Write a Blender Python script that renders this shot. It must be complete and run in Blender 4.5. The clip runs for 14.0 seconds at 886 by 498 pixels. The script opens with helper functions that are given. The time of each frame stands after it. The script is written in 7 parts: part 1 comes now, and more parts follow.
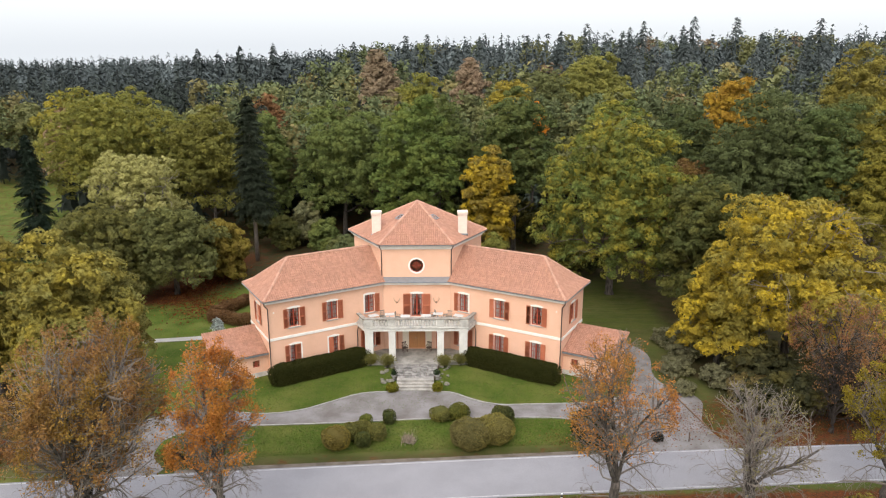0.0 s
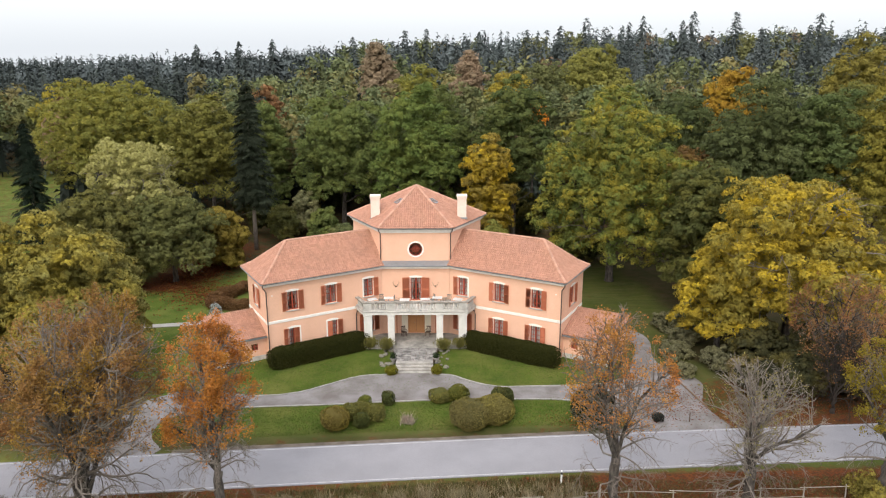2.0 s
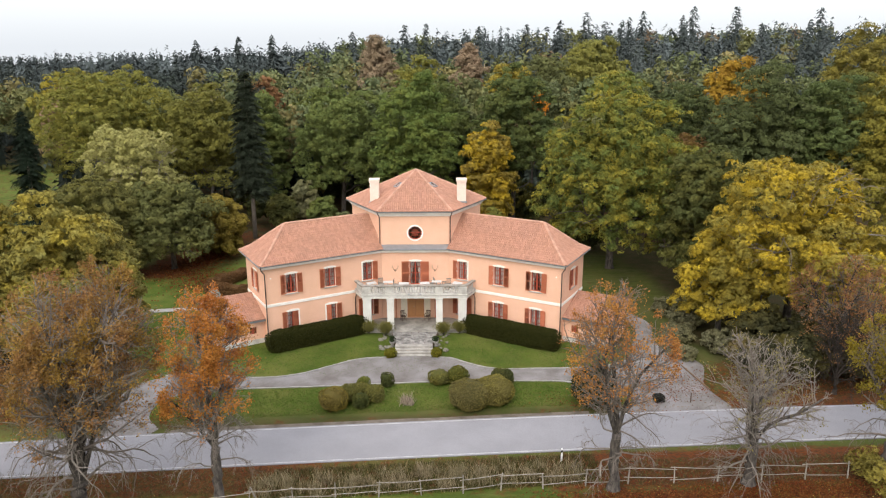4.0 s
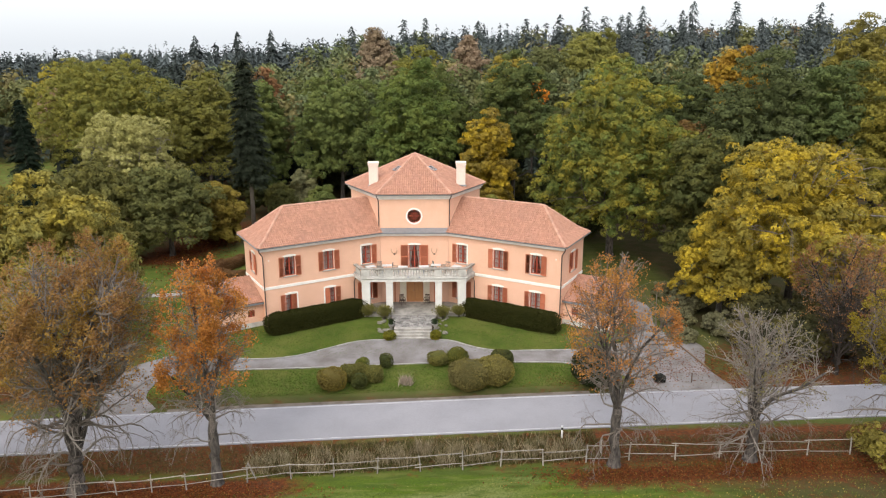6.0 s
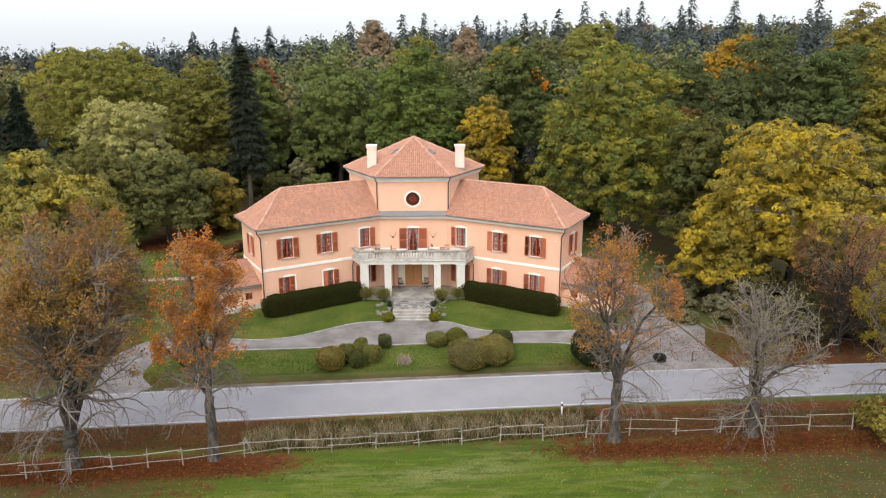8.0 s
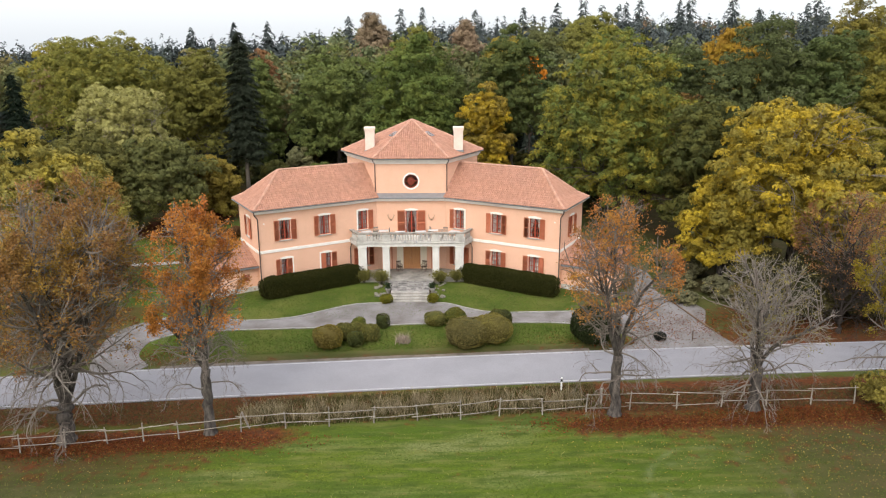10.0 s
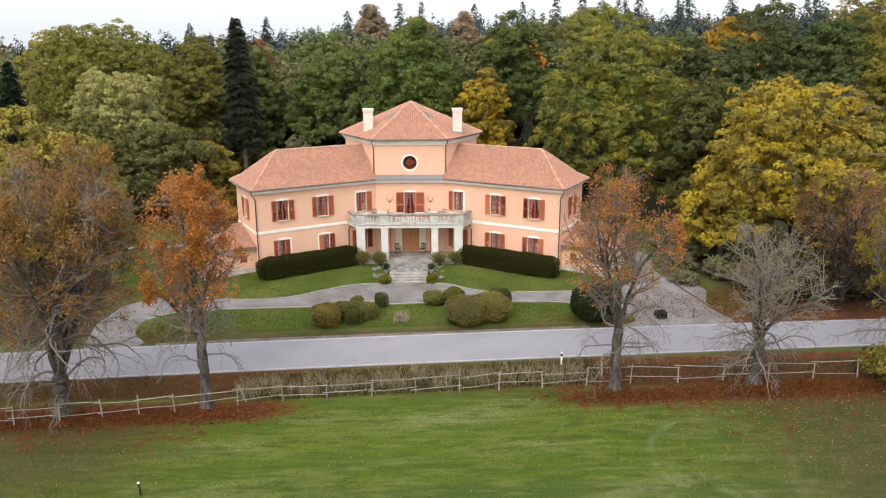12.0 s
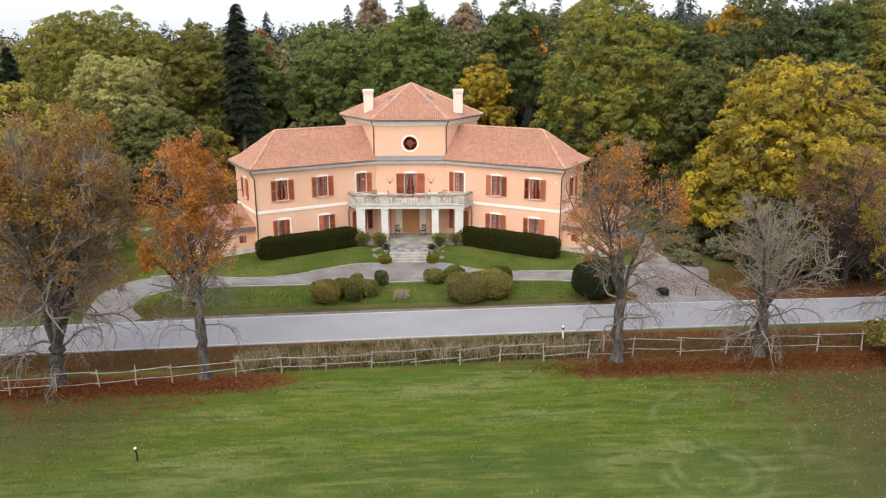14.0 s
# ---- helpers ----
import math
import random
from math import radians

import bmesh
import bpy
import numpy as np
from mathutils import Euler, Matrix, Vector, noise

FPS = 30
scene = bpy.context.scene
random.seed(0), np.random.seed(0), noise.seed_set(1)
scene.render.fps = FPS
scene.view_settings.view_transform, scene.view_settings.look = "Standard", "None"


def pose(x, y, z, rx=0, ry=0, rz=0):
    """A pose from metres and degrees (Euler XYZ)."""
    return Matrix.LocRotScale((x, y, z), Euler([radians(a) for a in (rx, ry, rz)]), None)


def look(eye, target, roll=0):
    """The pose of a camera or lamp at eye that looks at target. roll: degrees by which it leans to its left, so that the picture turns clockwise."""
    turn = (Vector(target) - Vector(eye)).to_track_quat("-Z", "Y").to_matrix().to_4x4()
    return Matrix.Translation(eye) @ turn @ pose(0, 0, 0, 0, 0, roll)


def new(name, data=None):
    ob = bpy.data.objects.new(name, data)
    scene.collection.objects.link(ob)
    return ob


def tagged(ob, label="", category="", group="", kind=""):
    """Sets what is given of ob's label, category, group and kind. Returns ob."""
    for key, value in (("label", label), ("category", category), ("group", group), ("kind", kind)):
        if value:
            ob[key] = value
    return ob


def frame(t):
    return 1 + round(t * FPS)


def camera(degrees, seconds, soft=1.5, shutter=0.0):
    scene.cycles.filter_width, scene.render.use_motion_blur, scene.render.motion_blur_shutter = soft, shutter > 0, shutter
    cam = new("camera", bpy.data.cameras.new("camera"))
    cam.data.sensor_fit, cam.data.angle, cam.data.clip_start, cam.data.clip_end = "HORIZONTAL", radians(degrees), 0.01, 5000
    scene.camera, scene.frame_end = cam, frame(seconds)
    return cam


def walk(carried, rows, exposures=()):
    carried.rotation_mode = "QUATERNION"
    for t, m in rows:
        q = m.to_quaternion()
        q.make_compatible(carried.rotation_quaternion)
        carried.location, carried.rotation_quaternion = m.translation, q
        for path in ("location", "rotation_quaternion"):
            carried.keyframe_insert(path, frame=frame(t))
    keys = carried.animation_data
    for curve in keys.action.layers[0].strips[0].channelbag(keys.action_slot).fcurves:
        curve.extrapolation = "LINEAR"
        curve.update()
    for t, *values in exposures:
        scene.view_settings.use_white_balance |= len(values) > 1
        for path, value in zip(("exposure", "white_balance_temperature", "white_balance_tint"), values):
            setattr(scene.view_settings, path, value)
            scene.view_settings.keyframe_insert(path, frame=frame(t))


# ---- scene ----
cam = camera(62.0, 14.0, soft=1.15)
# seconds, x, y, z, pitch, roll, yaw
PATH = [
    (0, 2.059, -70.508, 30.795, -15.376, -0.048, -0.496),
    (0.5, 2.065, -70.570, 30.378, -15.374, -0.064, -0.513),
    (1, 2.074, -70.613, 29.962, -15.373, -0.077, -0.521),
    (1.5, 2.086, -70.643, 29.545, -15.374, -0.087, -0.525),
    (2, 2.097, -70.664, 29.128, -15.374, -0.094, -0.526),
    (2.5, 2.108, -70.679, 28.710, -15.376, -0.099, -0.526),
    (3, 2.118, -70.691, 28.291, -15.377, -0.101, -0.526),
    (5.5, 2.136, -70.753, 26.175, -15.375, -0.100, -0.568),
    (6, 2.135, -70.770, 25.745, -15.372, -0.099, -0.586),
    (6.5, 2.132, -70.787, 25.312, -15.369, -0.100, -0.608),
    (7, 2.130, -70.805, 24.875, -15.364, -0.101, -0.632),
    (7.5, 2.128, -70.822, 24.435, -15.359, -0.103, -0.658),
    (8, 2.126, -70.838, 23.991, -15.353, -0.106, -0.685),
    (10.5, 2.139, -70.880, 21.719, -15.319, -0.128, -0.814),
    (11, 2.145, -70.881, 21.256, -15.313, -0.131, -0.832),
    (11.5, 2.151, -70.880, 20.791, -15.308, -0.131, -0.846),
    (12, 2.155, -70.880, 20.325, -15.304, -0.127, -0.856),
    (12.5, 2.157, -70.882, 19.860, -15.302, -0.118, -0.861),
    (13, 2.154, -70.891, 19.396, -15.302, -0.102, -0.861),
    (13.5, 2.143, -70.909, 18.935, -15.305, -0.078, -0.856),
    (14, 2.123, -70.941, 18.478, -15.310, -0.043, -0.846),
]
walk(cam, [(t, pose(x, y, z, 0, 0, yaw) @ pose(0, 0, 0, 90 + pitch) @ pose(0, 0, 0, 0, 0, roll)) for t, x, y, z, pitch, roll, yaw in PATH])

# ---------------------------------------------------------------- world, sun, exposure
world = bpy.data.worlds.new("overcast_sky")
scene.world = world
world.use_nodes = True
wt = world.node_tree
wt.nodes.clear()
w_out = wt.nodes.new("ShaderNodeOutputWorld")
w_bg = wt.nodes.new("ShaderNodeBackground")
w_sky = wt.nodes.new("ShaderNodeTexSky")
w_sky.sky_type = "NISHITA"
w_sky.sun_disc = False
w_sky.sun_elevation = radians(38)
w_sky.sun_rotation = radians(200)
w_sky.dust_density = 4.0
w_tc = wt.nodes.new("ShaderNodeTexCoord")
w_sep = wt.nodes.new("ShaderNodeSeparateXYZ")
w_ramp = wt.nodes.new("ShaderNodeValToRGB")      # cloud deck: brighter towards the zenith
w_ramp.color_ramp.elements[0].position = 0.0
w_ramp.color_ramp.elements[0].color = (0.70, 0.735, 0.78, 1)
w_ramp.color_ramp.elements[1].position = 1.0
w_ramp.color_ramp.elements[1].color = (1.75, 1.78, 1.84, 1)
w_mid = w_ramp.color_ramp.elements.new(0.09)
w_mid.color = (0.85, 0.87, 0.90, 1)
w_scale = wt.nodes.new("ShaderNodeVectorMath")
w_scale.operation = "SCALE"
w_scale.inputs["Scale"].default_value = 0.06
w_add = wt.nodes.new("ShaderNodeVectorMath")
w_add.operation = "ADD"
wt.links.new(w_tc.outputs["Generated"], w_sep.inputs[0])
wt.links.new(w_sep.outputs["Z"], w_ramp.inputs[0])
wt.links.new(w_sky.outputs[0], w_scale.inputs[0])
wt.links.new(w_scale.outputs[0], w_add.inputs[0])
wt.links.new(w_ramp.outputs[0], w_add.inputs[1])
wt.links.new(w_add.outputs[0], w_bg.inputs[0])
wt.links.new(w_bg.outputs[0], w_out.inputs[0])
w_bg.inputs[1].default_value = 1.0
sun_data = bpy.data.lights.new("sun", "SUN")
sun_data.energy = 1.25
sun_data.angle = radians(28)
sun_data.color = (1.0, 0.95, 0.87)
sun = new("sun", sun_data)
sun.matrix_world = look((-28, -60, 70), (0, 0, 0))
scene.view_settings.exposure = 0.20


# ---------------------------------------------------------------- materials
def node(nt, kind, **inputs):
    n = nt.nodes.new(kind)
    for k, v in inputs.items():
        n.inputs[k.replace("_", " ")].default_value = v
    return n


def mat(name, col, col2=None, rough=0.8, scale=2.0, fine=25.0, bump=0.2, metal=0.0, amount=0.6, rnd=0.0, spec=0.3, stretch=(1, 1, 1)):
    """A surface with stains at one scale, grain at another, and fine relief."""
    m = bpy.data.materials.new(name)
    m.use_nodes = True
    nt = m.node_tree
    b = nt.nodes["Principled BSDF"]
    b.inputs["Roughness"].default_value = rough
    b.inputs["Metallic"].default_value = metal
    b.inputs["Specular IOR Level"].default_value = spec
    tc = nt.nodes.new("ShaderNodeTexCoord")
    mp = nt.nodes.new("ShaderNodeMapping")
    mp.inputs["Scale"].default_value = stretch
    nt.links.new(tc.outputs["Object"], mp.inputs[0])
    n1 = node(nt, "ShaderNodeTexNoise", Scale=scale, Detail=5.0, Roughness=0.6)
    n2 = node(nt, "ShaderNodeTexNoise", Scale=fine, Detail=3.0)
    for n in (n1, n2):
        nt.links.new(mp.outputs[0], n.inputs["Vector"])
    r1 = nt.nodes.new("ShaderNodeMapRange")
    r1.inputs[1].default_value, r1.inputs[2].default_value = 0.38, 0.66
    r1.inputs[3].default_value, r1.inputs[4].default_value = 0.0, amount
    nt.links.new(n1.outputs[0], r1.inputs[0])
    mix = nt.nodes.new("ShaderNodeMixRGB")
    mix.inputs[1].default_value = (*col, 1)
    mix.inputs[2].default_value = (*(col2 or [c * 0.75 for c in col]), 1)
    nt.links.new(r1.outputs[0], mix.inputs[0])
    hv = nt.nodes.new("ShaderNodeHueSaturation")
    r2 = nt.nodes.new("ShaderNodeMapRange")
    r2.inputs[1].default_value, r2.inputs[2].default_value = 0.3, 0.7
    r2.inputs[3].default_value, r2.inputs[4].default_value = 0.86, 1.14
    nt.links.new(n2.outputs[0], r2.inputs[0])
    val = r2.outputs[0]
    if rnd:
        gi = nt.nodes.new("ShaderNodeNewGeometry")
        oi = nt.nodes.new("ShaderNodeObjectInfo")
        ad = nt.nodes.new("ShaderNodeMath")
        ad.operation = "ADD"
        nt.links.new(gi.outputs["Random Per Island"], ad.inputs[0])
        nt.links.new(oi.outputs["Random"], ad.inputs[1])
        fr = nt.nodes.new("ShaderNodeMath")
        fr.operation = "FRACT"
        nt.links.new(ad.outputs[0], fr.inputs[0])
        r3 = nt.nodes.new("ShaderNodeMapRange")
        r3.inputs[3].default_value, r3.inputs[4].default_value = 1 - rnd, 1 + rnd
        nt.links.new(fr.outputs[0], r3.inputs[0])
        mu = nt.nodes.new("ShaderNodeMath")
        mu.operation = "MULTIPLY"
        nt.links.new(val, mu.inputs[0])
        nt.links.new(r3.outputs[0], mu.inputs[1])
        val = mu.outputs[0]
    nt.links.new(val, hv.inputs["Value"])
    nt.links.new(mix.outputs[0], hv.inputs["Color"])
    nt.links.new(hv.outputs[0], b.inputs["Base Color"])
    if bump:
        bp = nt.nodes.new("ShaderNodeBump")
        bp.inputs["Strength"].default_value = bump
        bp.inputs["Distance"].default_value = 0.02
        nt.links.new(n2.outputs[0], bp.inputs["Height"])
        nt.links.new(bp.outputs[0], b.inputs["Normal"])
    return m


def foliage(name, source, spread=0.35, trans=0.25, cell=0.0, gaps=0.45):
    """Leaves: the tree's own colour, turning in patches and from leaf to leaf."""
    m = bpy.data.materials.new(name)
    m.use_nodes = True
    nt = m.node_tree
    b = nt.nodes["Principled BSDF"]
    b.inputs["Roughness"].default_value = 0.65
    b.inputs["Specular IOR Level"].default_value = 0.04
    geo = nt.nodes.new("ShaderNodeNewGeometry")
    tc = nt.nodes.new("ShaderNodeTexCoord")
    n1 = node(nt, "ShaderNodeTexNoise", Scale=0.45, Detail=3.0)
    nt.links.new(tc.outputs["Object"], n1.inputs["Vector"])
    if source == "object":
        src = nt.nodes.new("ShaderNodeObjectInfo")
        colour, turn = src.outputs["Color"], src.outputs["Alpha"]
    else:
        src = nt.nodes.new("ShaderNodeAttribute")
        src.attribute_name = "tint"
        colour, turn = src.outputs["Color"], src.outputs["Alpha"]
    # share of turned leaves, in patches
    r1 = nt.nodes.new("ShaderNodeMapRange")
    r1.inputs[1].default_value, r1.inputs[2].default_value = 0.40, 0.66
    nt.links.new(n1.outputs[0], r1.inputs[0])
    mu = nt.nodes.new("ShaderNodeMath")
    mu.operation = "MULTIPLY"
    nt.links.new(r1.outputs[0], mu.inputs[0])
    nt.links.new(turn, mu.inputs[1])
    mix = nt.nodes.new("ShaderNodeMixRGB")
    mix.inputs[2].default_value = (0.38, 0.255, 0.020, 1)
    nt.links.new(mu.outputs[0], mix.inputs[0])
    nt.links.new(colour, mix.inputs[1])
    hv = nt.nodes.new("ShaderNodeHueSaturation")
    r2 = nt.nodes.new("ShaderNodeMapRange")
    r2.inputs[3].default_value, r2.inputs[4].default_value = 1 - spread, 1 + spread
    nt.links.new(geo.outputs["Random Per Island"], r2.inputs[0])
    nt.links.new(r2.outputs[0], hv.inputs["Value"])
    r3 = nt.nodes.new("ShaderNodeMapRange")
    r3.inputs[3].default_value, r3.inputs[4].default_value = 0.485, 0.515
    nt.links.new(n1.outputs[0], r3.inputs[0])
    nt.links.new(r3.outputs[0], hv.inputs["Hue"])
    nt.links.new(mix.outputs[0], hv.inputs["Color"])
    nt.links.new(hv.outputs[0], b.inputs["Base Color"])
    n2 = node(nt, "ShaderNodeTexNoise", Scale=7.0, Detail=3.0)
    nt.links.new(tc.outputs["Object"], n2.inputs["Vector"])
    bp = nt.nodes.new("ShaderNodeBump")
    bp.inputs["Strength"].default_value = 0.6
    bp.inputs["Distance"].default_value = 0.08
    nt.links.new(n2.outputs[0], bp.inputs["Height"])
    nt.links.new(bp.outputs[0], b.inputs["Normal"])
    tr = nt.nodes.new("ShaderNodeBsdfTranslucent")
    nt.links.new(hv.outputs[0], tr.inputs[0])
    ms = nt.nodes.new("ShaderNodeMixShader")
    ms.inputs[0].default_value = trans
    nt.links.new(b.outputs[0], ms.inputs[1])
    nt.links.new(tr.outputs[0], ms.inputs[2])
    out = ms.outputs[0]
    if cell:
        # each spray is broken up into single leaves with gaps between them
        vo = node(nt, "ShaderNodeTexVoronoi", Scale=1.0 / cell)
        nt.links.new(tc.outputs["Object"], vo.inputs["Vector"])
        sp = nt.nodes.new("ShaderNodeSeparateColor")
        nt.links.new(vo.outputs["Color"], sp.inputs[0])
        rv = nt.nodes.new("ShaderNodeMapRange")
        rv.inputs[3].default_value, rv.inputs[4].default_value = 0.74, 1.28
        nt.links.new(sp.outputs[0], rv.inputs[0])
        vm = nt.nodes.new("ShaderNodeMath")
        vm.operation = "MULTIPLY"
        nt.links.new(rv.outputs[0], vm.inputs[0])
        nt.links.new(r2.outputs[0], vm.inputs[1])
        nt.links.new(vm.outputs[0], hv.inputs["Value"])
        edge = nt.nodes.new("ShaderNodeMath")
        edge.operation = "GREATER_THAN"
        edge.inputs[1].default_value = gaps
        nt.links.new(vo.outputs["Distance"], edge.inputs[0])
        hole = nt.nodes.new("ShaderNodeBsdfTransparent")
        mh = nt.nodes.new("ShaderNodeMixShader")
        nt.links.new(edge.outputs[0], mh.inputs[0])
        nt.links.new(out, mh.inputs[1])
        nt.links.new(hole.outputs[0], mh.inputs[2])
        out = mh.outputs[0]
    nt.links.new(out, nt.nodes["Material Output"].inputs[0])
    return m


PLASTER = mat("peach_plaster", (0.765, 0.465, 0.328), (0.705, 0.42, 0.287), 0.9, 0.7, 30, 0.15, amount=0.7)
CHIMNEY = mat("pale_chimney_plaster", (0.78, 0.64, 0.55), (0.66, 0.53, 0.45), 0.9, 1.5, 30, 0.15)
WHITE = mat("white_stucco", (0.84, 0.80, 0.74), (0.72, 0.67, 0.60), 0.85, 1.5, 30, 0.15)
STONE = mat("pale_weathered_stone", (0.54, 0.52, 0.48), (0.32, 0.30, 0.275), 0.85, 1.6, 18, 0.3, amount=0.8)
PIERSTONE = mat("limewashed_stone", (0.66, 0.64, 0.60), (0.52, 0.50, 0.46), 0.85, 1.1, 18, 0.3)
PORCH = mat("worn_porch_stone", (0.36, 0.335, 0.30), (0.16, 0.15, 0.135), 0.9, 1.2, 16, 0.3, amount=0.8)
TILE = mat("terracotta_tile", (0.400, 0.205, 0.138), (0.345, 0.182, 0.128), 0.85, 0.5, 12, 0.3, rnd=0.13, amount=0.7)
UNDER = mat("roof_underlay", (0.20, 0.095, 0.065), None, 0.9, 1, 10)
RIDGE = mat("mortared_ridge_tile", (0.46, 0.26, 0.185), (0.40, 0.21, 0.145), 0.8, 2, 12, rnd=0.15)
METAL = mat("dull_zinc", (0.30, 0.32, 0.34), (0.22, 0.24, 0.26), 0.45, 2, 30, 0.05, metal=0.6)
PIPE = mat("brown_painted_pipe", (0.09, 0.06, 0.05), None, 0.5, 3, 30, 0.05)
SHUTTER = mat("red_brown_shutter_paint", (0.50, 0.160, 0.078), (0.42, 0.130, 0.064), 0.6, 3, 40, 0.1)
FRAME = mat("dark_red_window_frame", (0.36, 0.078, 0.046), None, 0.5, 3, 40, 0.1)
DOORWOOD = mat("oak_door_wood", (0.50, 0.25, 0.105), (0.38, 0.175, 0.07), 0.6, 3, 20, 0.2, stretch=(6, 6, 0.6))
CURTAIN = mat("pale_curtain", (0.52, 0.49, 0.46), None, 0.9, 4, 30, 0.1)
# room surfaces: the dimness behind the glass is put into this colour
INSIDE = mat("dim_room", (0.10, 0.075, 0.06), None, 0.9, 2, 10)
ASPHALT = mat("worn_grey_asphalt", (0.23, 0.222, 0.235), (0.19, 0.182, 0.195), 0.85, 0.35, 40, 0.2)
GRAVELLED = mat("old_driveway_asphalt", (0.205, 0.190, 0.188), (0.118, 0.102, 0.092), 0.9, 0.45, 22, 0.3, amount=0.95)
GRAVEL = mat("fine_gravel", (0.38, 0.35, 0.32), (0.28, 0.26, 0.23), 0.9, 1.2, 50, 0.3)
SHOULDER = mat("muddy_gravel", (0.150, 0.122, 0.098), (0.070, 0.055, 0.042), 0.95, 1.1, 30, 0.4, amount=0.9)
CREAM = mat("cream_stucco", (0.80, 0.73, 0.60), (0.72, 0.65, 0.53), 0.85, 1.5, 30, 0.15)
RAILSTONE = mat("dark_weathered_stone", (0.36, 0.33, 0.29), (0.16, 0.14, 0.12), 0.9, 1.8, 18, 0.3, amount=0.9)
TWIG = mat("grey_brown_twig", (0.165, 0.135, 0.112), (0.085, 0.07, 0.06), 0.9, 2.0, 12, 0.3)
DARKTWIG = mat("dark_brown_twig", (0.040, 0.031, 0.025), (0.024, 0.019, 0.016), 0.9, 2.0, 12, 0.3)
PAVING = mat("lichened_flagstone", (0.30, 0.28, 0.26), (0.075, 0.07, 0.065), 0.9, 2.0, 14, 0.3, amount=0.9, rnd=0.12)
KERBSTONE = mat("granite_kerb", (0.30, 0.285, 0.265), (0.19, 0.18, 0.165), 0.85, 2, 25, 0.2, rnd=0.12)
PAINTLINE = mat("worn_white_line", (0.40, 0.39, 0.39), (0.25, 0.245, 0.25), 0.8, 1.5, 25, 0.05, amount=0.9)
BARK = mat("grey_brown_bark", (0.105, 0.090, 0.078), (0.022, 0.018, 0.016), 0.9, 4.5, 16, 0.9, amount=0.9, stretch=(1, 1, 0.35))
PALEBARK = mat("pale_grey_twig", (0.22, 0.19, 0.165), (0.10, 0.085, 0.075), 0.9, 2.0, 12, 0.3)
OLDWOOD = mat("weathered_fence_wood", (0.28, 0.25, 0.21), (0.13, 0.115, 0.10), 0.9, 2.0, 25, 0.3, rnd=0.2, stretch=(1, 1, 0.4))
LOGWOOD = mat("barked_pole_wood", (0.17, 0.105, 0.065), (0.10, 0.065, 0.042), 0.85, 2.0, 20, 0.3)
DARKWOOD = mat("dark_chair_wood", (0.10, 0.06, 0.04), None, 0.5, 3, 20)
CLOTH = mat("white_tablecloth", (0.60, 0.59, 0.57), None, 0.9, 3, 40, 0.1)
BONE = mat("antler_bone", (0.42, 0.30, 0.20), (0.30, 0.21, 0.13), 0.7, 8, 60, 0.2)
PLASTICW = mat("white_plastic", (0.78, 0.78, 0.78), None, 0.4, 3, 40, 0.02)
BLACK = mat("black_rubber", (0.02, 0.02, 0.02), None, 0.6, 3, 40, 0.02)
SOIL = mat("dark_soil", (0.09, 0.065, 0.045), (0.14, 0.085, 0.045), 0.95, 2, 20, 0.5)
LEAVES = foliage("broad_leaves", "object", 0.17, 0.06, 0.095, 0.66)
SMALLLEAVES = foliage("small_leaves", "object", 0.35, 0.3)
NEEDLES = foliage("needles", "object", 0.35, 0.1, 0.12, 0.52)
FARLEAVES = foliage("far_leaves", "tint", 0.20, 0.06, 0.34, 0.80)
FARNEEDLES = foliage("far_needles", "tint", 0.14, 0.05)
HEDGE = foliage("hedge_leaves", "object", 0.18, 0.05)
GRASSBLADE = foliage("grass_blades", "tint", 0.3, 0.2)

glass = bpy.data.materials.new("window_glass")
glass.use_nodes = True
gb = glass.node_tree.nodes["Principled BSDF"]
gb.inputs["Base Color"].default_value = (0.8, 0.85, 0.85, 1)
gb.inputs["Roughness"].default_value = 0.06
gb.inputs["Transmission Weight"].default_value = 1.0
gb.inputs["IOR"].default_value = 1.2


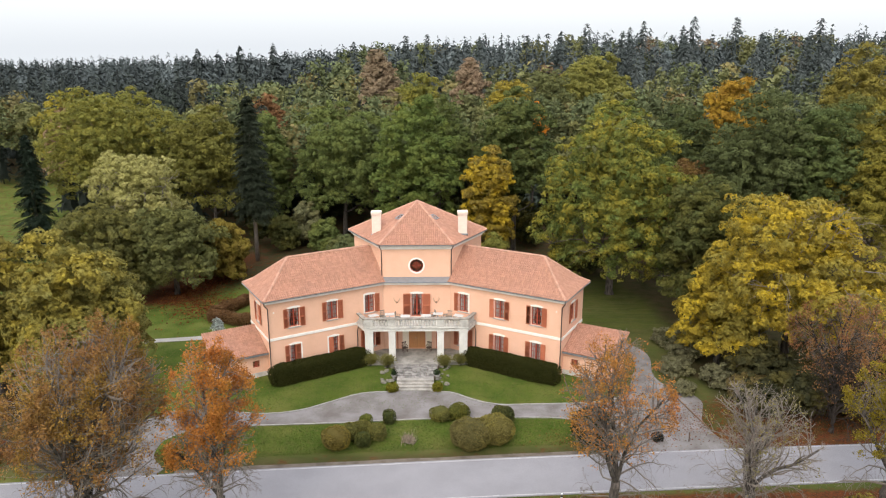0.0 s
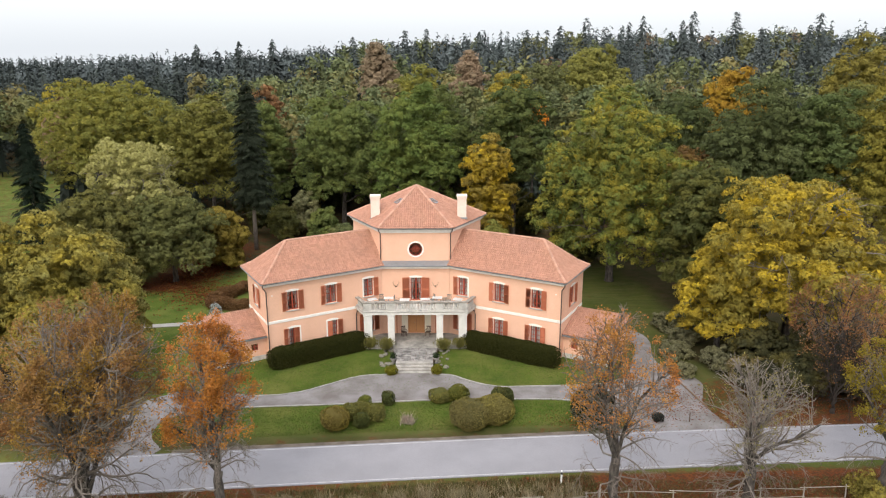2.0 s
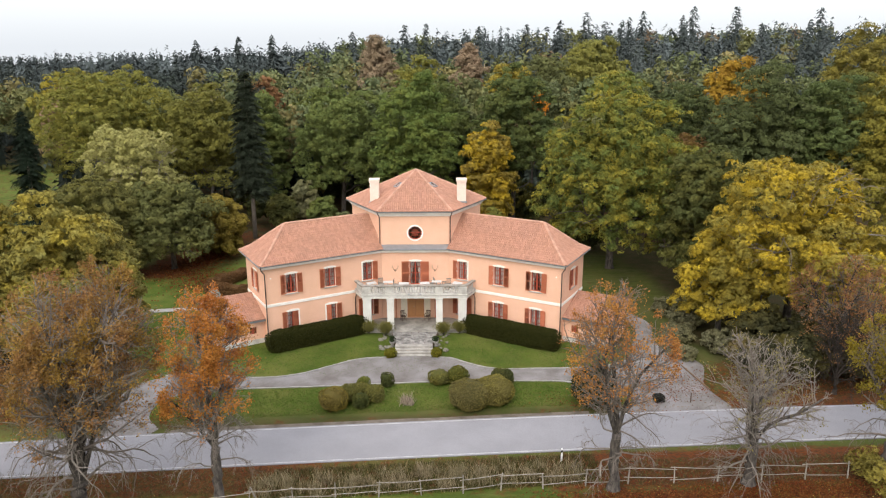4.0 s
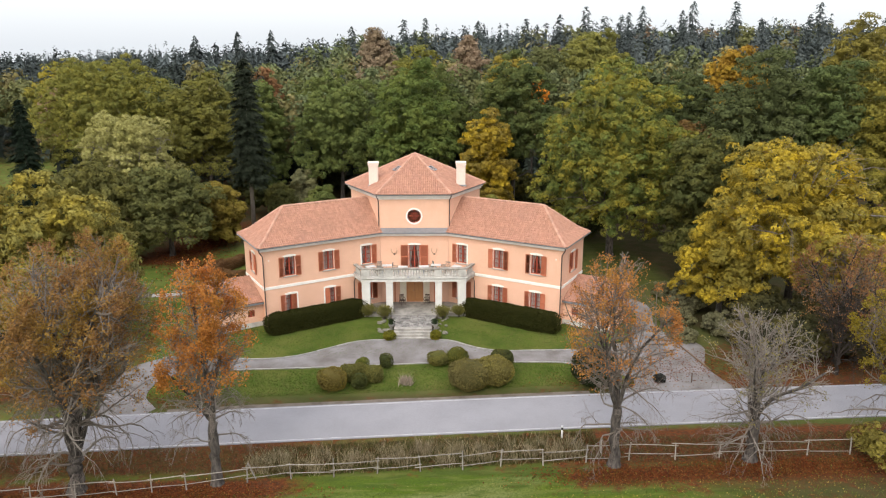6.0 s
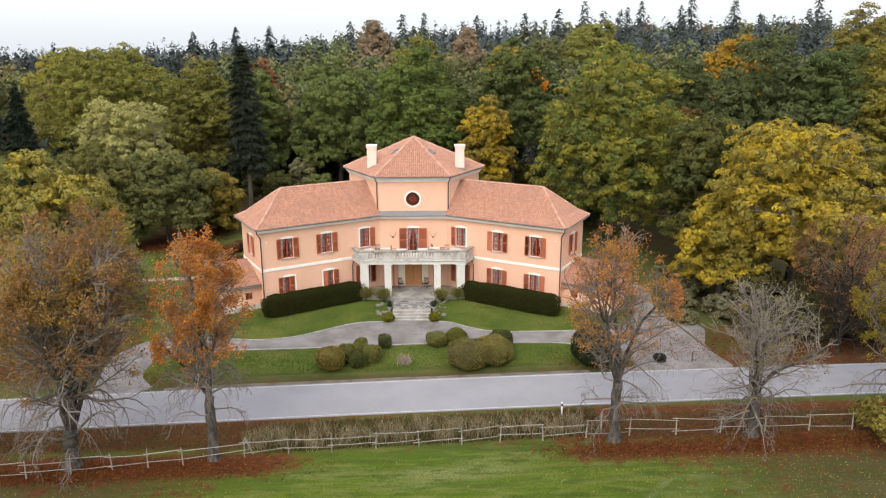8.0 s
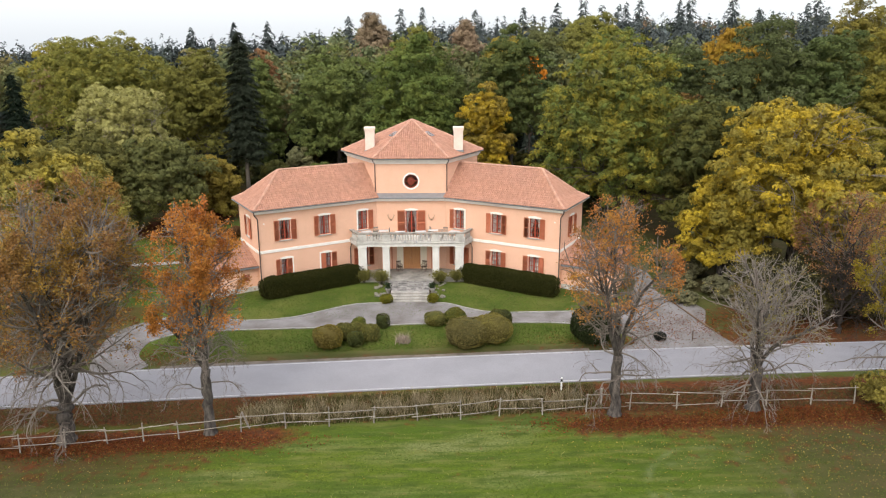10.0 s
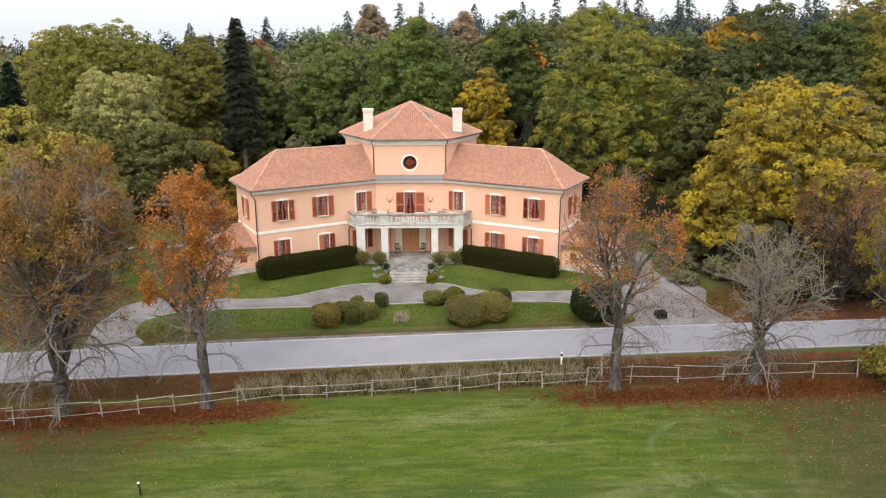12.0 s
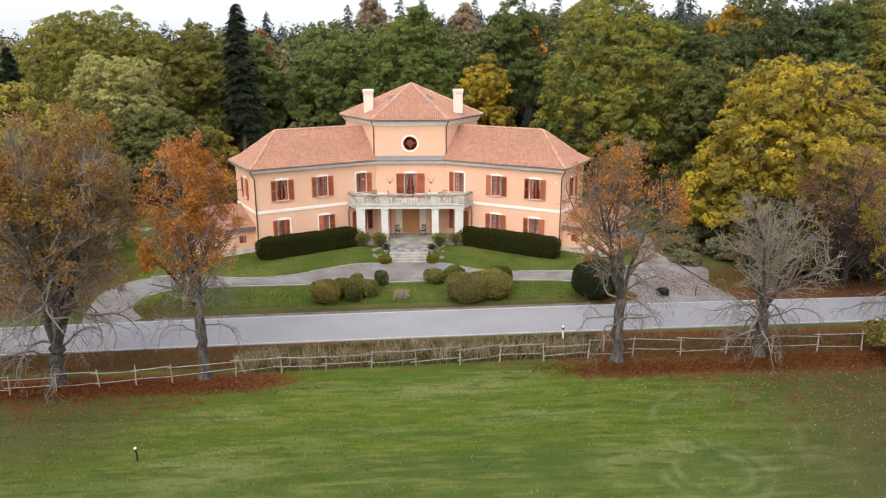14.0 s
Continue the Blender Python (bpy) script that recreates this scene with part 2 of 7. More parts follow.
def ground_material():
    """Lawn, mown field, leaf litter and wood floor, mixed by the sheet's own cover map."""
    m = bpy.data.materials.new("ground_cover")
    m.use_nodes = True
    nt = m.node_tree
    b = nt.nodes["Principled BSDF"]
    b.inputs["Roughness"].default_value = 0.95
    b.inputs["Specular IOR Level"].default_value = 0.1
    tc = nt.nodes.new("ShaderNodeTexCoord")
    at = nt.nodes.new("ShaderNodeAttribute")
    at.attribute_name = "cover"
    sep = nt.nodes.new("ShaderNodeSeparateColor")
    nt.links.new(at.outputs["Color"], sep.inputs[0])

    def noise_of(scale, detail=4.0, stretch=(1, 1, 1), lo=0.35, hi=0.65):
        mp = nt.nodes.new("ShaderNodeMapping")
        mp.inputs["Scale"].default_value = stretch
        nt.links.new(tc.outputs["Object"], mp.inputs[0])
        n = node(nt, "ShaderNodeTexNoise", Scale=scale, Detail=detail)
        nt.links.new(mp.outputs[0], n.inputs["Vector"])
        r = nt.nodes.new("ShaderNodeMapRange")
        r.inputs[1].default_value, r.inputs[2].default_value = lo, hi
        nt.links.new(n.outputs[0], r.inputs[0])
        return r.outputs[0]

    def mixed(fac, a, b_):
        mx = nt.nodes.new("ShaderNodeMixRGB")
        for i, v in ((0, fac), (1, a), (2, b_)):
            if isinstance(v, tuple):
                mx.inputs[i].default_value = (*v, 1)
            else:
                nt.links.new(v, mx.inputs[i])
        return mx.outputs[0]

    def math2(op, a, b_):
        n = nt.nodes.new("ShaderNodeMath")
        n.operation = op
        n.use_clamp = True
        for i, v in ((0, a), (1, b_)):
            if isinstance(v, float):
                n.inputs[i].default_value = v
            else:
                nt.links.new(v, n.inputs[i])
        return n.outputs[0]

    lawn = mixed(noise_of(0.5), (0.042, 0.076, 0.008), (0.078, 0.110, 0.015))
    lawn = mixed(noise_of(0.22, 5, lo=0.46, hi=0.68), lawn, (0.125, 0.132, 0.030))
    lawn = mixed(noise_of(6.0, lo=0.45, hi=0.75), lawn, (0.100, 0.098, 0.030))
    field = mixed(noise_of(0.16, 5, (0.45, 1.5, 1)), (0.056, 0.090, 0.007), (0.092, 0.116, 0.013))
    field = mixed(noise_of(0.30, 7, (0.35, 1.4, 1), 0.51, 0.68), field, (0.140, 0.148, 0.052))
    field = mixed(noise_of(0.9, 4, (0.12, 1.6, 1), 0.48, 0.66), field, (0.052, 0.082, 0.012))
    field = mixed(noise_of(7.0, 3, lo=0.4, hi=0.8), field, (0.040, 0.064, 0.009))
    strip_ = mixed(noise_of(0.35, 5, (0.4, 1.2, 1)), (0.046, 0.070, 0.014), (0.066, 0.088, 0.020))
    strip_ = mixed(noise_of(0.22, 6, (0.7, 1.0, 1), 0.56, 0.70), strip_, (0.115, 0.122, 0.046))
    field = mixed(at.outputs["Alpha"], field, strip_)
    field = mixed(noise_of(1.6, 6, (0.35, 1.3, 1), 0.50, 0.66), field, (0.046, 0.068, 0.010))
    field = mixed(noise_of(1.9, 6, (0.22, 1.2, 1), 0.50, 0.74), field, (0.108, 0.118, 0.028))
    # curved wheel tracks: flattened, paler grass
    plan = nt.nodes.new("ShaderNodeMapping")
    plan.inputs["Scale"].default_value = (1, 1, 0)
    nt.links.new(tc.outputs["Object"], plan.inputs[0])
    worn = noise_of(0.8, 6, lo=0.42, hi=0.66)
    for cx, cy, radius in ((17.6, -36.8, 3.2), (17.6, -36.8, 4.0), (15.2, -40.7, 1.7), (15.2, -40.7, 2.5)):
        far_off = nt.nodes.new("ShaderNodeVectorMath")
        far_off.operation = "DISTANCE"
        far_off.inputs[1].default_value = (cx, cy, 0)
        nt.links.new(plan.outputs[0], far_off.inputs[0])
        gap = nt.nodes.new("ShaderNodeMath")
        gap.operation = "SUBTRACT"
        gap.inputs[1].default_value = radius
        nt.links.new(far_off.outputs["Value"], gap.inputs[0])
        wide = nt.nodes.new("ShaderNodeMath")
        wide.operation = "ABSOLUTE"
        nt.links.new(gap.outputs[0], wide.inputs[0])
        band = nt.nodes.new("ShaderNodeMapRange")
        band.inputs[1].default_value, band.inputs[2].default_value = 0.05, 0.36
        band.inputs[3].default_value, band.inputs[4].default_value = 0.42, 0.0
        nt.links.new(wide.outputs[0], band.inputs[0])
        field = mixed(math2("MULTIPLY", band.outputs[0], worn), field, (0.150, 0.165, 0.078))
    grass = mixed(sep.outputs[2], lawn, field)
    litter = mixed(noise_of(5.0, 5), (0.122, 0.034, 0.011), (0.050, 0.022, 0.011))
    litter = mixed(noise_of(18.0, 3, lo=0.52, hi=0.7), litter, (0.125, 0.052, 0.018))
    wood = mixed(noise_of(0.8), (0.040, 0.040, 0.014), (0.062, 0.046, 0.022))
    edge = math2("ADD", sep.outputs[0], math2("SUBTRACT", noise_of(1.3, 6, lo=0.25, hi=0.75), 0.5))
    lit = math2("MULTIPLY", edge, 1.0)
    r = nt.nodes.new("ShaderNodeMapRange")
    r.inputs[1].default_value, r.inputs[2].default_value = 0.3, 0.75
    nt.links.new(lit, r.inputs[0])
    base = mixed(sep.outputs[1], grass, wood)
    base = mixed(r.outputs[0], base, litter)
    nt.links.new(base, b.inputs["Base Color"])
    bp = nt.nodes.new("ShaderNodeBump")
    bp.inputs["Strength"].default_value = 0.6
    bp.inputs["Distance"].default_value = 0.06
    nt.links.new(noise_of(9.0, 5, lo=0.2, hi=0.8), bp.inputs["Height"])
    nt.links.new(bp.outputs[0], b.inputs["Normal"])
    return m


GROUND = ground_material()


# ---------------------------------------------------------------- mesh helpers
class Shape:
    """Collects corners and faces of one mesh."""

    def __init__(self):
        self.v, self.f = [], []

    def add(self, verts, faces):
        k = len(self.v)
        self.v += [tuple(p) for p in verts]
        self.f += [tuple(k + i for i in f) for f in faces]
        return self

    def box(self, x0, y0, z0, x1, y1, z1, m=None):
        vs = [Vector(p) for p in ((x0, y0, z0), (x1, y0, z0), (x1, y1, z0), (x0, y1, z0), (x0, y0, z1), (x1, y0, z1), (x1, y1, z1), (x0, y1, z1))]
        if m:
            vs = [m @ p for p in vs]
        return self.add(vs, [(3, 2, 1, 0), (4, 5, 6, 7), (0, 1, 5, 4), (1, 2, 6, 5), (2, 3, 7, 6), (3, 0, 4, 7)])

    def prism(self, poly, z0, z1):
        """Upright prism over a plan; z0 and z1 may be numbers or functions of (x, y)."""
        n = len(poly)
        fz = lambda z, p: z(*p) if callable(z) else z
        vs = [(*p, fz(z0, p)) for p in poly] + [(*p, fz(z1, p)) for p in poly]
        return self.add(vs, [tuple(reversed(range(n))), tuple(range(n, 2 * n))] + [(i, (i + 1) % n, n + (i + 1) % n, n + i) for i in range(n)])

    def tube(self, pts, radii, sides=6, cap=True):
        pts = [Vector(p) for p in pts]
        rings = []
        for i, p in enumerate(pts):
            d = (pts[min(i + 1, len(pts) - 1)] - pts[max(i - 1, 0)]).normalized()
            a = d.orthogonal().normalized() if abs(d.z) > 0.95 else Vector((-d.y, d.x, 0)).normalized()
            b = d.cross(a)
            r = radii[i] if isinstance(radii, (list, tuple)) else radii
            rings.append([p + r * (a * math.cos(2 * math.pi * k / sides) + b * math.sin(2 * math.pi * k / sides)) for k in range(sides)])
        vs = [q for ring in rings for q in ring]
        fs = [(i * sides + k, i * sides + (k + 1) % sides, (i + 1) * sides + (k + 1) % sides, (i + 1) * sides + k) for i in range(len(pts) - 1) for k in range(sides)]
        if cap:
            fs += [tuple(reversed(range(sides))), tuple(range((len(pts) - 1) * sides, len(pts) * sides))]
        return self.add(vs, fs)

    def lathe(self, profile, x=0, y=0, z=0, sides=8):
        vs = [(x + r * math.cos(2 * math.pi * k / sides), y + r * math.sin(2 * math.pi * k / sides), z + h) for r, h in profile for k in range(sides)]
        fs = [(i * sides + k, i * sides + (k + 1) % sides, (i + 1) * sides + (k + 1) % sides, (i + 1) * sides + k) for i in range(len(profile) - 1) for k in range(sides)]
        fs += [tuple(reversed(range(sides))), tuple(range((len(profile) - 1) * sides, len(profile) * sides))]
        return self.add(vs, fs)

    def mesh(self, name, material, smooth=False):
        me = bpy.data.meshes.new(name)
        me.from_pydata(self.v, [], self.f)
        me.materials.append(material)
        if smooth:
            me.shade_smooth()
        return me


def part(name, shape, material, parent=None, label="", m=None, bevel=0.0, smooth=False):
    """One mesh object, under a thing or a part."""
    me = shape.mesh(name, material, smooth) if isinstance(shape, Shape) else shape
    ob = new(name, me)
    if parent:
        ob.parent = parent
    if m:
        ob.matrix_basis = m
    if label:
        ob["label"] = label
    if bevel:
        bv = ob.modifiers.new("bevel", "BEVEL")
        bv.width, bv.segments, bv.limit_method = bevel, 2, "ANGLE"
    return ob


def thing(name, label, category, m=None, group="", kind=""):
    ob = new(name)
    ob.empty_display_size = 0.2
    if m:
        ob.matrix_basis = m
    return tagged(ob, label, category, group, kind)


def structure(name, shape, material, label, category, smooth=False):
    return tagged(part(name, shape, material, smooth=smooth), label, category, kind="structure")


def array_mesh(name, verts, quads, material, tint=None):
    """A mesh from numpy arrays of corners and faces, all with three or all with four corners."""
    me = bpy.data.meshes.new(name)
    nv, (nq, side) = len(verts), quads.shape
    me.vertices.add(nv)
    me.vertices.foreach_set("co", np.ascontiguousarray(verts, dtype=np.float32).ravel())
    me.loops.add(nq * side)
    me.loops.foreach_set("vertex_index", np.ascontiguousarray(quads, dtype=np.int32).ravel())
    me.polygons.add(nq)
    me.polygons.foreach_set("loop_start", np.arange(0, nq * side, side, dtype=np.int32))
    me.polygons.foreach_set("loop_total", np.full(nq, side, dtype=np.int32))
    if tint is not None:
        a = me.attributes.new("tint", "FLOAT_COLOR", "POINT")
        a.data.foreach_set("color", np.ascontiguousarray(tint, dtype=np.float32).ravel())
    me.materials.append(material)
    me.update(calc_edges=True)
    me.validate()
    return me


def interp(v, xs, ys):
    return float(np.interp(v, xs, ys))


def ground_z(x, y):
    """Height of the ground: falls gently to the road and field, level round the villa, rises far behind."""
    z = interp(y, (-300, -60, -36, -29, -26, -20, -14, -9, -3, 6, 40, 90), (-1.6, -1.1, -0.75, -0.5, -0.42, -0.3, -0.06, 0.0, 0.28, 0.35, 0.4, 0.6))
    z += 0.021 * max(-40, min(40, x)) * interp(y, (-26, -14), (1, 0))
    k = max(0.0, min(1.0, (y - 80) / 260.0))
    k = k * k * (3 - 2 * k)
    return z - 0.03 * max(0.0, y - 700) + k * (13 + (4 if x > 0 else 13) * math.tanh(x / 160.0))


# ---------------------------------------------------------------- ground, road, driveway
def smooth_step(a, b, v):
    k = max(0.0, min(1.0, (v - a) / (b - a)))
    return k * k * (3 - 2 * k)


def cover_at(x, y):
    """Share of leaf litter, wood floor and mown field; wood floor also darkens the field's near corners."""
    field = 1 - smooth_step(-29.5, -26.5, y)
    wob = noise.noise(Vector((x * 0.12, y * 0.12, 0))) * 3
    back = smooth_step(16, 19, x) * smooth_step(4, 9, y + 0.3 * wob)
    field = max(field, 0.9 * back)
    wood = smooth_step(19, 27, y + wob)
    wood *= 1 - smooth_step(-45, -58, x) * smooth_step(20, 30, y) * (1 - smooth_step(90, 110, y))
    wood = max(wood, smooth_step(25, 29, x + wob) * smooth_step(-19, -15, y), 0.62 * smooth_step(19, 23, x + 0.6 * wob) * smooth_step(-18.5, -16, y) * (1 - smooth_step(6, 9, y)), smooth_step(-31, -36, x) * smooth_step(-17, -12, y) * (1 - smooth_step(-6, 0, y)))
    # near field corners: brown-olive grass, with shade and edge darkening put in too
    wood = max(wood, 0.85 * smooth_step(14, 26, x) * (1 - smooth_step(-30, -28, y)) * smooth_step(-56, -44, y))
    wood = max(wood, 0.75 * smooth_step(-9, -19, x) * (1 - smooth_step(-31, -29, y)) * smooth_step(-43, -35, y), 0.5 * smooth_step(16, 20, x) * smooth_step(2, 7, y))
    wood = max(wood, 0.5 * smooth_step(-29.5, -28.5, y) * (1 - smooth_step(-24, -22.5, y)))
    litter = 0.0
    if y < -18:
        along = max(1 - smooth_step(-9, -3.5, x), smooth_step(7.5, 13, x))
        deep = -30.9 - (0.6 if x < 0 else 0.0)
        band = smooth_step(deep - 1.6, deep + 1.2, y) * (1 - smooth_step(-30.0, -28.6, y))
        litter = 0.95 * along * band
        litter = max(litter, 0.29 * smooth_step(deep - 9, deep - 1, y) * smooth_step(12, 22, x) * (1 - smooth_step(-30, -28, y)))
        litter = max(litter, 0.42 * smooth_step(deep - 5, deep - 1, y) * (1 - smooth_step(-12, -7, x)) * (1 - smooth_step(-30, -28, y)))
        verge = smooth_step(-29.5, -28.5, y) * (1 - smooth_step(-25, -24.3, y))
        litter = max(litter, verge * (0.42 + 0.25 * along + 0.25 * smooth_step(9, 14, x)))
    if -21.5 < y < -13:
        wood = max(wood, 0.85 * (1 - smooth_step(-19.0 + 0.05 * x, -17.2 + 0.05 * x, y)) * smooth_step(-22, -20, y))
        litter = max(litter, 0.26 * (1 - smooth_step(-19.4 + 0.05 * x, -18.0 + 0.05 * x, y)) * smooth_step(-22, -20, y))
    if x > 20 and -18.5 < y < -9:
        litter = max(litter, 0.42 * smooth_step(24.5, 27, x), 0.30 + 0.35 * smooth_step(22, 25, x) * (1 - smooth_step(-16.5, -15, y)))
    if x < -22 and -20 < y < -8:
        litter = max(litter, 0.44)
        wood = max(wood, 0.8 * smooth_step(-22, -25, x))
    if y > 8 and x < -20:
        litter = max(litter, 0.85 * math.exp(-((x + 31.5 - 0.25 * (y - 20)) / 4.8) ** 2) * smooth_step(12, 17, y) * (1 - smooth_step(34, 40, y)))
    if y > 30:
        litter = max(litter, 0.3)
    return litter, wood, field


def axis_steps(lo, hi, step, reach):
    fine = list(np.arange(lo, hi + 0.01, step))
    out, d, v = [], step * 1.6, hi
    while v < reach:
        v += d
        d *= 1.5
        out.append(v)
    back, d, v = [], step * 1.6, lo
    while v > -reach:
        v -= d
        d *= 1.5
        back.append(v)
    return back[::-1] + fine + out


gx, gy = axis_steps(-60, 60, 1.0, 3000), axis_steps(-62, 60, 1.0, 3000)
gverts = np.array([(x, y, ground_z(x, y) - 0.02) for y in gy for x in gx])
nx = len(gx)
gquads = np.array([(j * nx + i, j * nx + i + 1, (j + 1) * nx + i + 1, (j + 1) * nx + i) for j in range(len(gy) - 1) for i in range(nx - 1)])
gmesh = array_mesh("ground", gverts, gquads, GROUND)
gattr = gmesh.attributes.new("cover", "FLOAT_COLOR", "POINT")
gattr.data.foreach_set("color", np.array([(*cover_at(x, y), 1 - smooth_step(-0.5, 0.5, y + 38.4 + 0.0028 * (x - 8) ** 2)) for y in gy for x in gx], dtype=np.float32).ravel())
gmesh.shade_smooth()
tagged(new("ground", gmesh), "green lawn, mown field and leaf-strewn wood floor", "ground", kind="structure")


def sheet(name, outline, lift, material, label, category, thick=0.12):
    """A thin paved layer that follows the ground, cut to an outline."""
    bm = bmesh.new()
    vs = [bm.verts.new((x, y, ground_z(x, y) + lift)) for x, y in outline]
    edges = [bm.edges.new((vs[i], vs[(i + 1) % len(vs)])) for i in range(len(vs))]
    bmesh.ops.triangle_fill(bm, edges=edges, use_beauty=True)
    for cut in range(-60, 60, 2):
        bmesh.ops.bisect_plane(bm, geom=bm.verts[:] + bm.edges[:] + bm.faces[:], plane_co=(cut, 0, 0), plane_no=(1, 0, 0))
    for cut in (-26, -23, -20, -17, -14, -11.5, -9, -6, -3, 0, 3, 6):
        bmesh.ops.bisect_plane(bm, geom=bm.verts[:] + bm.edges[:] + bm.faces[:], plane_co=(0, cut, 0), plane_no=(0, 1, 0))
    for v in bm.verts:
        v.co.z = ground_z(v.co.x, v.co.y) + lift
    bmesh.ops.recalc_face_normals(bm, faces=bm.faces[:])
    if sum(f.normal.z for f in bm.faces) < 0:
        bmesh.ops.reverse_faces(bm, faces=bm.faces[:])
    ret = bmesh.ops.extrude_face_region(bm, geom=bm.faces[:])
    for v in [g for g in ret["geom"] if isinstance(g, bmesh.types.BMVert)]:
        v.co.z -= thick
    bmesh.ops.recalc_face_normals(bm, faces=bm.faces[:])
    me = bpy.data.meshes.new(name)
    bm.to_mesh(me)
    bm.free()
    me.materials.append(material)
    return tagged(new(name, me), label, category, kind="structure")


def spline(points, n=6):
    """Points along a smooth open curve."""
    pts = [Vector((*p, 0)) for p in points]
    pts = [2 * pts[0] - pts[1]] + pts + [2 * pts[-1] - pts[-2]]
    out = []
    for i in range(1, len(pts) - 2):
        for k in range(n):
            t = k / n
            a, b, c, d = pts[i - 1:i + 3]
            p = 0.5 * ((2 * b) + (c - a) * t + (2 * a - 5 * b + 4 * c - d) * t * t + (3 * b - a - 3 * c + d) * t ** 3)
            out.append((p.x, p.y))
    out.append((pts[-2].x, pts[-2].y))
    return out


def road_far(x):
    return -19.75 + 0.056 * x - 0.0002 * x * x


def road_near(x):
    return -24.78 + 0.042 * x - 0.00012 * x * x


road_xs = list(range(-110, 112, 5))
sheet("road", [(x, road_near(x)) for x in road_xs] + [(x, road_far(x)) for x in reversed(road_xs)], 0.03, ASPHALT, "worn pale grey asphalt country road", "road")
for off, nm in ((road_far, 0.16), (road_near, -0.14)):
    side = 1 if nm > 0 else -1
    sheet("edge_line", [(x, off(x) - side * 0.24) for x in road_xs] + [(x, off(x) - side * 0.14) for x in reversed(road_xs)], 0.036, PAINTLINE, "faded white edge line on the asphalt", "road marking", 0.02)

shoulder_xs = list(range(-18, 16, 2))
sheet("road_shoulder", [(x, road_far(x) + 0.02) for x in shoulder_xs] + [(x, road_far(x) + 0.48 + 0.12 * noise.noise(Vector((x * 0.7, 0, 0)))) for x in reversed(shoulder_xs)], 0.015, SHOULDER, "muddy grey-brown gravel shoulder beside the asphalt", "road shoulder", 0.05)

BACK = spline([(-23.4, -19.9), (-23.9, -16.1), (-23.2, -13.8), (-21.9, -12.4), (-20.0, -11.7), (-17, -11.8), (-13.4, -12.4), (-10.3, -11.9), (-8.0, -10.6), (-5.6, -9.0), (-3.8, -8.5), (-1.9, -8.35)], 5)
BACK2 = spline([(1.9, -8.35), (3.6, -8.7), (5.4, -10.0), (7.6, -10.9), (10.5, -10.9), (14.9, -10.7), (17.6, -10.2), (19.6, -8.6), (20.6, -6.0), (21.7, -3.2), (21.5, -0.4), (19.5, 2.5)], 5)
OUT = spline([(20.6, 4.2), (23.1, 0.9), (23.6, -1.5), (22.9, -5.2), (23.6, -7.6), (25.0, -8.4), (25.8, -10.4), (25.2, -12.4), (24.6, -14.6), (25.4, -18.0)], 5)
ISLAND = spline([(15.5, -18.6), (17.6, -17.9), (17.7, -16.3), (15.6, -14.6), (13.0, -13.4), (9, -13.2), (1.4, -13.3), (-7.3, -14.0), (-13.6, -14.3), (-16.7, -14.6), (-18.8, -15.1), (-19.9, -15.9), (-20.4, -16.8), (-20.3, -18.6), (-19.0, -20.2)], 5)
outline = BACK + [(-1.9, -8.1), (1.9, -8.1)] + BACK2 + OUT + [(25.2, road_far(25.2) + 0.02), (16.0, road_far(16.0) + 0.02)] + ISLAND + [(-19.4, road_far(-19.4) + 0.02), (-23.0, road_far(-23.0) + 0.02)]
sheet("driveway", outline, 0.02, GRAVELLED, "patched grey asphalt driveway curving past the villa", "driveway")
sheet("garden_path", spline([(-30.5, 2.6), (-26, 3.3), (-20.5, 4.2)], 4) + spline([(-20.6, 5.1), (-26, 4.3), (-30.8, 3.5)], 4), 0.025, GRAVEL, "narrow pale gravel garden path in the lawn", "path")


def kerb(points, label, height=0.10):
    """A row of kerb stones along a line."""
    base = thing("kerb", label, "kerb", kind="structure")
    stone = Shape().box(-0.47, -0.07, -0.1, 0.47, 0.07, height).mesh("kerb_stone", KERBSTONE)
    run = 0.0
    for (x0, y0), (x1, y1) in zip(points, points[1:]):
        length = math.hypot(x1 - x0, y1 - y0)
        while run < length:
            k = run / length
            x, y = x0 + (x1 - x0) * k, y0 + (y1 - y0) * k
            part("kerb_stone", stone, None, base, m=pose(x, y, ground_z(x, y) + random.uniform(-0.012, 0.012), 0, 0, math.degrees(math.atan2(y1 - y0, x1 - x0)) + random.uniform(-1, 1)))
            run += 0.96
        run -= length
    return base


kerb(BACK[18:], "low granite kerb edging the lawn and driveway")
kerb(BACK2[:34], "low granite kerb edging the lawn and driveway")
kerb(ISLAND[18:60], "low granite kerb round the lawn island", 0.05)


# ---------------------------------------------------------------- the villa
TH = 29.4
EAVE, RIDGE_Z, WALL_END, DEPTH = 7.97, 10.92, 11.85, 6.02
villa = thing("villa", "peach plastered two-storey villa with tiled roofs and red-brown shutters", "house")
WING = {s: pose(s * (3.3 + 0.45 * math.sin(radians(TH))), 0.45 * math.cos(radians(TH)), 0, 0, 0, -s * TH) for s in (-1, 1)}


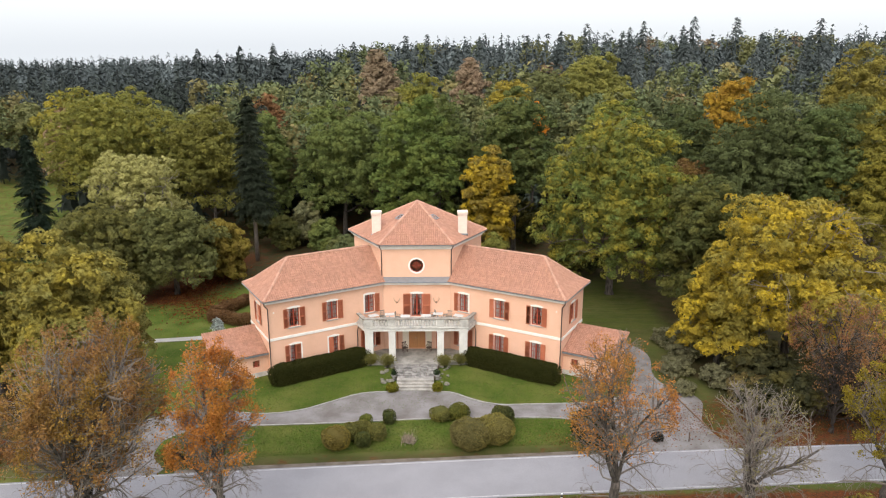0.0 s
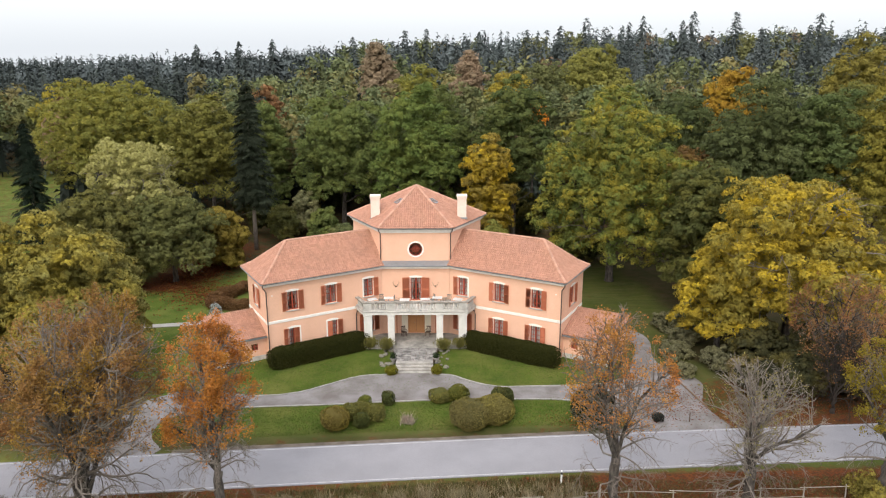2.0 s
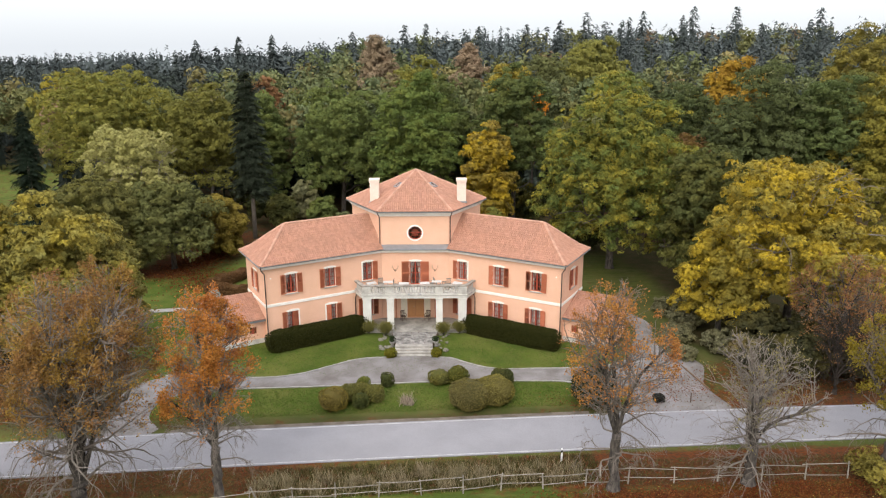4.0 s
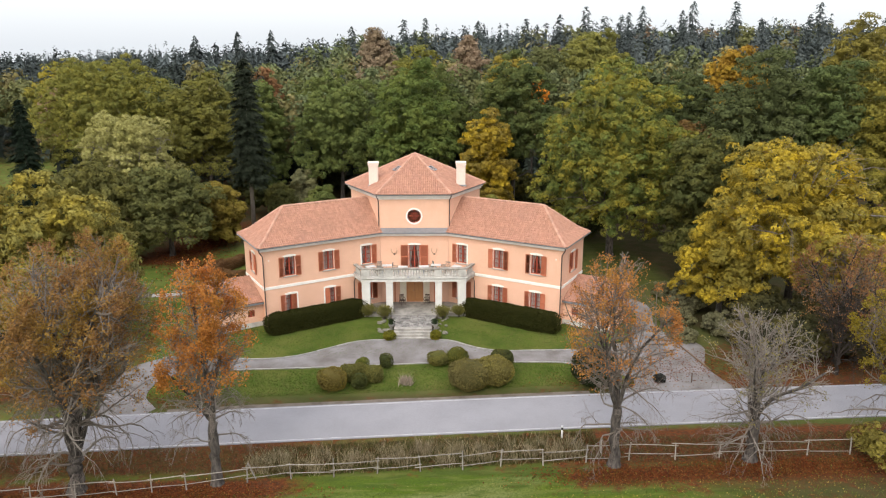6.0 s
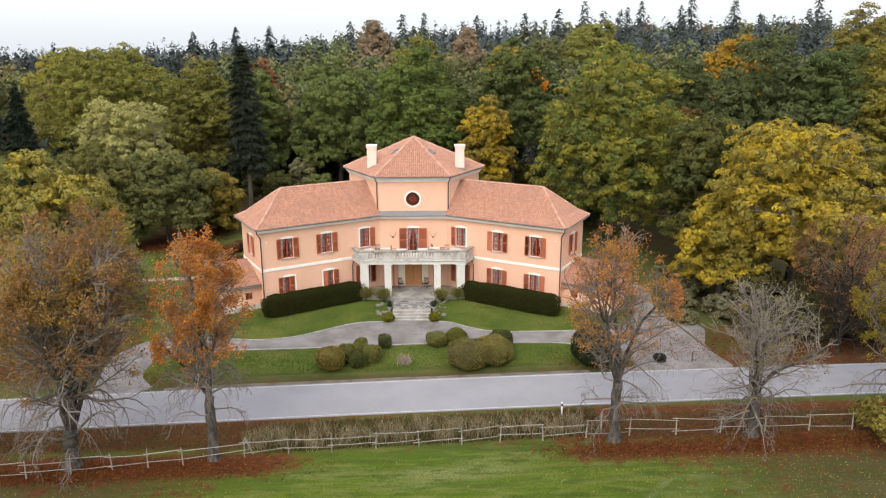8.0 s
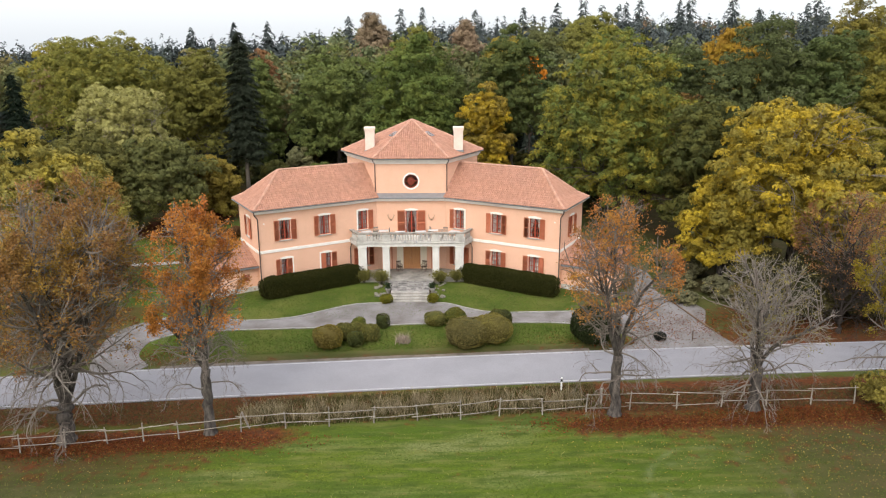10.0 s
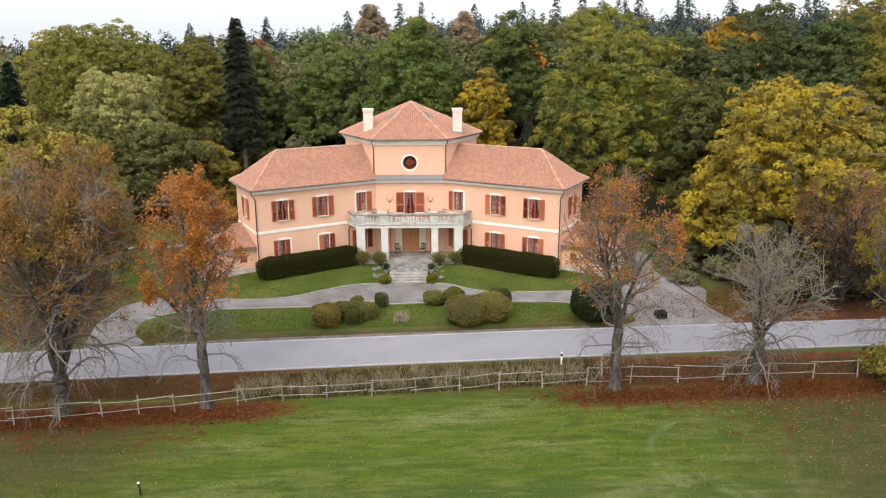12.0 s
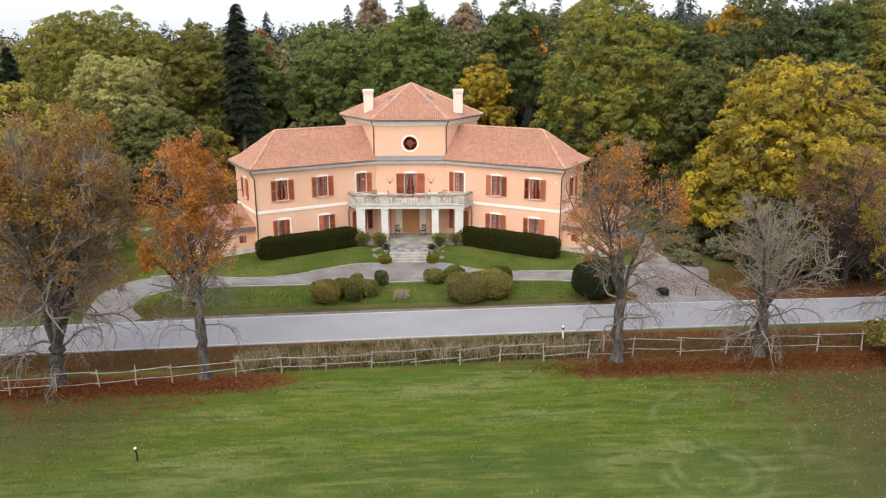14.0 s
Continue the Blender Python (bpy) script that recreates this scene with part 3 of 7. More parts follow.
def wall_shape(x0, x1, z0, z1, thick, openings):
    """A wall along x with its front at y = 0, and rectangular openings (x0, z0, x1, z1) right through it."""
    xs = sorted({x0, x1, *[v for o in openings for v in (o[0], o[2])]})
    zs = sorted({z0, z1, *[v for o in openings for v in (o[1], o[3])]})
    xs, zs = [v for v in xs if x0 <= v <= x1], [v for v in zs if z0 <= v <= z1]
    sh = Shape()
    for i in range(len(xs) - 1):
        for j in range(len(zs) - 1):
            cx, cz = (xs[i] + xs[i + 1]) / 2, (zs[j] + zs[j + 1]) / 2
            if any(o[0] < cx < o[2] and o[1] < cz < o[3] for o in openings):
                continue
            a, b, c, d = xs[i], xs[i + 1], zs[j], zs[j + 1]
            sh.add([(a, 0, c), (b, 0, c), (b, 0, d), (a, 0, d)], [(0, 1, 2, 3)])
            sh.add([(a, thick, c), (b, thick, c), (b, thick, d), (a, thick, d)], [(3, 2, 1, 0)])
    for a, c, b, d in openings + [(x0, z0, x1, z1)]:
        sh.add([(a, 0, c), (b, 0, c), (b, 0, d), (a, 0, d), (a, thick, c), (b, thick, c), (b, thick, d), (a, thick, d)],
               [(0, 1, 5, 4), (1, 2, 6, 5), (2, 3, 7, 6), (3, 0, 4, 7)])
    return sh


def shutter_shape(w, h):
    """A louvred shutter leaf, hinged at x = 0, front at y = 0 towards -y."""
    sh = Shape()
    sh.box(0, -0.045, 0, 0.06, 0, h).box(w - 0.06, -0.045, 0, w, 0, h)
    sh.box(0.06, -0.045, 0, w - 0.06, 0, 0.08).box(0.06, -0.045, h - 0.08, w - 0.06, 0, h).box(0.06, -0.045, h * 0.5 - 0.04, w - 0.06, 0, h * 0.5 + 0.04)
    z = 0.10
    while z < h - 0.12:
        if abs(z - h * 0.5) > 0.07:
            sh.add([(0.06, -0.040, z), (w - 0.06, -0.040, z), (w - 0.06, -0.008, z + 0.055), (0.06, -0.008, z + 0.055)], [(0, 1, 2, 3), (3, 2, 1, 0)])
        z += 0.062
    sh.box(0.06, -0.012, 0.08, w - 0.06, -0.006, h - 0.08)
    return sh


def casement(w, h, bars):
    """Frame and glazing bars of a two-leaf window, lower left corner at 0."""
    sh = Shape()
    t = 0.07
    sh.box(0, 0, 0, t, 0.07, h).box(w - t, 0, 0, w, 0.07, h).box(t, 0, 0, w - t, 0.07, t).box(t, 0, h - t, w - t, 0.07, h)
    sh.box(w / 2 - 0.07, -0.012, t, w / 2 + 0.07, 0.07, h - t)
    for x in (w * 0.27, w * 0.73):
        sh.box(x - 0.016, 0.014, t, x + 0.016, 0.053, h - t)
    for k in range(1, bars):
        z = h * k / bars
        sh.box(t, 0.012, z - 0.025, w / 2 - 0.07, 0.055, z + 0.025).box(w / 2 + 0.07, 0.012, z - 0.025, w - t, 0.055, z + 0.025)
    return sh


def curtain_shape(w, h, tied):
    """Two hanging curtain leaves with folds, drawn aside."""
    sh = Shape()
    for side in (-1, 1):
        n, rows = 10, 8
        vs = []
        for j in range(rows + 1):
            z = h * j / rows
            span = w * (0.40 if not tied else 0.10 + 0.30 * abs((j / rows) - 0.25) / 0.75)
            for i in range(n + 1):
                x = w / 2 + side * (w / 2 - span * i / n)
                vs.append((x, 0.035 * math.sin(i * 2.2), z))
        sh.add(vs, [(j * (n + 1) + i, j * (n + 1) + i + 1, (j + 1) * (n + 1) + i + 1, (j + 1) * (n + 1) + i) for j in range(rows) for i in range(n)])
    return sh


def window(parent, m, w, h, left=True, right=True, bars=4, curtain=1, sill=True, name="window", leaf=None, arch=True, half="", trim=True):
    """A window in an opening whose lower left corner is at m: surround, sill, frame, panes, curtains and shutters."""
    win = new(name)
    win.parent = parent
    win.matrix_basis = m
    sur = Shape()
    b = 0.13
    sur.box(-b, -0.03, 0, 0, 0.0, h).box(w, -0.03, 0, w + b, 0.0, h)
    n = 8
    rise = 0.10 if arch else 0.0
    for i in range(n):
        x0, x1 = -b + (w + 2 * b) * i / n, -b + (w + 2 * b) * (i + 1) / n
        z0 = h + 0.12 + rise * (1 - ((i / n) * 2 - 1) ** 2)
        z1 = h + 0.12 + rise * (1 - (((i + 1) / n) * 2 - 1) ** 2)
        sur.add([(x0, -0.035, h), (x1, -0.035, h), (x1, -0.035, z1), (x0, -0.035, z0), (x0, 0, h), (x1, 0, h), (x1, 0, z1), (x0, 0, z0)],
                [(0, 1, 2, 3), (3, 2, 6, 7), (0, 4, 5, 1)] + ([(0, 3, 7, 4)] if i == 0 else []) + ([(1, 5, 6, 2)] if i == n - 1 else []))
    if trim:
        part("surround", sur, WHITE, win, "white stucco surround")
    if sill:
        part("sill", Shape().box(-0.16, -0.12, -0.09, w + 0.16, 0.1, -0.003), STONE, win, "pale stone sill", bevel=0.01)
    part("frame", casement(w, h, bars), FRAME, win, "dark red glazed casement", m=pose(0, 0.16, 0))
    for side in (0, 1):
        pane = part("pane", Shape().box(0.07 + side * (w / 2 - 0.01), 0.19, 0.07, w / 2 - 0.06 + side * (w / 2 - 0.01), 0.196, h - 0.07), glass, win)
        pane.visible_shadow = False
    if curtain:
        part("curtain", curtain_shape(w - 0.1, h - 0.1, curtain == 2), CURTAIN, win, "pale drawn curtain", m=pose(0.05, 0.30, 0.05))
    sw = leaf or w / 2
    me = shutter_shape(sw, h + 0.04).mesh("shutter", SHUTTER)
    if left:
        part("shutter", me, None, win, "red-brown louvred shutter, folded open", m=pose(-0.02, -0.045, -0.02, 0, 0, 180 + random.uniform(3, 8)) @ pose(0, -0.045, 0, 0, 0, 0) @ Matrix.Diagonal((1, -1, 1, 1)))
    if right:
        part("shutter", me, None, win, "red-brown louvred shutter, folded open", m=pose(w + 0.02, -0.045, -0.02, 0, 0, random.uniform(-8, -3)))
    if half == "right":
        part("shutter", me, None, win, "red-brown louvred shutter, pulled closed", m=pose(w - sw, 0.02, -0.02))
    if half == "left":
        part("shutter", me, None, win, "red-brown louvred shutter, pulled closed", m=pose(0, 0.02, -0.02))
    if half == "both":
        part("shutter", me, None, win, "red-brown louvred shutter, closed", m=pose(0, 0.02, -0.02))
        part("shutter", me, None, win, "red-brown louvred shutter, closed", m=pose(w - sw, 0.02, -0.02))
    return win


def tiled(polygon, origin, along, up, sh, width=0.21, course=0.27):
    """Curved roof tiles in courses over a convex polygon given in the slope's own coordinates."""
    o, a, b = Vector(origin), Vector(along).normalized(), Vector(up).normalized()
    nrm = a.cross(b).normalized()
    if nrm.z < 0:
        nrm.negate()
    us, vs_ = [p[0] for p in polygon], [p[1] for p in polygon]

    def inside(u, v):
        sign = 0
        for (x0, y0), (x1, y1) in zip(polygon, polygon[1:] + polygon[:1]):
            c = (x1 - x0) * (v - y0) - (y1 - y0) * (u - x0)
            if abs(c) > 1e-9:
                if sign and c * sign < 0:
                    return False
                sign = 1 if c > 0 else -1
        return True

    v = min(vs_)
    while v < max(vs_) - 0.1:
        u = min(us) + width / 2
        while u < max(us):
            if inside(u, min(v + course * 0.5, max(vs_) - 0.02)):
                lift = 0.012 * random.random()
                pts = []
                for end, vv in ((0, v - 0.04), (1, v + course)):
                    for du, h in ((-0.5, 0.005), (-0.22, 0.07), (0.22, 0.07), (0.5, 0.005)):
                        pts.append(o + a * (u + du * width * (1.04 if end == 0 else 0.96)) + b * vv + nrm * (h + lift + (0.030 if end == 0 else 0.006)))
                sh.add(pts, [(0, 1, 5, 4), (1, 2, 6, 5), (2, 3, 7, 6), (0, 3, 2, 1)])
            u += width
        v += course


def ridge_row(parent, p, q, r=0.13):
    """Half-round ridge tiles from p to q, each with a raised collar."""
    p, q = Vector(p), Vector(q)
    d = (q - p).normalized()
    side = d.cross(Vector((0, 0, 1))).normalized()
    upv = side.cross(d).normalized()
    n = max(1, round((q - p).length / 0.40))
    sh = Shape()
    for i in range(n):
        vs = []
        for vv, rr in ((i, r * 1.12), (i + 0.98, r)):
            c = p + (q - p) * (vv / n)
            vs += [c + rr * (math.cos(t) * side + math.sin(t) * upv) + upv * 0.03 for t in [math.pi * k / 6 for k in range(7)]]
        sh.add(vs, [(k, k + 1, 8 + k, 7 + k) for k in range(6)] + [tuple(range(6, -1, -1))])
    return part("ridge", sh, RIDGE, parent, "mortared half-round ridge tiles")


def gutter(parent, pts, r=0.07):
    """An open half-round gutter along a line of points."""
    sh = Shape()
    pts = [Vector(p) for p in pts]
    rows = []
    for i, p in enumerate(pts):
        d = (pts[min(i + 1, len(pts) - 1)] - pts[max(i - 1, 0)]).normalized()
        s = d.cross(Vector((0, 0, 1))).normalized()
        rows.append([p + r * (math.cos(t) * s - math.sin(t) * Vector((0, 0, 1))) for t in [math.pi * k / 6 for k in range(7)]])
    vs = [q for row in rows for q in row]
    sh.add(vs, [(i * 7 + k, i * 7 + k + 1, (i + 1) * 7 + k + 1, (i + 1) * 7 + k) for i in range(len(pts) - 1) for k in range(6)])
    ob = part("gutter", sh, METAL, parent, "grey zinc gutter")
    so = ob.modifiers.new("sheet", "SOLIDIFY")
    so.thickness = 0.012
    return ob


UP_Z0, UP_H, LOW_Z0, LOW_H = 4.9, 1.87, 1.2, 1.87
for side in (-1, 1):
    W = WING[side]
    wing = part("wing_wall_front", Shape(), PLASTER, villa, "smooth peach plaster", W)
    X = lambda s: side * s
    lo, hi = sorted((X(-0.12), X(WALL_END)))
    ops = []
    spots = []
    for s0 in (8.75, 4.85, 0.88):
        for z0 in (UP_Z0, LOW_Z0):
            x0 = min(X(s0), X(s0 + 1.05))
            ops.append((x0, z0, x0 + 1.05, z0 + UP_H))
            spots.append((s0, x0, z0))
    wing.data = wall_shape(lo, hi, 0.0, 7.72, 0.45, ops).mesh("wing_wall_front", PLASTER)
    for s0, x0, z0 in spots:
        upper = z0 == UP_Z0
        left = right = True
        half = ""
        if s0 < 1 and upper:
            left, right = (side > 0), (side < 0)
        if side < 0 and not upper and s0 > 8:
            right, half = False, "right"
        if side < 0 and not upper and 4 < s0 < 5:
            left, half = False, "left"
        window(villa, W @ pose(x0, 0, z0), 1.05, UP_H, left, right, 4, 2 if upper and s0 > 8 else 1, upper or s0 < 1, half=half)
    # end wall with one upper window, and the rear wall
    E_ = W @ pose(X(WALL_END), 0, 0, 0, 0, 90 * side)
    if side > 0:
        end = wall_shape(0.45, DEPTH, 0.0, 7.72, 0.45, [(2.5, UP_Z0, 3.5, UP_Z0 + UP_H)])
        part("wing_wall_end", end, PLASTER, villa, m=E_)
        window(villa, E_ @ pose(2.5, 0, UP_Z0), 1.0, UP_H, True, True)
    else:
        end = wall_shape(-DEPTH, -0.45, 0.0, 7.72, 0.45, [(-3.5, UP_Z0, -2.5, UP_Z0 + UP_H)])
        part("wing_wall_end", end, PLASTER, villa, m=E_)
        window(villa, E_ @ pose(-3.5, 0, UP_Z0), 1.0, UP_H, True, True)
    part("wing_wall_rear", Shape().box(lo + (0.45 if side < 0 else 0), DEPTH - 0.45, 0, hi - (0.45 if side > 0 else 0), DEPTH, 7.72), PLASTER, villa, m=W)
    # floor and partition added behind the windows, coloured dark for unlit rooms
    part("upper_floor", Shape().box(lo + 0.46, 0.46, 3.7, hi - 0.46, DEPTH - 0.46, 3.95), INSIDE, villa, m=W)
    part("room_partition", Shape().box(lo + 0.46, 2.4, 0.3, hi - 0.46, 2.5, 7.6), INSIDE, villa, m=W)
    # white band, cornice
    outer = sorted((X(2.85), X(WALL_END + 0.05)))
    part("string_course", Shape().box(outer[0], -0.05, 3.82, outer[1], 0.0, 4.10), WHITE, villa, "white stucco band", W, bevel=0.015)
    ew = sorted((X(WALL_END), X(WALL_END + 0.05)))
    part("string_course", Shape().box(ew[0], 0.0, 3.82, ew[1], DEPTH, 4.10), WHITE, villa, "white stucco band", W, bevel=0.015)
    cl = sorted((X(-0.25), X(WALL_END + 0.3)))
    part("cornice", Shape().box(cl[0], -0.36, 7.66, cl[1], 0.06, 7.90).box(cl[0], -0.14, 7.55, cl[1], 0.0, 7.66), WHITE, villa, "white moulded cornice", W, bevel=0.03)
    ce = sorted((X(WALL_END - 0.06), X(WALL_END + 0.30)))
    ce2 = sorted((X(WALL_END), X(WALL_END + 0.16)))
    part("cornice", Shape().box(ce[0], 0.062, 7.66, ce[1], DEPTH + 0.3, 7.90).box(ce2[0], 0.0, 7.55, ce2[1], DEPTH, 7.66), WHITE, villa, "white moulded cornice", W, bevel=0.03)
    # roof: eaves flare out, hip at the outer end
    n0, n1, nm, sE, sR = -0.45, DEPTH + 0.45, DEPTH / 2, 12.29, 8.69
    kick, kz = 0.9, 8.52
    kR = sE - kick
    loc = lambda s, n, z: W @ Vector((X(s), n, z))
    roof = part("wing_roof", Shape(), UNDER, villa, "weathered terracotta roof")
    base = Shape()
    pts = [loc(-0.2, n0, EAVE), loc(sE, n0, EAVE), loc(sE, n1, EAVE), loc(-0.2, n1, EAVE),
           loc(-0.2, n0 + kick, kz), loc(kR, n0 + kick, kz), loc(kR, n1 - kick, kz), loc(-0.2, n1 - kick, kz),
           loc(-0.2, nm, RIDGE_Z), loc(sR, nm, RIDGE_Z)]
    base.add(pts, [(0, 1, 5, 4), (1, 2, 6, 5), (2, 3, 7, 6), (4, 5, 9, 8), (5, 6, 9), (6, 7, 8, 9), (3, 2, 1, 0)])
    roof.data = base.mesh("wing_roof", UNDER)
    tiles = Shape()
    along = W.to_3x3() @ Vector((X(1), 0, 0))
    inward = W.to_3x3() @ Vector((0, 1, 0))
    low_up = inward * kick + Vector((0, 0, kz - EAVE))
    hi_up = inward * (nm - n0 - kick) + Vector((0, 0, RIDGE_Z - kz))
    tiled([(0, 0), (sE + 0.2, 0), (kR + 0.2, low_up.length), (0, low_up.length)], pts[0], along, low_up, tiles)
    tiled([(0, 0), (kR + 0.2, 0), (sR + 0.2, hi_up.length), (0, hi_up.length)], pts[4], along, hi_up, tiles)
    low_b = -inward * kick + Vector((0, 0, kz - EAVE))
    hi_b = -inward * (nm - n0 - kick) + Vector((0, 0, RIDGE_Z - kz))
    tiled([(0, 0), (sE + 0.2, 0), (kR + 0.2, low_b.length), (0, low_b.length)], pts[3], along, low_b, tiles)
    tiled([(0, 0), (kR + 0.2, 0), (sR + 0.2, hi_b.length), (0, hi_b.length)], pts[7], along, hi_b, tiles)
    e_len = n1 - n0
    low_e = -along * kick + Vector((0, 0, kz - EAVE))
    hi_e = -along * (kR - sR) + Vector((0, 0, RIDGE_Z - kz))
    tiled([(0, 0), (e_len, 0), (e_len - kick, low_e.length), (kick, low_e.length)], pts[1], inward, low_e, tiles)
    tiled([(0, 0), (e_len - 2 * kick, 0), (e_len / 2 - kick + 0.01, hi_e.length), (e_len / 2 - kick, hi_e.length)], pts[5], inward, hi_e, tiles)
    tagged(part("tile_field", tiles, TILE, roof, "curved terracotta tiles"), kind="stuff")
    ridge_row(roof, loc(0.0, nm, RIDGE_Z), pts[9])
    for lowp, midp in ((pts[1], pts[5]), (pts[2], pts[6])):
        ridge_row(roof, lowp, midp)
        ridge_row(roof, midp, pts[9])
    ridge_row(roof, pts[4] + Vector((0, 0, 0.02)), pts[8] + Vector((0, 0, -0.1)), 0.10)
    gutter(villa, [loc(-0.1, n0 - 0.06, EAVE - 0.02), loc(sE + 0.06, n0 - 0.06, EAVE - 0.02)])
    gutter(villa, [loc(sE + 0.07, n0 - 0.06, EAVE - 0.02), loc(sE + 0.07, n1 + 0.06, EAVE - 0.02)])
    # downpipes at the outer corner and beside the porch
    part("downpipe", Shape().tube([loc(sE - 0.05, n0 - 0.02, EAVE - 0.1), loc(sE - 0.08, n0 + 0.05, EAVE - 0.35), loc(WALL_END - 0.02, -0.09, EAVE - 0.85), loc(WALL_END - 0.02, -0.09, 0.2)], 0.055, 8), PIPE, villa, "dark brown downpipe")
    part("downpipe", Shape().tube([loc(2.2, -0.35, 3.78), loc(2.75, -0.12, 3.6), loc(2.85, -0.09, 3.2), loc(2.85, -0.09, 0.3)], 0.05, 8), PIPE, villa, "dark brown downpipe")
    part("vent_cap", Shape().lathe([(0.07, 0), (0.07, 0.02), (0.04, 0.03)], sides=10), WHITE, villa, m=W @ pose(X(11.25), -0.001, 6.62, 90))
    # low side annex with a lean-to roof
    ax0, ax1 = sorted((X(WALL_END), X(WALL_END + 4.9)))
    wx = X(WALL_END + 1.15)
    annex = part("annex_wall", wall_shape(ax0 + (0.0 if side > 0 else 0.0), ax1, 0.0, 2.62, 0.35, [(wx - 0.33, 1.15, wx + 0.33, 1.85)]), PLASTER, villa, "peach plastered side annex", W @ pose(0, 0.75, 0))
    part("annex_end_wall", Shape().box(*( (ax1 - 0.35, 0.35, 0, ax1, 3.9, 2.62) if side > 0 else (ax0, 0.35, 0, ax0 + 0.35, 3.9, 2.62))), PLASTER, villa, m=W @ pose(0, 0.75, 0))
    gx_ = ax1 if side > 0 else ax0 + 0.35
    gab = [(0.0, 2.621), (3.9, 2.621), (3.9, 3.95), (0.0, 2.75)]
    part("annex_gable", Shape().add([(gx_ - 0.35, n, z) for n, z in gab] + [(gx_, n, z) for n, z in gab], [(0, 1, 2, 3), (7, 6, 5, 4)] + [(i, (i + 1) % 4, 4 + (i + 1) % 4, 4 + i) for i in range(4)]), PLASTER, villa, m=W @ pose(0, 0.75, 0))
    part("plinth", Shape().box(ax0, -0.04, 0.0, ax1, -0.001, 0.62), STONE, villa, "pale stone plinth", W @ pose(0, 0.75, 0), bevel=0.01)
    window(villa, W @ pose(wx - 0.33, 0.75, 1.15), 0.66, 0.7, False, False, 2, 0, False, arch=False, trim=False)
    aroof = part("annex_roof", Shape(), UNDER, villa, "terracotta lean-to roof")
    a0 = WALL_END + 0.02
    ap = [loc(a0, 0.35, 2.62), loc(a0 + 5.2, 0.35, 2.62), loc(a0 + 5.2, 4.7, 4.02), loc(a0, 4.7, 4.02)]
    aroof.data = Shape().add(ap + [p - Vector((0, 0, 0.09)) for p in ap], [(0, 1, 2, 3), (7, 6, 5, 4)] + [(i, (i + 1) % 4, 4 + (i + 1) % 4, 4 + i) for i in range(4)]).mesh("annex_roof", UNDER)
    at_ = Shape()
    a_up = ap[3] - ap[0]
    tiled([(0, 0), (5.2, 0), (5.2, a_up.length), (0, a_up.length)], ap[0], ap[1] - ap[0], a_up, at_)
    tagged(part("tile_field", at_, TILE, aroof, "curved terracotta tiles"), kind="stuff")
    part("fascia", Shape().box(min(X(a0), X(a0 + 5.2)), 0.30, 2.44, max(X(a0), X(a0 + 5.2)), 0.345, 2.60), METAL, villa, m=W)

# central front between the wings
CX = 3.40
cops = [(-0.53, 4.16, 0.53, 6.6), (-0.84, 0.6, 0.84, 3.0)]
C0 = pose(0, 0.45, 0)
part("central_wall", wall_shape(-CX, CX, 0.0, 7.72, 0.45, cops), PLASTER, villa, "smooth peach plaster", C0)
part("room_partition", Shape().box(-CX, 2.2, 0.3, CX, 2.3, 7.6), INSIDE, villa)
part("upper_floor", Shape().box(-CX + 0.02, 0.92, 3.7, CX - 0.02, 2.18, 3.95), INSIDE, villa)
part("cornice", Shape().box(-3.3, 0.09, 7.66, 3.3, 0.5, 7.90).box(-3.35, 0.31, 7.55, 3.35, 0.45, 7.66), WHITE, villa, "white moulded cornice", bevel=0.03)
gutter(villa, [(3.35, -0.06, EAVE - 0.02), (-3.35, -0.06, EAVE - 0.02)])
flash = Shape().add([(-3.5, 0.0, EAVE), (3.5, 0.0, EAVE), (3.4, 0.74, 8.30), (-3.4, 0.74, 8.30), (-3.5, 0.0, EAVE - 0.06), (3.5, 0.0, EAVE - 0.06), (3.4, 0.74, 8.2), (-3.4, 0.74, 8.2)],
                    [(0, 1, 2, 3), (7, 6, 5, 4), (0, 4, 5, 1), (1, 5, 6, 2), (3, 7, 4, 0)])
part("flashing", flash, METAL, villa, "grey sheet-metal apron roof")
window(villa, C0 @ pose(-0.53, 0, 4.16), 1.06, 2.44, True, True, 4, 2, False, name="french_window", leaf=0.83)

# entrance door: two leaves with panels
door = new("entrance_door")
door.parent = villa
door.matrix_basis = C0 @ pose(-0.84, 0.14, 0.6)
door["label"] = "varnished oak double door"
for k in (0, 1):
    leaf = Shape().box(0.02 + 0.82 * k, 0, 0.02, 0.80 + 0.82 * k + 0.02, 0.05, 2.36)
    for z0, z1 in ((0.15, 0.75), (0.88, 1.55), (1.68, 2.25)):
        leaf.box(0.13 + 0.82 * k, -0.02, z0, 0.71 + 0.82 * k, 0.0, z1)
    part("leaf", leaf, DOORWOOD, door, bevel=0.008)
part("door_handle", Shape().tube([(0.78, -0.05, 1.15), (0.62, -0.05, 1.15)], 0.014, 6), METAL, door, "metal lever handle")
part("door_frame", Shape().box(-0.03, -0.10, 0, 0.02, 0.05, 2.40).box(1.66, -0.10, 0, 1.71, 0.05, 2.40).box(0.02, -0.10, 2.36, 1.66, 0.05, 2.40), DOORWOOD, door)
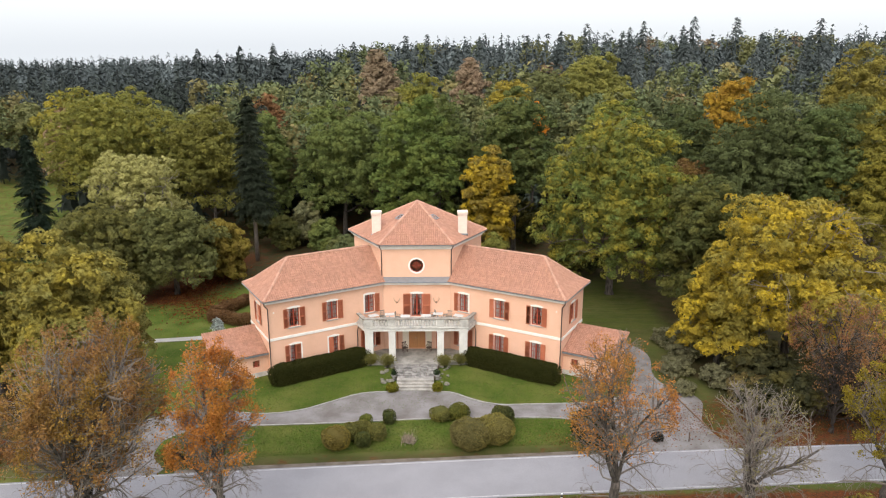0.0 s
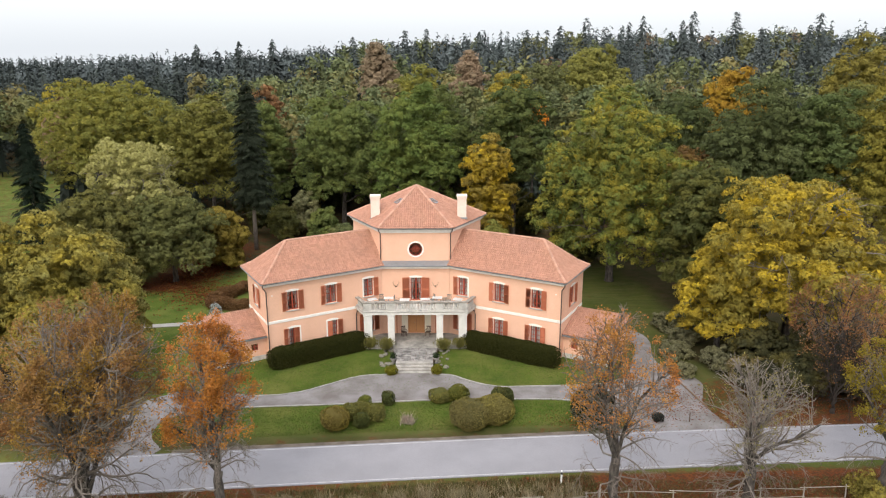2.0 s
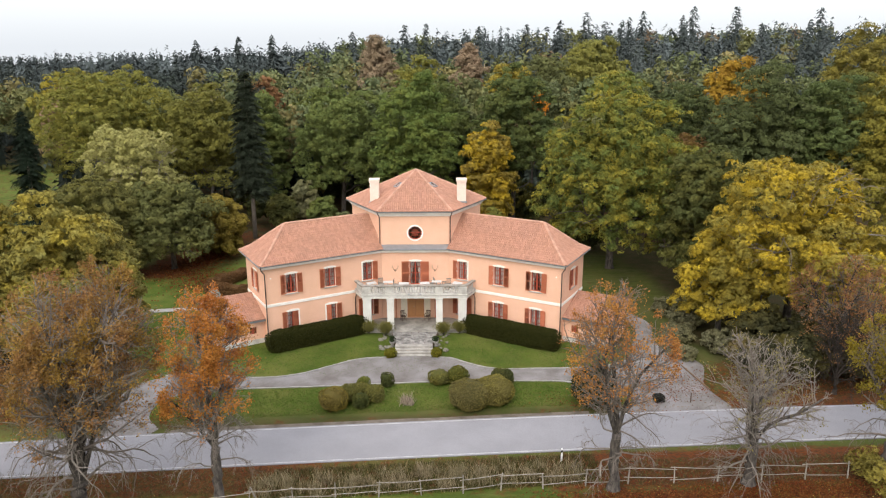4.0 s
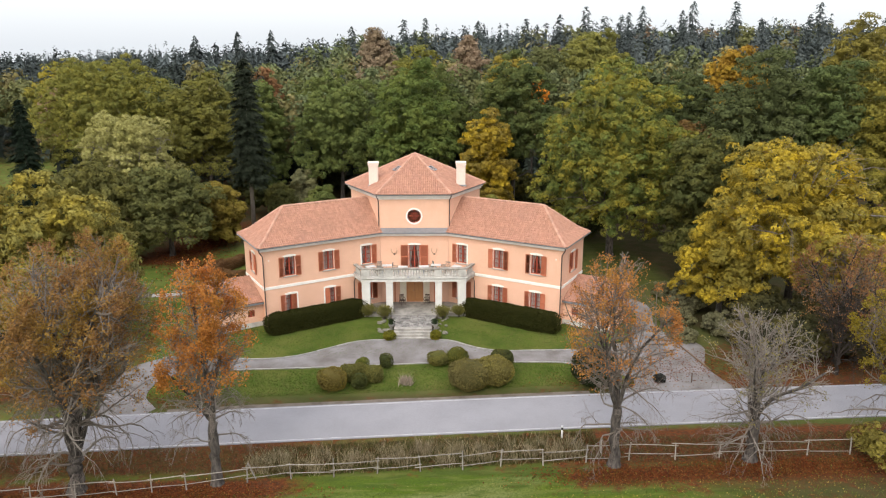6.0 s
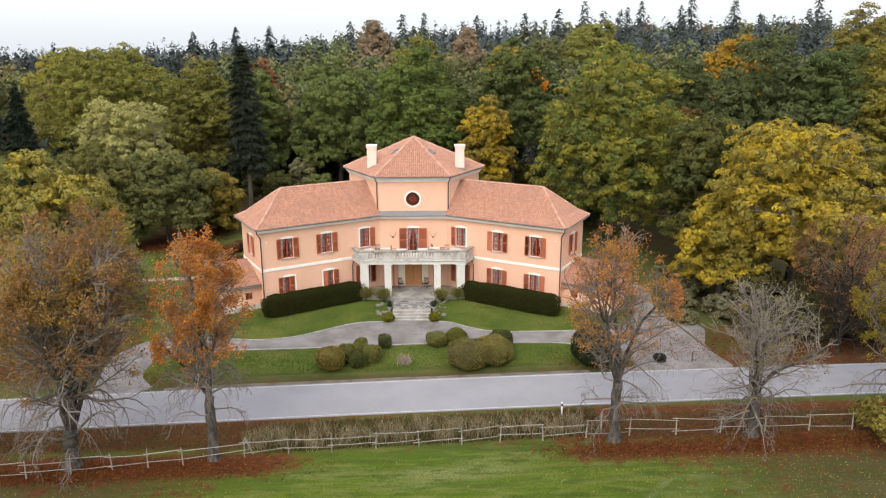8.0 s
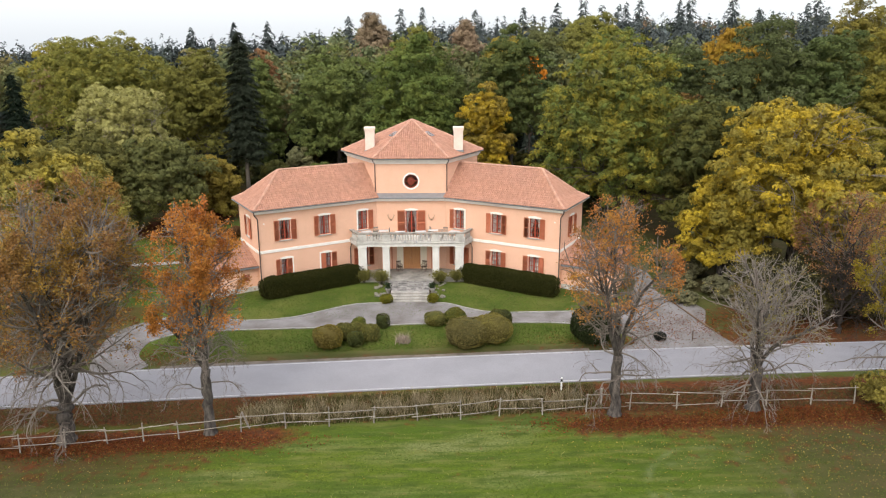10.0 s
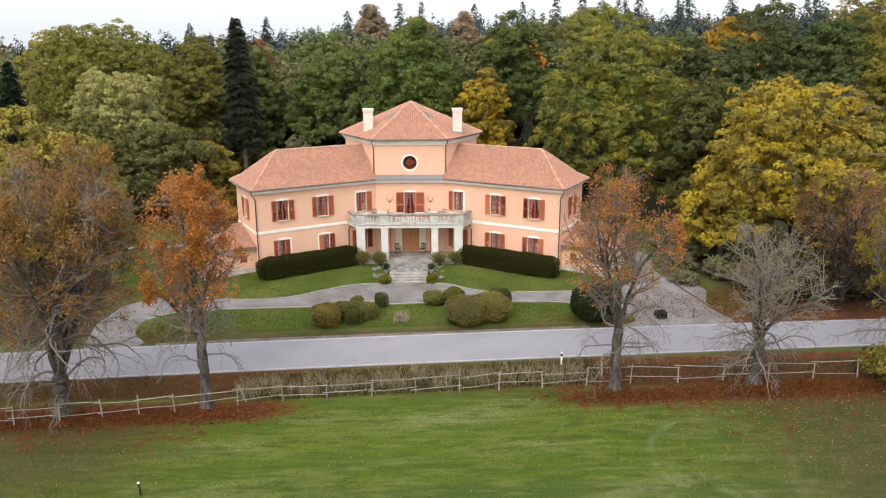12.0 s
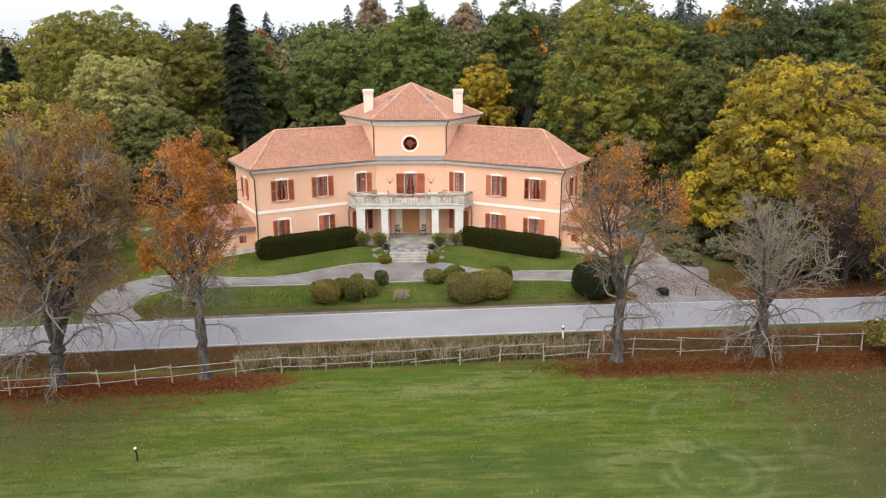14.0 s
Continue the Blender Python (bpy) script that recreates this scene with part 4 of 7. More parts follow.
for sx in (-1, 1):
    x0, x1 = sorted((sx * 0.86, sx * 1.50))
    part("pilaster", Shape().box(x0, 0.40, 0.6, x1, 0.449, 3.62), CREAM, villa, "cream stucco pilaster", bevel=0.01)
    x0, x1 = sorted((sx * 1.95, sx * 2.05))
    part("wall_rib", Shape().box(x0, 0.42, 0.6, x1, 0.449, 3.62), SHUTTER, villa)

# hexagonal tower
HY, HR, HRE, TE, APEX = 6.66, 6.85, 7.42, 11.74, 14.86
hexp = lambda r, k: (r * math.cos(radians(60 * k)), HY + r * math.sin(radians(60 * k)))
for k in range(6):
    a, b = Vector((*hexp(HR, k), 0)), Vector((*hexp(HR, k + 1), 0))
    d = (b - a).normalized()
    ang = math.degrees(math.atan2(d.y, d.x))
    length = (b - a).length
    M = pose(a.x, a.y, 0, 0, 0, ang)
    if k == 4:
        # front face with a round opening
        R_, cz, n = 0.69, 9.48, 32
        sh = Shape()
        cx = length / 2
        ring, box_ = [], []
        for i in range(n):
            t = 2 * math.pi * (i + 0.5) / n
            c, s = math.cos(t), math.sin(t)
            ring.append((cx + R_ * c, cz + R_ * s))
            kx = (length / 2) / abs(c) if abs(c) > 1e-6 else 1e9
            kz_ = ((11.6 - cz) if s > 0 else (cz - 7.9)) / abs(s) if abs(s) > 1e-6 else 1e9
            q = min(kx, kz_)
            box_.append((cx + q * c, cz + q * s))
        for y in (0.0, 0.4):
            vs = [(x, y, z) for x, z in ring] + [(x, y, z) for x, z in box_]
            fs = [(i, n + i, n + (i + 1) % n, (i + 1) % n) for i in range(n)]
            sh.add(vs, fs if y else [tuple(reversed(f)) for f in fs])
        sh.add([(x, 0.0, z) for x, z in ring] + [(x, 0.4, z) for x, z in ring], [(i, (i + 1) % n, n + (i + 1) % n, n + i) for i in range(n)])
        for cxn, czn in ((0.0, 7.9), (length, 7.9), (0.0, 11.6), (length, 11.6)):
            near = sorted(range(n), key=lambda i: (box_[i][0] - cxn) ** 2 + (box_[i][1] - czn) ** 2)[:2]
            i, j = sorted(near)
            if j - i > 1:
                i, j = j, i
            for y in (0.0, 0.4):
                sh.add([(cxn, y, czn), (box_[i][0], y, box_[i][1]), (box_[j][0], y, box_[j][1])], [(0, 1, 2)])
        part("tower_wall", sh, PLASTER, villa, "smooth peach plaster", M)
        rose = new("round_window")
        rose.parent = villa
        rose.matrix_basis = M @ pose(cx, 0, cz)
        m32 = 32

        def annulus(r0, r1, y0, y1):
            s_ = Shape()
            vs = []
            for r, y in ((r0, y0), (r1, y0), (r1, y1), (r0, y1)):
                vs += [(r * math.cos(2 * math.pi * i / m32), y, r * math.sin(2 * math.pi * i / m32)) for i in range(m32)]
            return s_.add(vs, [(q * m32 + i, ((q + 1) % 4) * m32 + i, ((q + 1) % 4) * m32 + (i + 1) % m32, q * m32 + (i + 1) % m32) for q in range(4) for i in range(m32)])

        part("surround", annulus(0.68, 0.84, -0.05, 0.02), WHITE, rose, "white stucco ring")
        fr = annulus(0.62, 0.68, 0.06, 0.18)
        for t in range(4):
            bar = pose(0, 0, 0, 0, 45 * t, 0)
            fr.box(-0.63, 0.11, -0.034 if t % 2 == 0 else -0.016, 0.63, 0.17, 0.034 if t % 2 == 0 else 0.016, bar)
        for i in range(24):
            t0, t1 = 2 * math.pi * i / 24, 2 * math.pi * (i + 1) / 24
            fr.add([(0.27 * math.cos(t0), 0.128, 0.27 * math.sin(t0)), (0.33 * math.cos(t0), 0.128, 0.33 * math.sin(t0)), (0.33 * math.cos(t1), 0.128, 0.33 * math.sin(t1)), (0.27 * math.cos(t1), 0.128, 0.27 * math.sin(t1))], [(3, 2, 1, 0)])
        part("frame", fr, FRAME, rose, "dark red wheel-shaped glazing bars")
        pn = part("pane", Shape().add([(0.63 * math.cos(2 * math.pi * i / 32), y, 0.63 * math.sin(2 * math.pi * i / 32)) for y in (0.15, 0.155) for i in range(32)],
                                      [tuple(range(31, -1, -1)), tuple(range(32, 64))]), glass, rose)
        pn.visible_shadow = False
    else:
        z0 = 7.9 if k == 4 else 0.0
        part("tower_wall", Shape().box(0, 0, z0, length, 0.4, 11.6), PLASTER, villa, m=M)
    part("cornice", Shape().box(-0.16, -0.28, 11.38, length + 0.16, 0.0, 11.68).box(-0.07, -0.14, 11.20, length + 0.07, 0.0, 11.38), WHITE, villa, "white moulded cornice", M, bevel=0.03)
tower_roof = part("tower_roof", Shape(), UNDER, villa, "terracotta pyramid roof with six slopes")
hv = [Vector((*hexp(HRE, k), TE)) for k in range(6)]
top = Vector((0, HY, APEX))
tower_roof.data = Shape().add(hv + [top], [(k, (k + 1) % 6, 6) for k in range(6)] + [(5, 4, 3, 2, 1, 0)]).mesh("tower_roof", UNDER)
tt = Shape()
for k in range(6):
    a, b = hv[k], hv[(k + 1) % 6]
    upv = top - (a + b) / 2
    tiled([(0, 0), ((b - a).length, 0), ((b - a).length / 2, upv.length)], a, b - a, upv, tt)
    ridge_row(tower_roof, a, top)
    dd = (b - a).normalized() * 0.04
    outv = ((a + b) / 2 - Vector((0, HY, TE))).normalized() * 0.05
    gutter(villa, [b + outv + dd + Vector((0, 0, -0.02)), a + outv - dd + Vector((0, 0, -0.02))])
tagged(part("tile_field", tt, TILE, tower_roof, "curved terracotta tiles"), kind="stuff")
part("finial", Shape().lathe([(0.14, -0.1), (0.12, 0.06), (0.05, 0.12), (0.02, 0.18)], 0, HY, APEX, 10), METAL, tower_roof, "small metal finial")
for sx in (-1, 1):
    cx, cy = (4.72 if sx > 0 else -4.15), 3.55
    ch = new("chimney")
    ch.parent = villa
    ch.matrix_basis = pose(cx, cy, 0)
    part("chimney_shaft", Shape().box(-0.46, -0.40, 11.8, 0.46, 0.40, 14.1), CHIMNEY, ch, "pale plastered shaft", bevel=0.02)
    part("cap", Shape().box(-0.50, -0.44, 14.1, 0.50, 0.44, 14.22).box(-0.53, -0.47, 14.22, 0.53, 0.47, 14.48), CHIMNEY, ch, "pale stone cap", bevel=0.02)
    part("lead_apron", Shape().box(-0.56, -0.52, 12.05, 0.56, -0.41, 12.20), METAL, ch)
    # roof light on the flank slope
    k = 3 if sx < 0 else 5
    a, b = hv[k], hv[(k + 1) % 6]
    mid = (a + b) / 2
    upv = (top - mid).normalized()
    al = (b - a).normalized()
    nr = al.cross(upv)
    nr = nr if nr.z > 0 else -nr
    c = mid + upv * 4.2 + al * (1.05 if sx < 0 else -1.0)
    fm = Matrix((al, upv, nr)).transposed().to_4x4()
    fm.translation = c
    rl = new("roof_light")
    rl.parent = villa
    rl.matrix_basis = fm
    part("frame", Shape().box(-0.32, -0.42, 0.0, -0.26, 0.42, 0.16).box(0.26, -0.42, 0.0, 0.32, 0.42, 0.16).box(-0.26, -0.42, 0, 0.26, -0.36, 0.16).box(-0.26, 0.36, 0, 0.26, 0.42, 0.16), METAL, rl, "dark metal roof-light frame")
    part("pane", Shape().box(-0.26, -0.36, 0.10, 0.26, 0.36, 0.115), glass, rl)
    # dark sheet added below the pane in place of an unlit attic
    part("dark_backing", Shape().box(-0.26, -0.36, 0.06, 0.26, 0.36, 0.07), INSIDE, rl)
    x, y = hexp(HR, 4 if sx < 0 else 5)
    o = Vector((sx * 0.09, -0.09, 0))
    part("downpipe", Shape().tube([Vector((x, y, 11.70)) + o * 3.2, Vector((x, y, 11.45)) + o * 2.6, Vector((x, y, 11.15)) + o, Vector((x, y, 8.35)) + o], 0.05, 8), PIPE, villa, "dark brown downpipe")

# balcony on four piers
PLAN = [(-5.1, -2.7), (5.1, -2.7), (5.95, -1.05), (3.42, 0.43), (-3.42, 0.43), (-5.95, -1.05)]
balcony = new("balcony")
balcony.parent = villa
balcony["label"] = "pale stone balcony with turned balusters"
part("slab", Shape().prism(PLAN, 3.74, 4.14), PIERSTONE, balcony, "pale stone slab", bevel=0.02)
grow = lambda g: [(-5.1 - g * 0.6, -2.7 - g), (5.1 + g * 0.6, -2.7 - g), (5.95 + g, -1.05), (5.6, -0.9), (4.8, -2.4), (-4.8, -2.4), (-5.6, -0.9), (-5.95 - g, -1.05)]
part("moulding", Shape().prism(grow(0.10), 4.06, 4.16), STONE, balcony, bevel=0.02)
part("plinth", Shape().prism([(-5.12, -2.72), (5.12, -2.72), (5.95, -1.08), (5.72, -0.97), (4.95, -2.48), (-4.95, -2.48), (-5.72, -0.97), (-5.95, -1.08)], 4.16, 4.32), STONE, balcony, bevel=0.01)
part("rail", Shape().prism([(-5.18, -2.80), (5.18, -2.80), (6.0, -1.1), (5.66, -0.95), (4.90, -2.42), (-4.90, -2.42), (-5.66, -0.95), (-6.0, -1.1)], 4.97, 5.12), RAILSTONE, balcony, "weathered stone handrail", bevel=0.02)
prof = [(0.085, 0), (0.085, 0.05), (0.05, 0.09), (0.095, 0.22), (0.085, 0.30), (0.045, 0.46), (0.04, 0.52), (0.075, 0.57), (0.075, 0.65)]
bal = Shape().lathe(prof, sides=8).mesh("baluster", STONE, True)
for x0, x1, n in ((-4.22, -2.80, 6), (-1.98, 1.98, 15), (2.80, 4.22, 6)):
    for i in range(n):
        part("baluster", bal, None, balcony, m=pose(x0 + (x1 - x0) * (i + 0.5) / n, -2.60, 4.32))
for sx in (-1, 1):
    for i in range(4):
        k = (i + 1.3) / 5.4
        part("baluster", bal, None, balcony, m=pose(sx * (5.05 + 0.78 * k), -2.58 + 1.53 * k, 4.32))
    for x0, x1 in ((4.25, 5.08), (2.02, 2.76)):
        a, b = sorted((sx * x0, sx * x1))
        part("pedestal", Shape().box(a, -2.76, 4.30, b, -2.44, 4.98), STONE, balcony, bevel=0.015)
    for x0, x1 in ((4.26, 5.06), (2.06, 2.72)):
        a, b = sorted((sx * x0, sx * x1))
        pier = part("pier", Shape().box(a, -2.66, 0.6, b, -2.06, 3.60), PIERSTONE, villa, "pale stone pier", bevel=0.02)
        part("pier_cap", Shape().box(a - 0.05, -2.71, 3.60, b + 0.05, -2.01, 3.738), PIERSTONE, pier, bevel=0.02)
for x in (-0.55, 0.55):
    part("drain_spout", Shape().box(x - 0.07, -2.9, 4.2, x + 0.07, -2.7, 4.27), METAL, balcony)
part("porch_floor", Shape().prism([(-5.2, -2.95), (5.2, -2.95), (5.95, -1.05), (3.42, 0.44), (-3.42, 0.44), (-5.95, -1.05)], 0.0, 0.60), PORCH, villa, "worn stone porch floor", bevel=0.02)


# ---------------------------------------------------------------- trees
def leaf_cards(rng, pos, nrm, size, slim=0.62):
    """Diamond-shaped leaves or leaf sprays at the given places."""
    n = len(pos)
    r = rng.normal(size=(n, 3))
    t = np.cross(nrm, r)
    t /= np.linalg.norm(t, axis=1, keepdims=True) + 1e-9
    b = np.cross(nrm, t)
    s = size * rng.uniform(0.6, 1.4, (n, 1))
    fold = nrm * s * 0.10
    v = np.stack([pos - t * s - fold, pos + b * s * slim, pos + t * s - fold, pos - b * s * slim], 1).reshape(-1, 3)
    return v, np.arange(4 * n).reshape(-1, 4)


def pointed(v):
    """Cheaper leaves: each diamond becomes one pointed triangle of about its size."""
    q = v.reshape(-1, 4, 3)
    back = (q[:, 0] - (q[:, 1] + q[:, 3]) / 2) * 0.75
    return np.stack([q[:, 1] + back, q[:, 2], q[:, 3] + back], 1).reshape(-1, 3)


def unit(v):
    return v / (np.linalg.norm(v, axis=1, keepdims=True) + 1e-9)


def crown_points(rng, R, Rz, puff, per, under=-0.55, hollow=0.35, taper=0.0, bough=0.27, loose=1.0):
    """Leaf places and directions: an uneven crown of leafy boughs, each bough a mass of small tufts, with dark clefts between."""
    rl = max(0.8, min(2.7, bough * R))
    area = 4 * math.pi * ((R * R + 2 * R * Rz) / 3)
    n = max(9, int(area / (rl * rl * 2.7 * loose)))
    k = np.arange(n) + 0.5
    z = 1 - 2 * k / n
    phi = k * 2.39996 + rng.uniform(0, 6)
    d = np.stack([np.sqrt(1 - z * z) * np.cos(phi), np.sqrt(1 - z * z) * np.sin(phi), z], 1)
    d = unit(d + rng.normal(size=d.shape) * 0.13)
    d = d[d[:, 2] > under]
    off = rng.uniform(-50, 50, 3)
    f = np.array([0.96 + 0.20 * noise.noise(Vector(w * 1.8 + off)) for w in d]) + rng.uniform(-0.28 * loose, 0.10, len(d))
    lr = rl * rng.uniform(0.62, 1.28, len(d))
    c = d * f[:, None] * np.array([R, R, Rz]) - d * lr[:, None] * np.array([0.8, 0.8, 0.6])
    low = np.clip(-c[:, 2:] / Rz, 0, 0.97)
    c[:, :2] *= (1 - low ** 2) ** -0.28
    if taper:
        c[:, :2] *= (1 - taper * np.clip(c[:, 2:] / Rz, 0, 1) ** 1.5)
    flat = np.array([1, 1, 0.70])
    tc, tw, tr = [], [], []
    for i in range(len(c)):
        m = int(4 * math.pi * lr[i] ** 2 / (puff * puff * 3.6)) + 3
        w = unit(rng.normal(size=(m, 3)))
        w = w[w @ (d[i] * 0.5 + np.array([0, 0, 0.55])) > -0.22]
        p = c[i] + w * lr[i] * flat * rng.uniform(0.60, 1.20, (len(w), 1))
        deep = np.linalg.norm((p[:, None, :] - c[None, :, :]) / flat, axis=2) / lr[None, :]
        deep[:, i] = 2.0
        keep = deep.min(axis=1) > 0.80
        tc.append(p[keep])
        tw.append(unit(w[keep] + 0.35 * d[i]))
        tr.append(puff * rng.uniform(0.55, 1.35, keep.sum()))
    tc, tw, tr = np.concatenate(tc), np.concatenate(tw), np.concatenate(tr)
    m = np.maximum(4, (per * (tr / puff) ** 1.5 * rng.uniform(0.75, 1.25, len(tr))).astype(int))
    idx = np.repeat(np.arange(len(tr)), m)
    w = unit(rng.normal(size=(len(idx), 3)))
    face = tw[idx] * 0.6 + np.array([0, 0, 0.65])
    w = np.where((np.sum(w * face, axis=1) < 0.0)[:, None], -w, w)
    pos = tc[idx] + w * (tr[idx] * rng.uniform(0.80, 1.04, len(idx)))[:, None] * np.array([1, 1, 0.68])
    nrm = unit(w + rng.normal(size=w.shape) * 0.24 + np.array([0, 0, 0.15]))
    ni = int(len(tr) * hollow * 0.5)
    inner = unit(rng.normal(size=(ni, 3))) * rng.uniform(0.2, 0.62, (ni, 1)) * np.array([R, R, Rz])
    cores = np.repeat(c, 5, axis=0) + rng.normal(size=(len(c) * 5, 3)) * np.repeat(lr, 5)[:, None] * 0.33 * flat
    inner = np.concatenate([inner[inner[:, 2] > under * Rz], cores])
    return pos, nrm, inner


def branch_set(rng, sh, p, d, length, r, depth, tips, droop=0.0, spread=0.75, sides=5, kids=3, wander=0.22, shrink=0.66):
    """A limb that forks again and again; tips collects the twig ends."""
    pts, rad = [Vector(p)], [r]
    d = Vector(d).normalized()
    steps = 4 if depth > 1 else 3
    for i in range(steps):
        d = (d + Vector(rng.normal(size=3)) * wander + Vector((0, 0, -droop * (i + 1) / steps))).normalized()
        pts.append(pts[-1] + d * length / steps)
        rad.append(r * (1 - 0.55 * (i + 1) / steps))
        tips.append((tuple(pts[-1]), depth)) if depth <= 2 else None
    sh.tube(pts, rad, max(3, sides), cap=False)
    if depth == 0:
        return
    for k in range(kids + (1 if rng.random() < 0.4 else 0)):
        at = 1.0 if k == 0 else rng.uniform(0.35, 1.0)
        i = min(int(at * steps), steps - 1)
        q = pts[i].lerp(pts[i + 1], at * steps - i)
        side = Vector(rng.normal(size=3))
        nd = (d + side.normalized() * spread * rng.uniform(0.6, 1.2)).normalized()
        branch_set(rng, sh, q, nd, length * shrink * rng.uniform(0.75, 1.2), max(r * 0.5 * (1.1 - 0.4 * at), 0.012), depth - 1, tips, droop * 1.2, spread, sides - 1, kids, wander, shrink)


def broadleaf(label, x, y, top, R, bottom, colour, turn=0.25, seed=1, name="tree", category="tree", puff=None, leaf=0.190, per=40, under=-0.85, taper=0.25, trunk=True, bark=None, bare=0, bough=0.27, loose=1.0):
    """A leafy tree: trunk with limbs, and a crown of many leaf clumps."""
    rng = np.random.default_rng(seed)
    far = y > 55
    g = ground_z(x, y)
    Rz = (top - bottom) / 2
    zc = (top + bottom) / 2 - g
    t = thing(name, label, category, pose(x, y, g, 0, 0, 0))
    puff = puff or (0.50 + 0.020 * R) * (1.3 if far else 1.0)
    pos, nrm, inner = crown_points(rng, R, Rz, puff, per * (0.6 if far else 1.0), under, 0.6, taper, bough, loose)
    v, q = leaf_cards(rng, pos, nrm, leaf * (1.35 if far else 1.0))
    v2, q2 = leaf_cards(rng, inner, unit(rng.normal(size=inner.shape)), puff * 0.95, 0.9)
    v = pointed(np.concatenate([v, v2])) + np.array([0, 0, zc])
    me = array_mesh("crown", v, np.arange(len(v)).reshape(-1, 3), LEAVES)
    c = part("crown", me, None, t)
    c.color = (colour[0] * 1.44, colour[1] * 1.31, colour[2] * 1.36 + 0.004, turn if turn > 0.45 else turn * 0.6)
    if trunk:
        sh = Shape()
        r = 0.10 + 0.035 * R
        h = max(bottom - g, 0.5) + Rz * 0.5
        lean = Vector((rng.uniform(-0.4, 0.4), rng.uniform(-0.4, 0.4), 0))
        pts = [Vector((0, 0, -0.25)), Vector((0, 0, 0.35)), lean * 0.3 + Vector((0, 0, h * 0.45)), lean + Vector((0, 0, h))]
        sh.tube(pts, [r * 1.6, r * 1.15, r, r * 0.6], 9)
        part("trunk", sh, bark or BARK, t, smooth=True)
        limbs = Shape()
        tips = []
        for k in range(6):
            a = k * 1.05 + rng.uniform(0, 0.6)
            p = pts[2].lerp(pts[3], 0.2 + 0.8 * k / 6)
            branch_set(rng, limbs, p, (math.cos(a), math.sin(a), 0.75), R * 0.62, r * 0.42, 2, tips, 0.02, 0.7, 5, 2)
        part("limb", limbs, bark or BARK, t)
    for k in range(bare):
        dead = Shape()
        d = unit(np.array([[rng.normal(), -abs(rng.normal()) * 0.9, rng.uniform(-0.1, 0.9)]]))[0]
        p = d * np.array([R, R, Rz]) * 0.45 + np.array([0, 0, zc])
        branch_set(rng, dead, p, d + np.array([0, 0, 0.25]), R * 0.42, 0.07, 2, [], 0.05, 0.8, 4, 3, 0.3, 0.62)
        part("bare_bough", dead, PALEBARK, t, "bare grey bough among the leaves")
    return t


def conifer_cards(rng, h, R, n, base=0.12, droop=0.45, size=1.0):
    """Needle sprays scattered over a drooping spire: long cards that point outwards and down."""
    k = rng.beta(1.0, 1.2, n)
    ang = rng.uniform(0, 2 * math.pi, n)
    swell = 1 + 0.22 * np.sin(ang * 3 + k * 40) + rng.uniform(-0.2, 0.2, n)
    reach = (R * (1 - k) ** 0.62 + 0.10) * swell
    u = rng.uniform(0.25, 1.0, n) ** 0.6
    out = np.stack([np.cos(ang), np.sin(ang), np.zeros(n)], 1)
    across = np.stack([-np.sin(ang), np.cos(ang), np.zeros(n)], 1)
    pos = out * (reach * u)[:, None] + np.array([0, 0, 1.0]) * (h * (base + (1 - base) * k) - droop * reach * u ** 1.4)[:, None]
    t = unit(out + np.array([0, 0, -0.55]) * rng.uniform(0.3, 1.6, (n, 1)) + rng.normal(size=(n, 3)) * 0.25)
    b = unit(across + rng.normal(size=(n, 3)) * 0.35)
    ln = ((0.32 + 0.26 * reach) * size * rng.uniform(0.7, 1.3, n))[:, None]
    v = np.stack([pos - t * ln * 0.6, pos + b * ln * 0.40, pos + t * ln, pos - b * ln * 0.40], 1).reshape(-1, 3)
    return v, np.arange(4 * n).reshape(-1, 4)


def spruce_boughs(rng, h, R, levels, arms, cards, base=0.12, power=0.62, size=1.0):
    """Needle sprays along separate drooping boughs, in ragged storeys round a spire."""
    n = levels * arms
    k = (np.repeat(np.arange(levels), arms) + rng.uniform(-0.45, 0.45, n)) / levels
    k = np.clip(k, 0, 0.985) ** 0.92
    ang = rng.uniform(0, 2 * math.pi, n)
    reach = (R * (1 - k) ** power + 0.16) * rng.uniform(0.58, 1.14, n)
    idx = np.repeat(np.arange(n), cards)
    u = rng.uniform(0.15, 1.0, len(idx)) ** 0.75
    a = ang[idx] + rng.normal(size=len(idx)) * 0.10
    out = np.stack([np.cos(a), np.sin(a), np.zeros(len(a))], 1)
    across = np.stack([-np.sin(a), np.cos(a), np.zeros(len(a))], 1)
    rc = reach[idx] * u
    z = h * (base + (1 - base) * k[idx]) - 0.42 * rc * u + 0.10 * reach[idx] * u ** 4
    side = rng.normal(size=len(idx)) * 0.16 * (0.5 + reach[idx]) * (1.1 - 0.6 * u)
    pos = out * rc[:, None] + across * side[:, None] + np.array([0, 0, 1.0]) * (z - 0.35 * np.abs(side))[:, None]
    t = unit(out * 0.7 + across * (np.sign(side) * 0.5)[:, None] + np.array([0, 0, -1.0]) * rng.uniform(0.2, 0.9, (len(idx), 1)))
    b = unit(across + rng.normal(size=t.shape) * 0.3 + np.array([0, 0, 0.2]))
    ln = ((0.24 + 0.10 * reach[idx]) * size * rng.uniform(0.7, 1.3, len(idx)))[:, None]
    v = np.stack([pos - t * ln * 0.6, pos + b * ln * 0.42, pos + t * ln, pos - b * ln * 0.42], 1).reshape(-1, 3)
    return v, np.arange(4 * len(idx)).reshape(-1, 4)


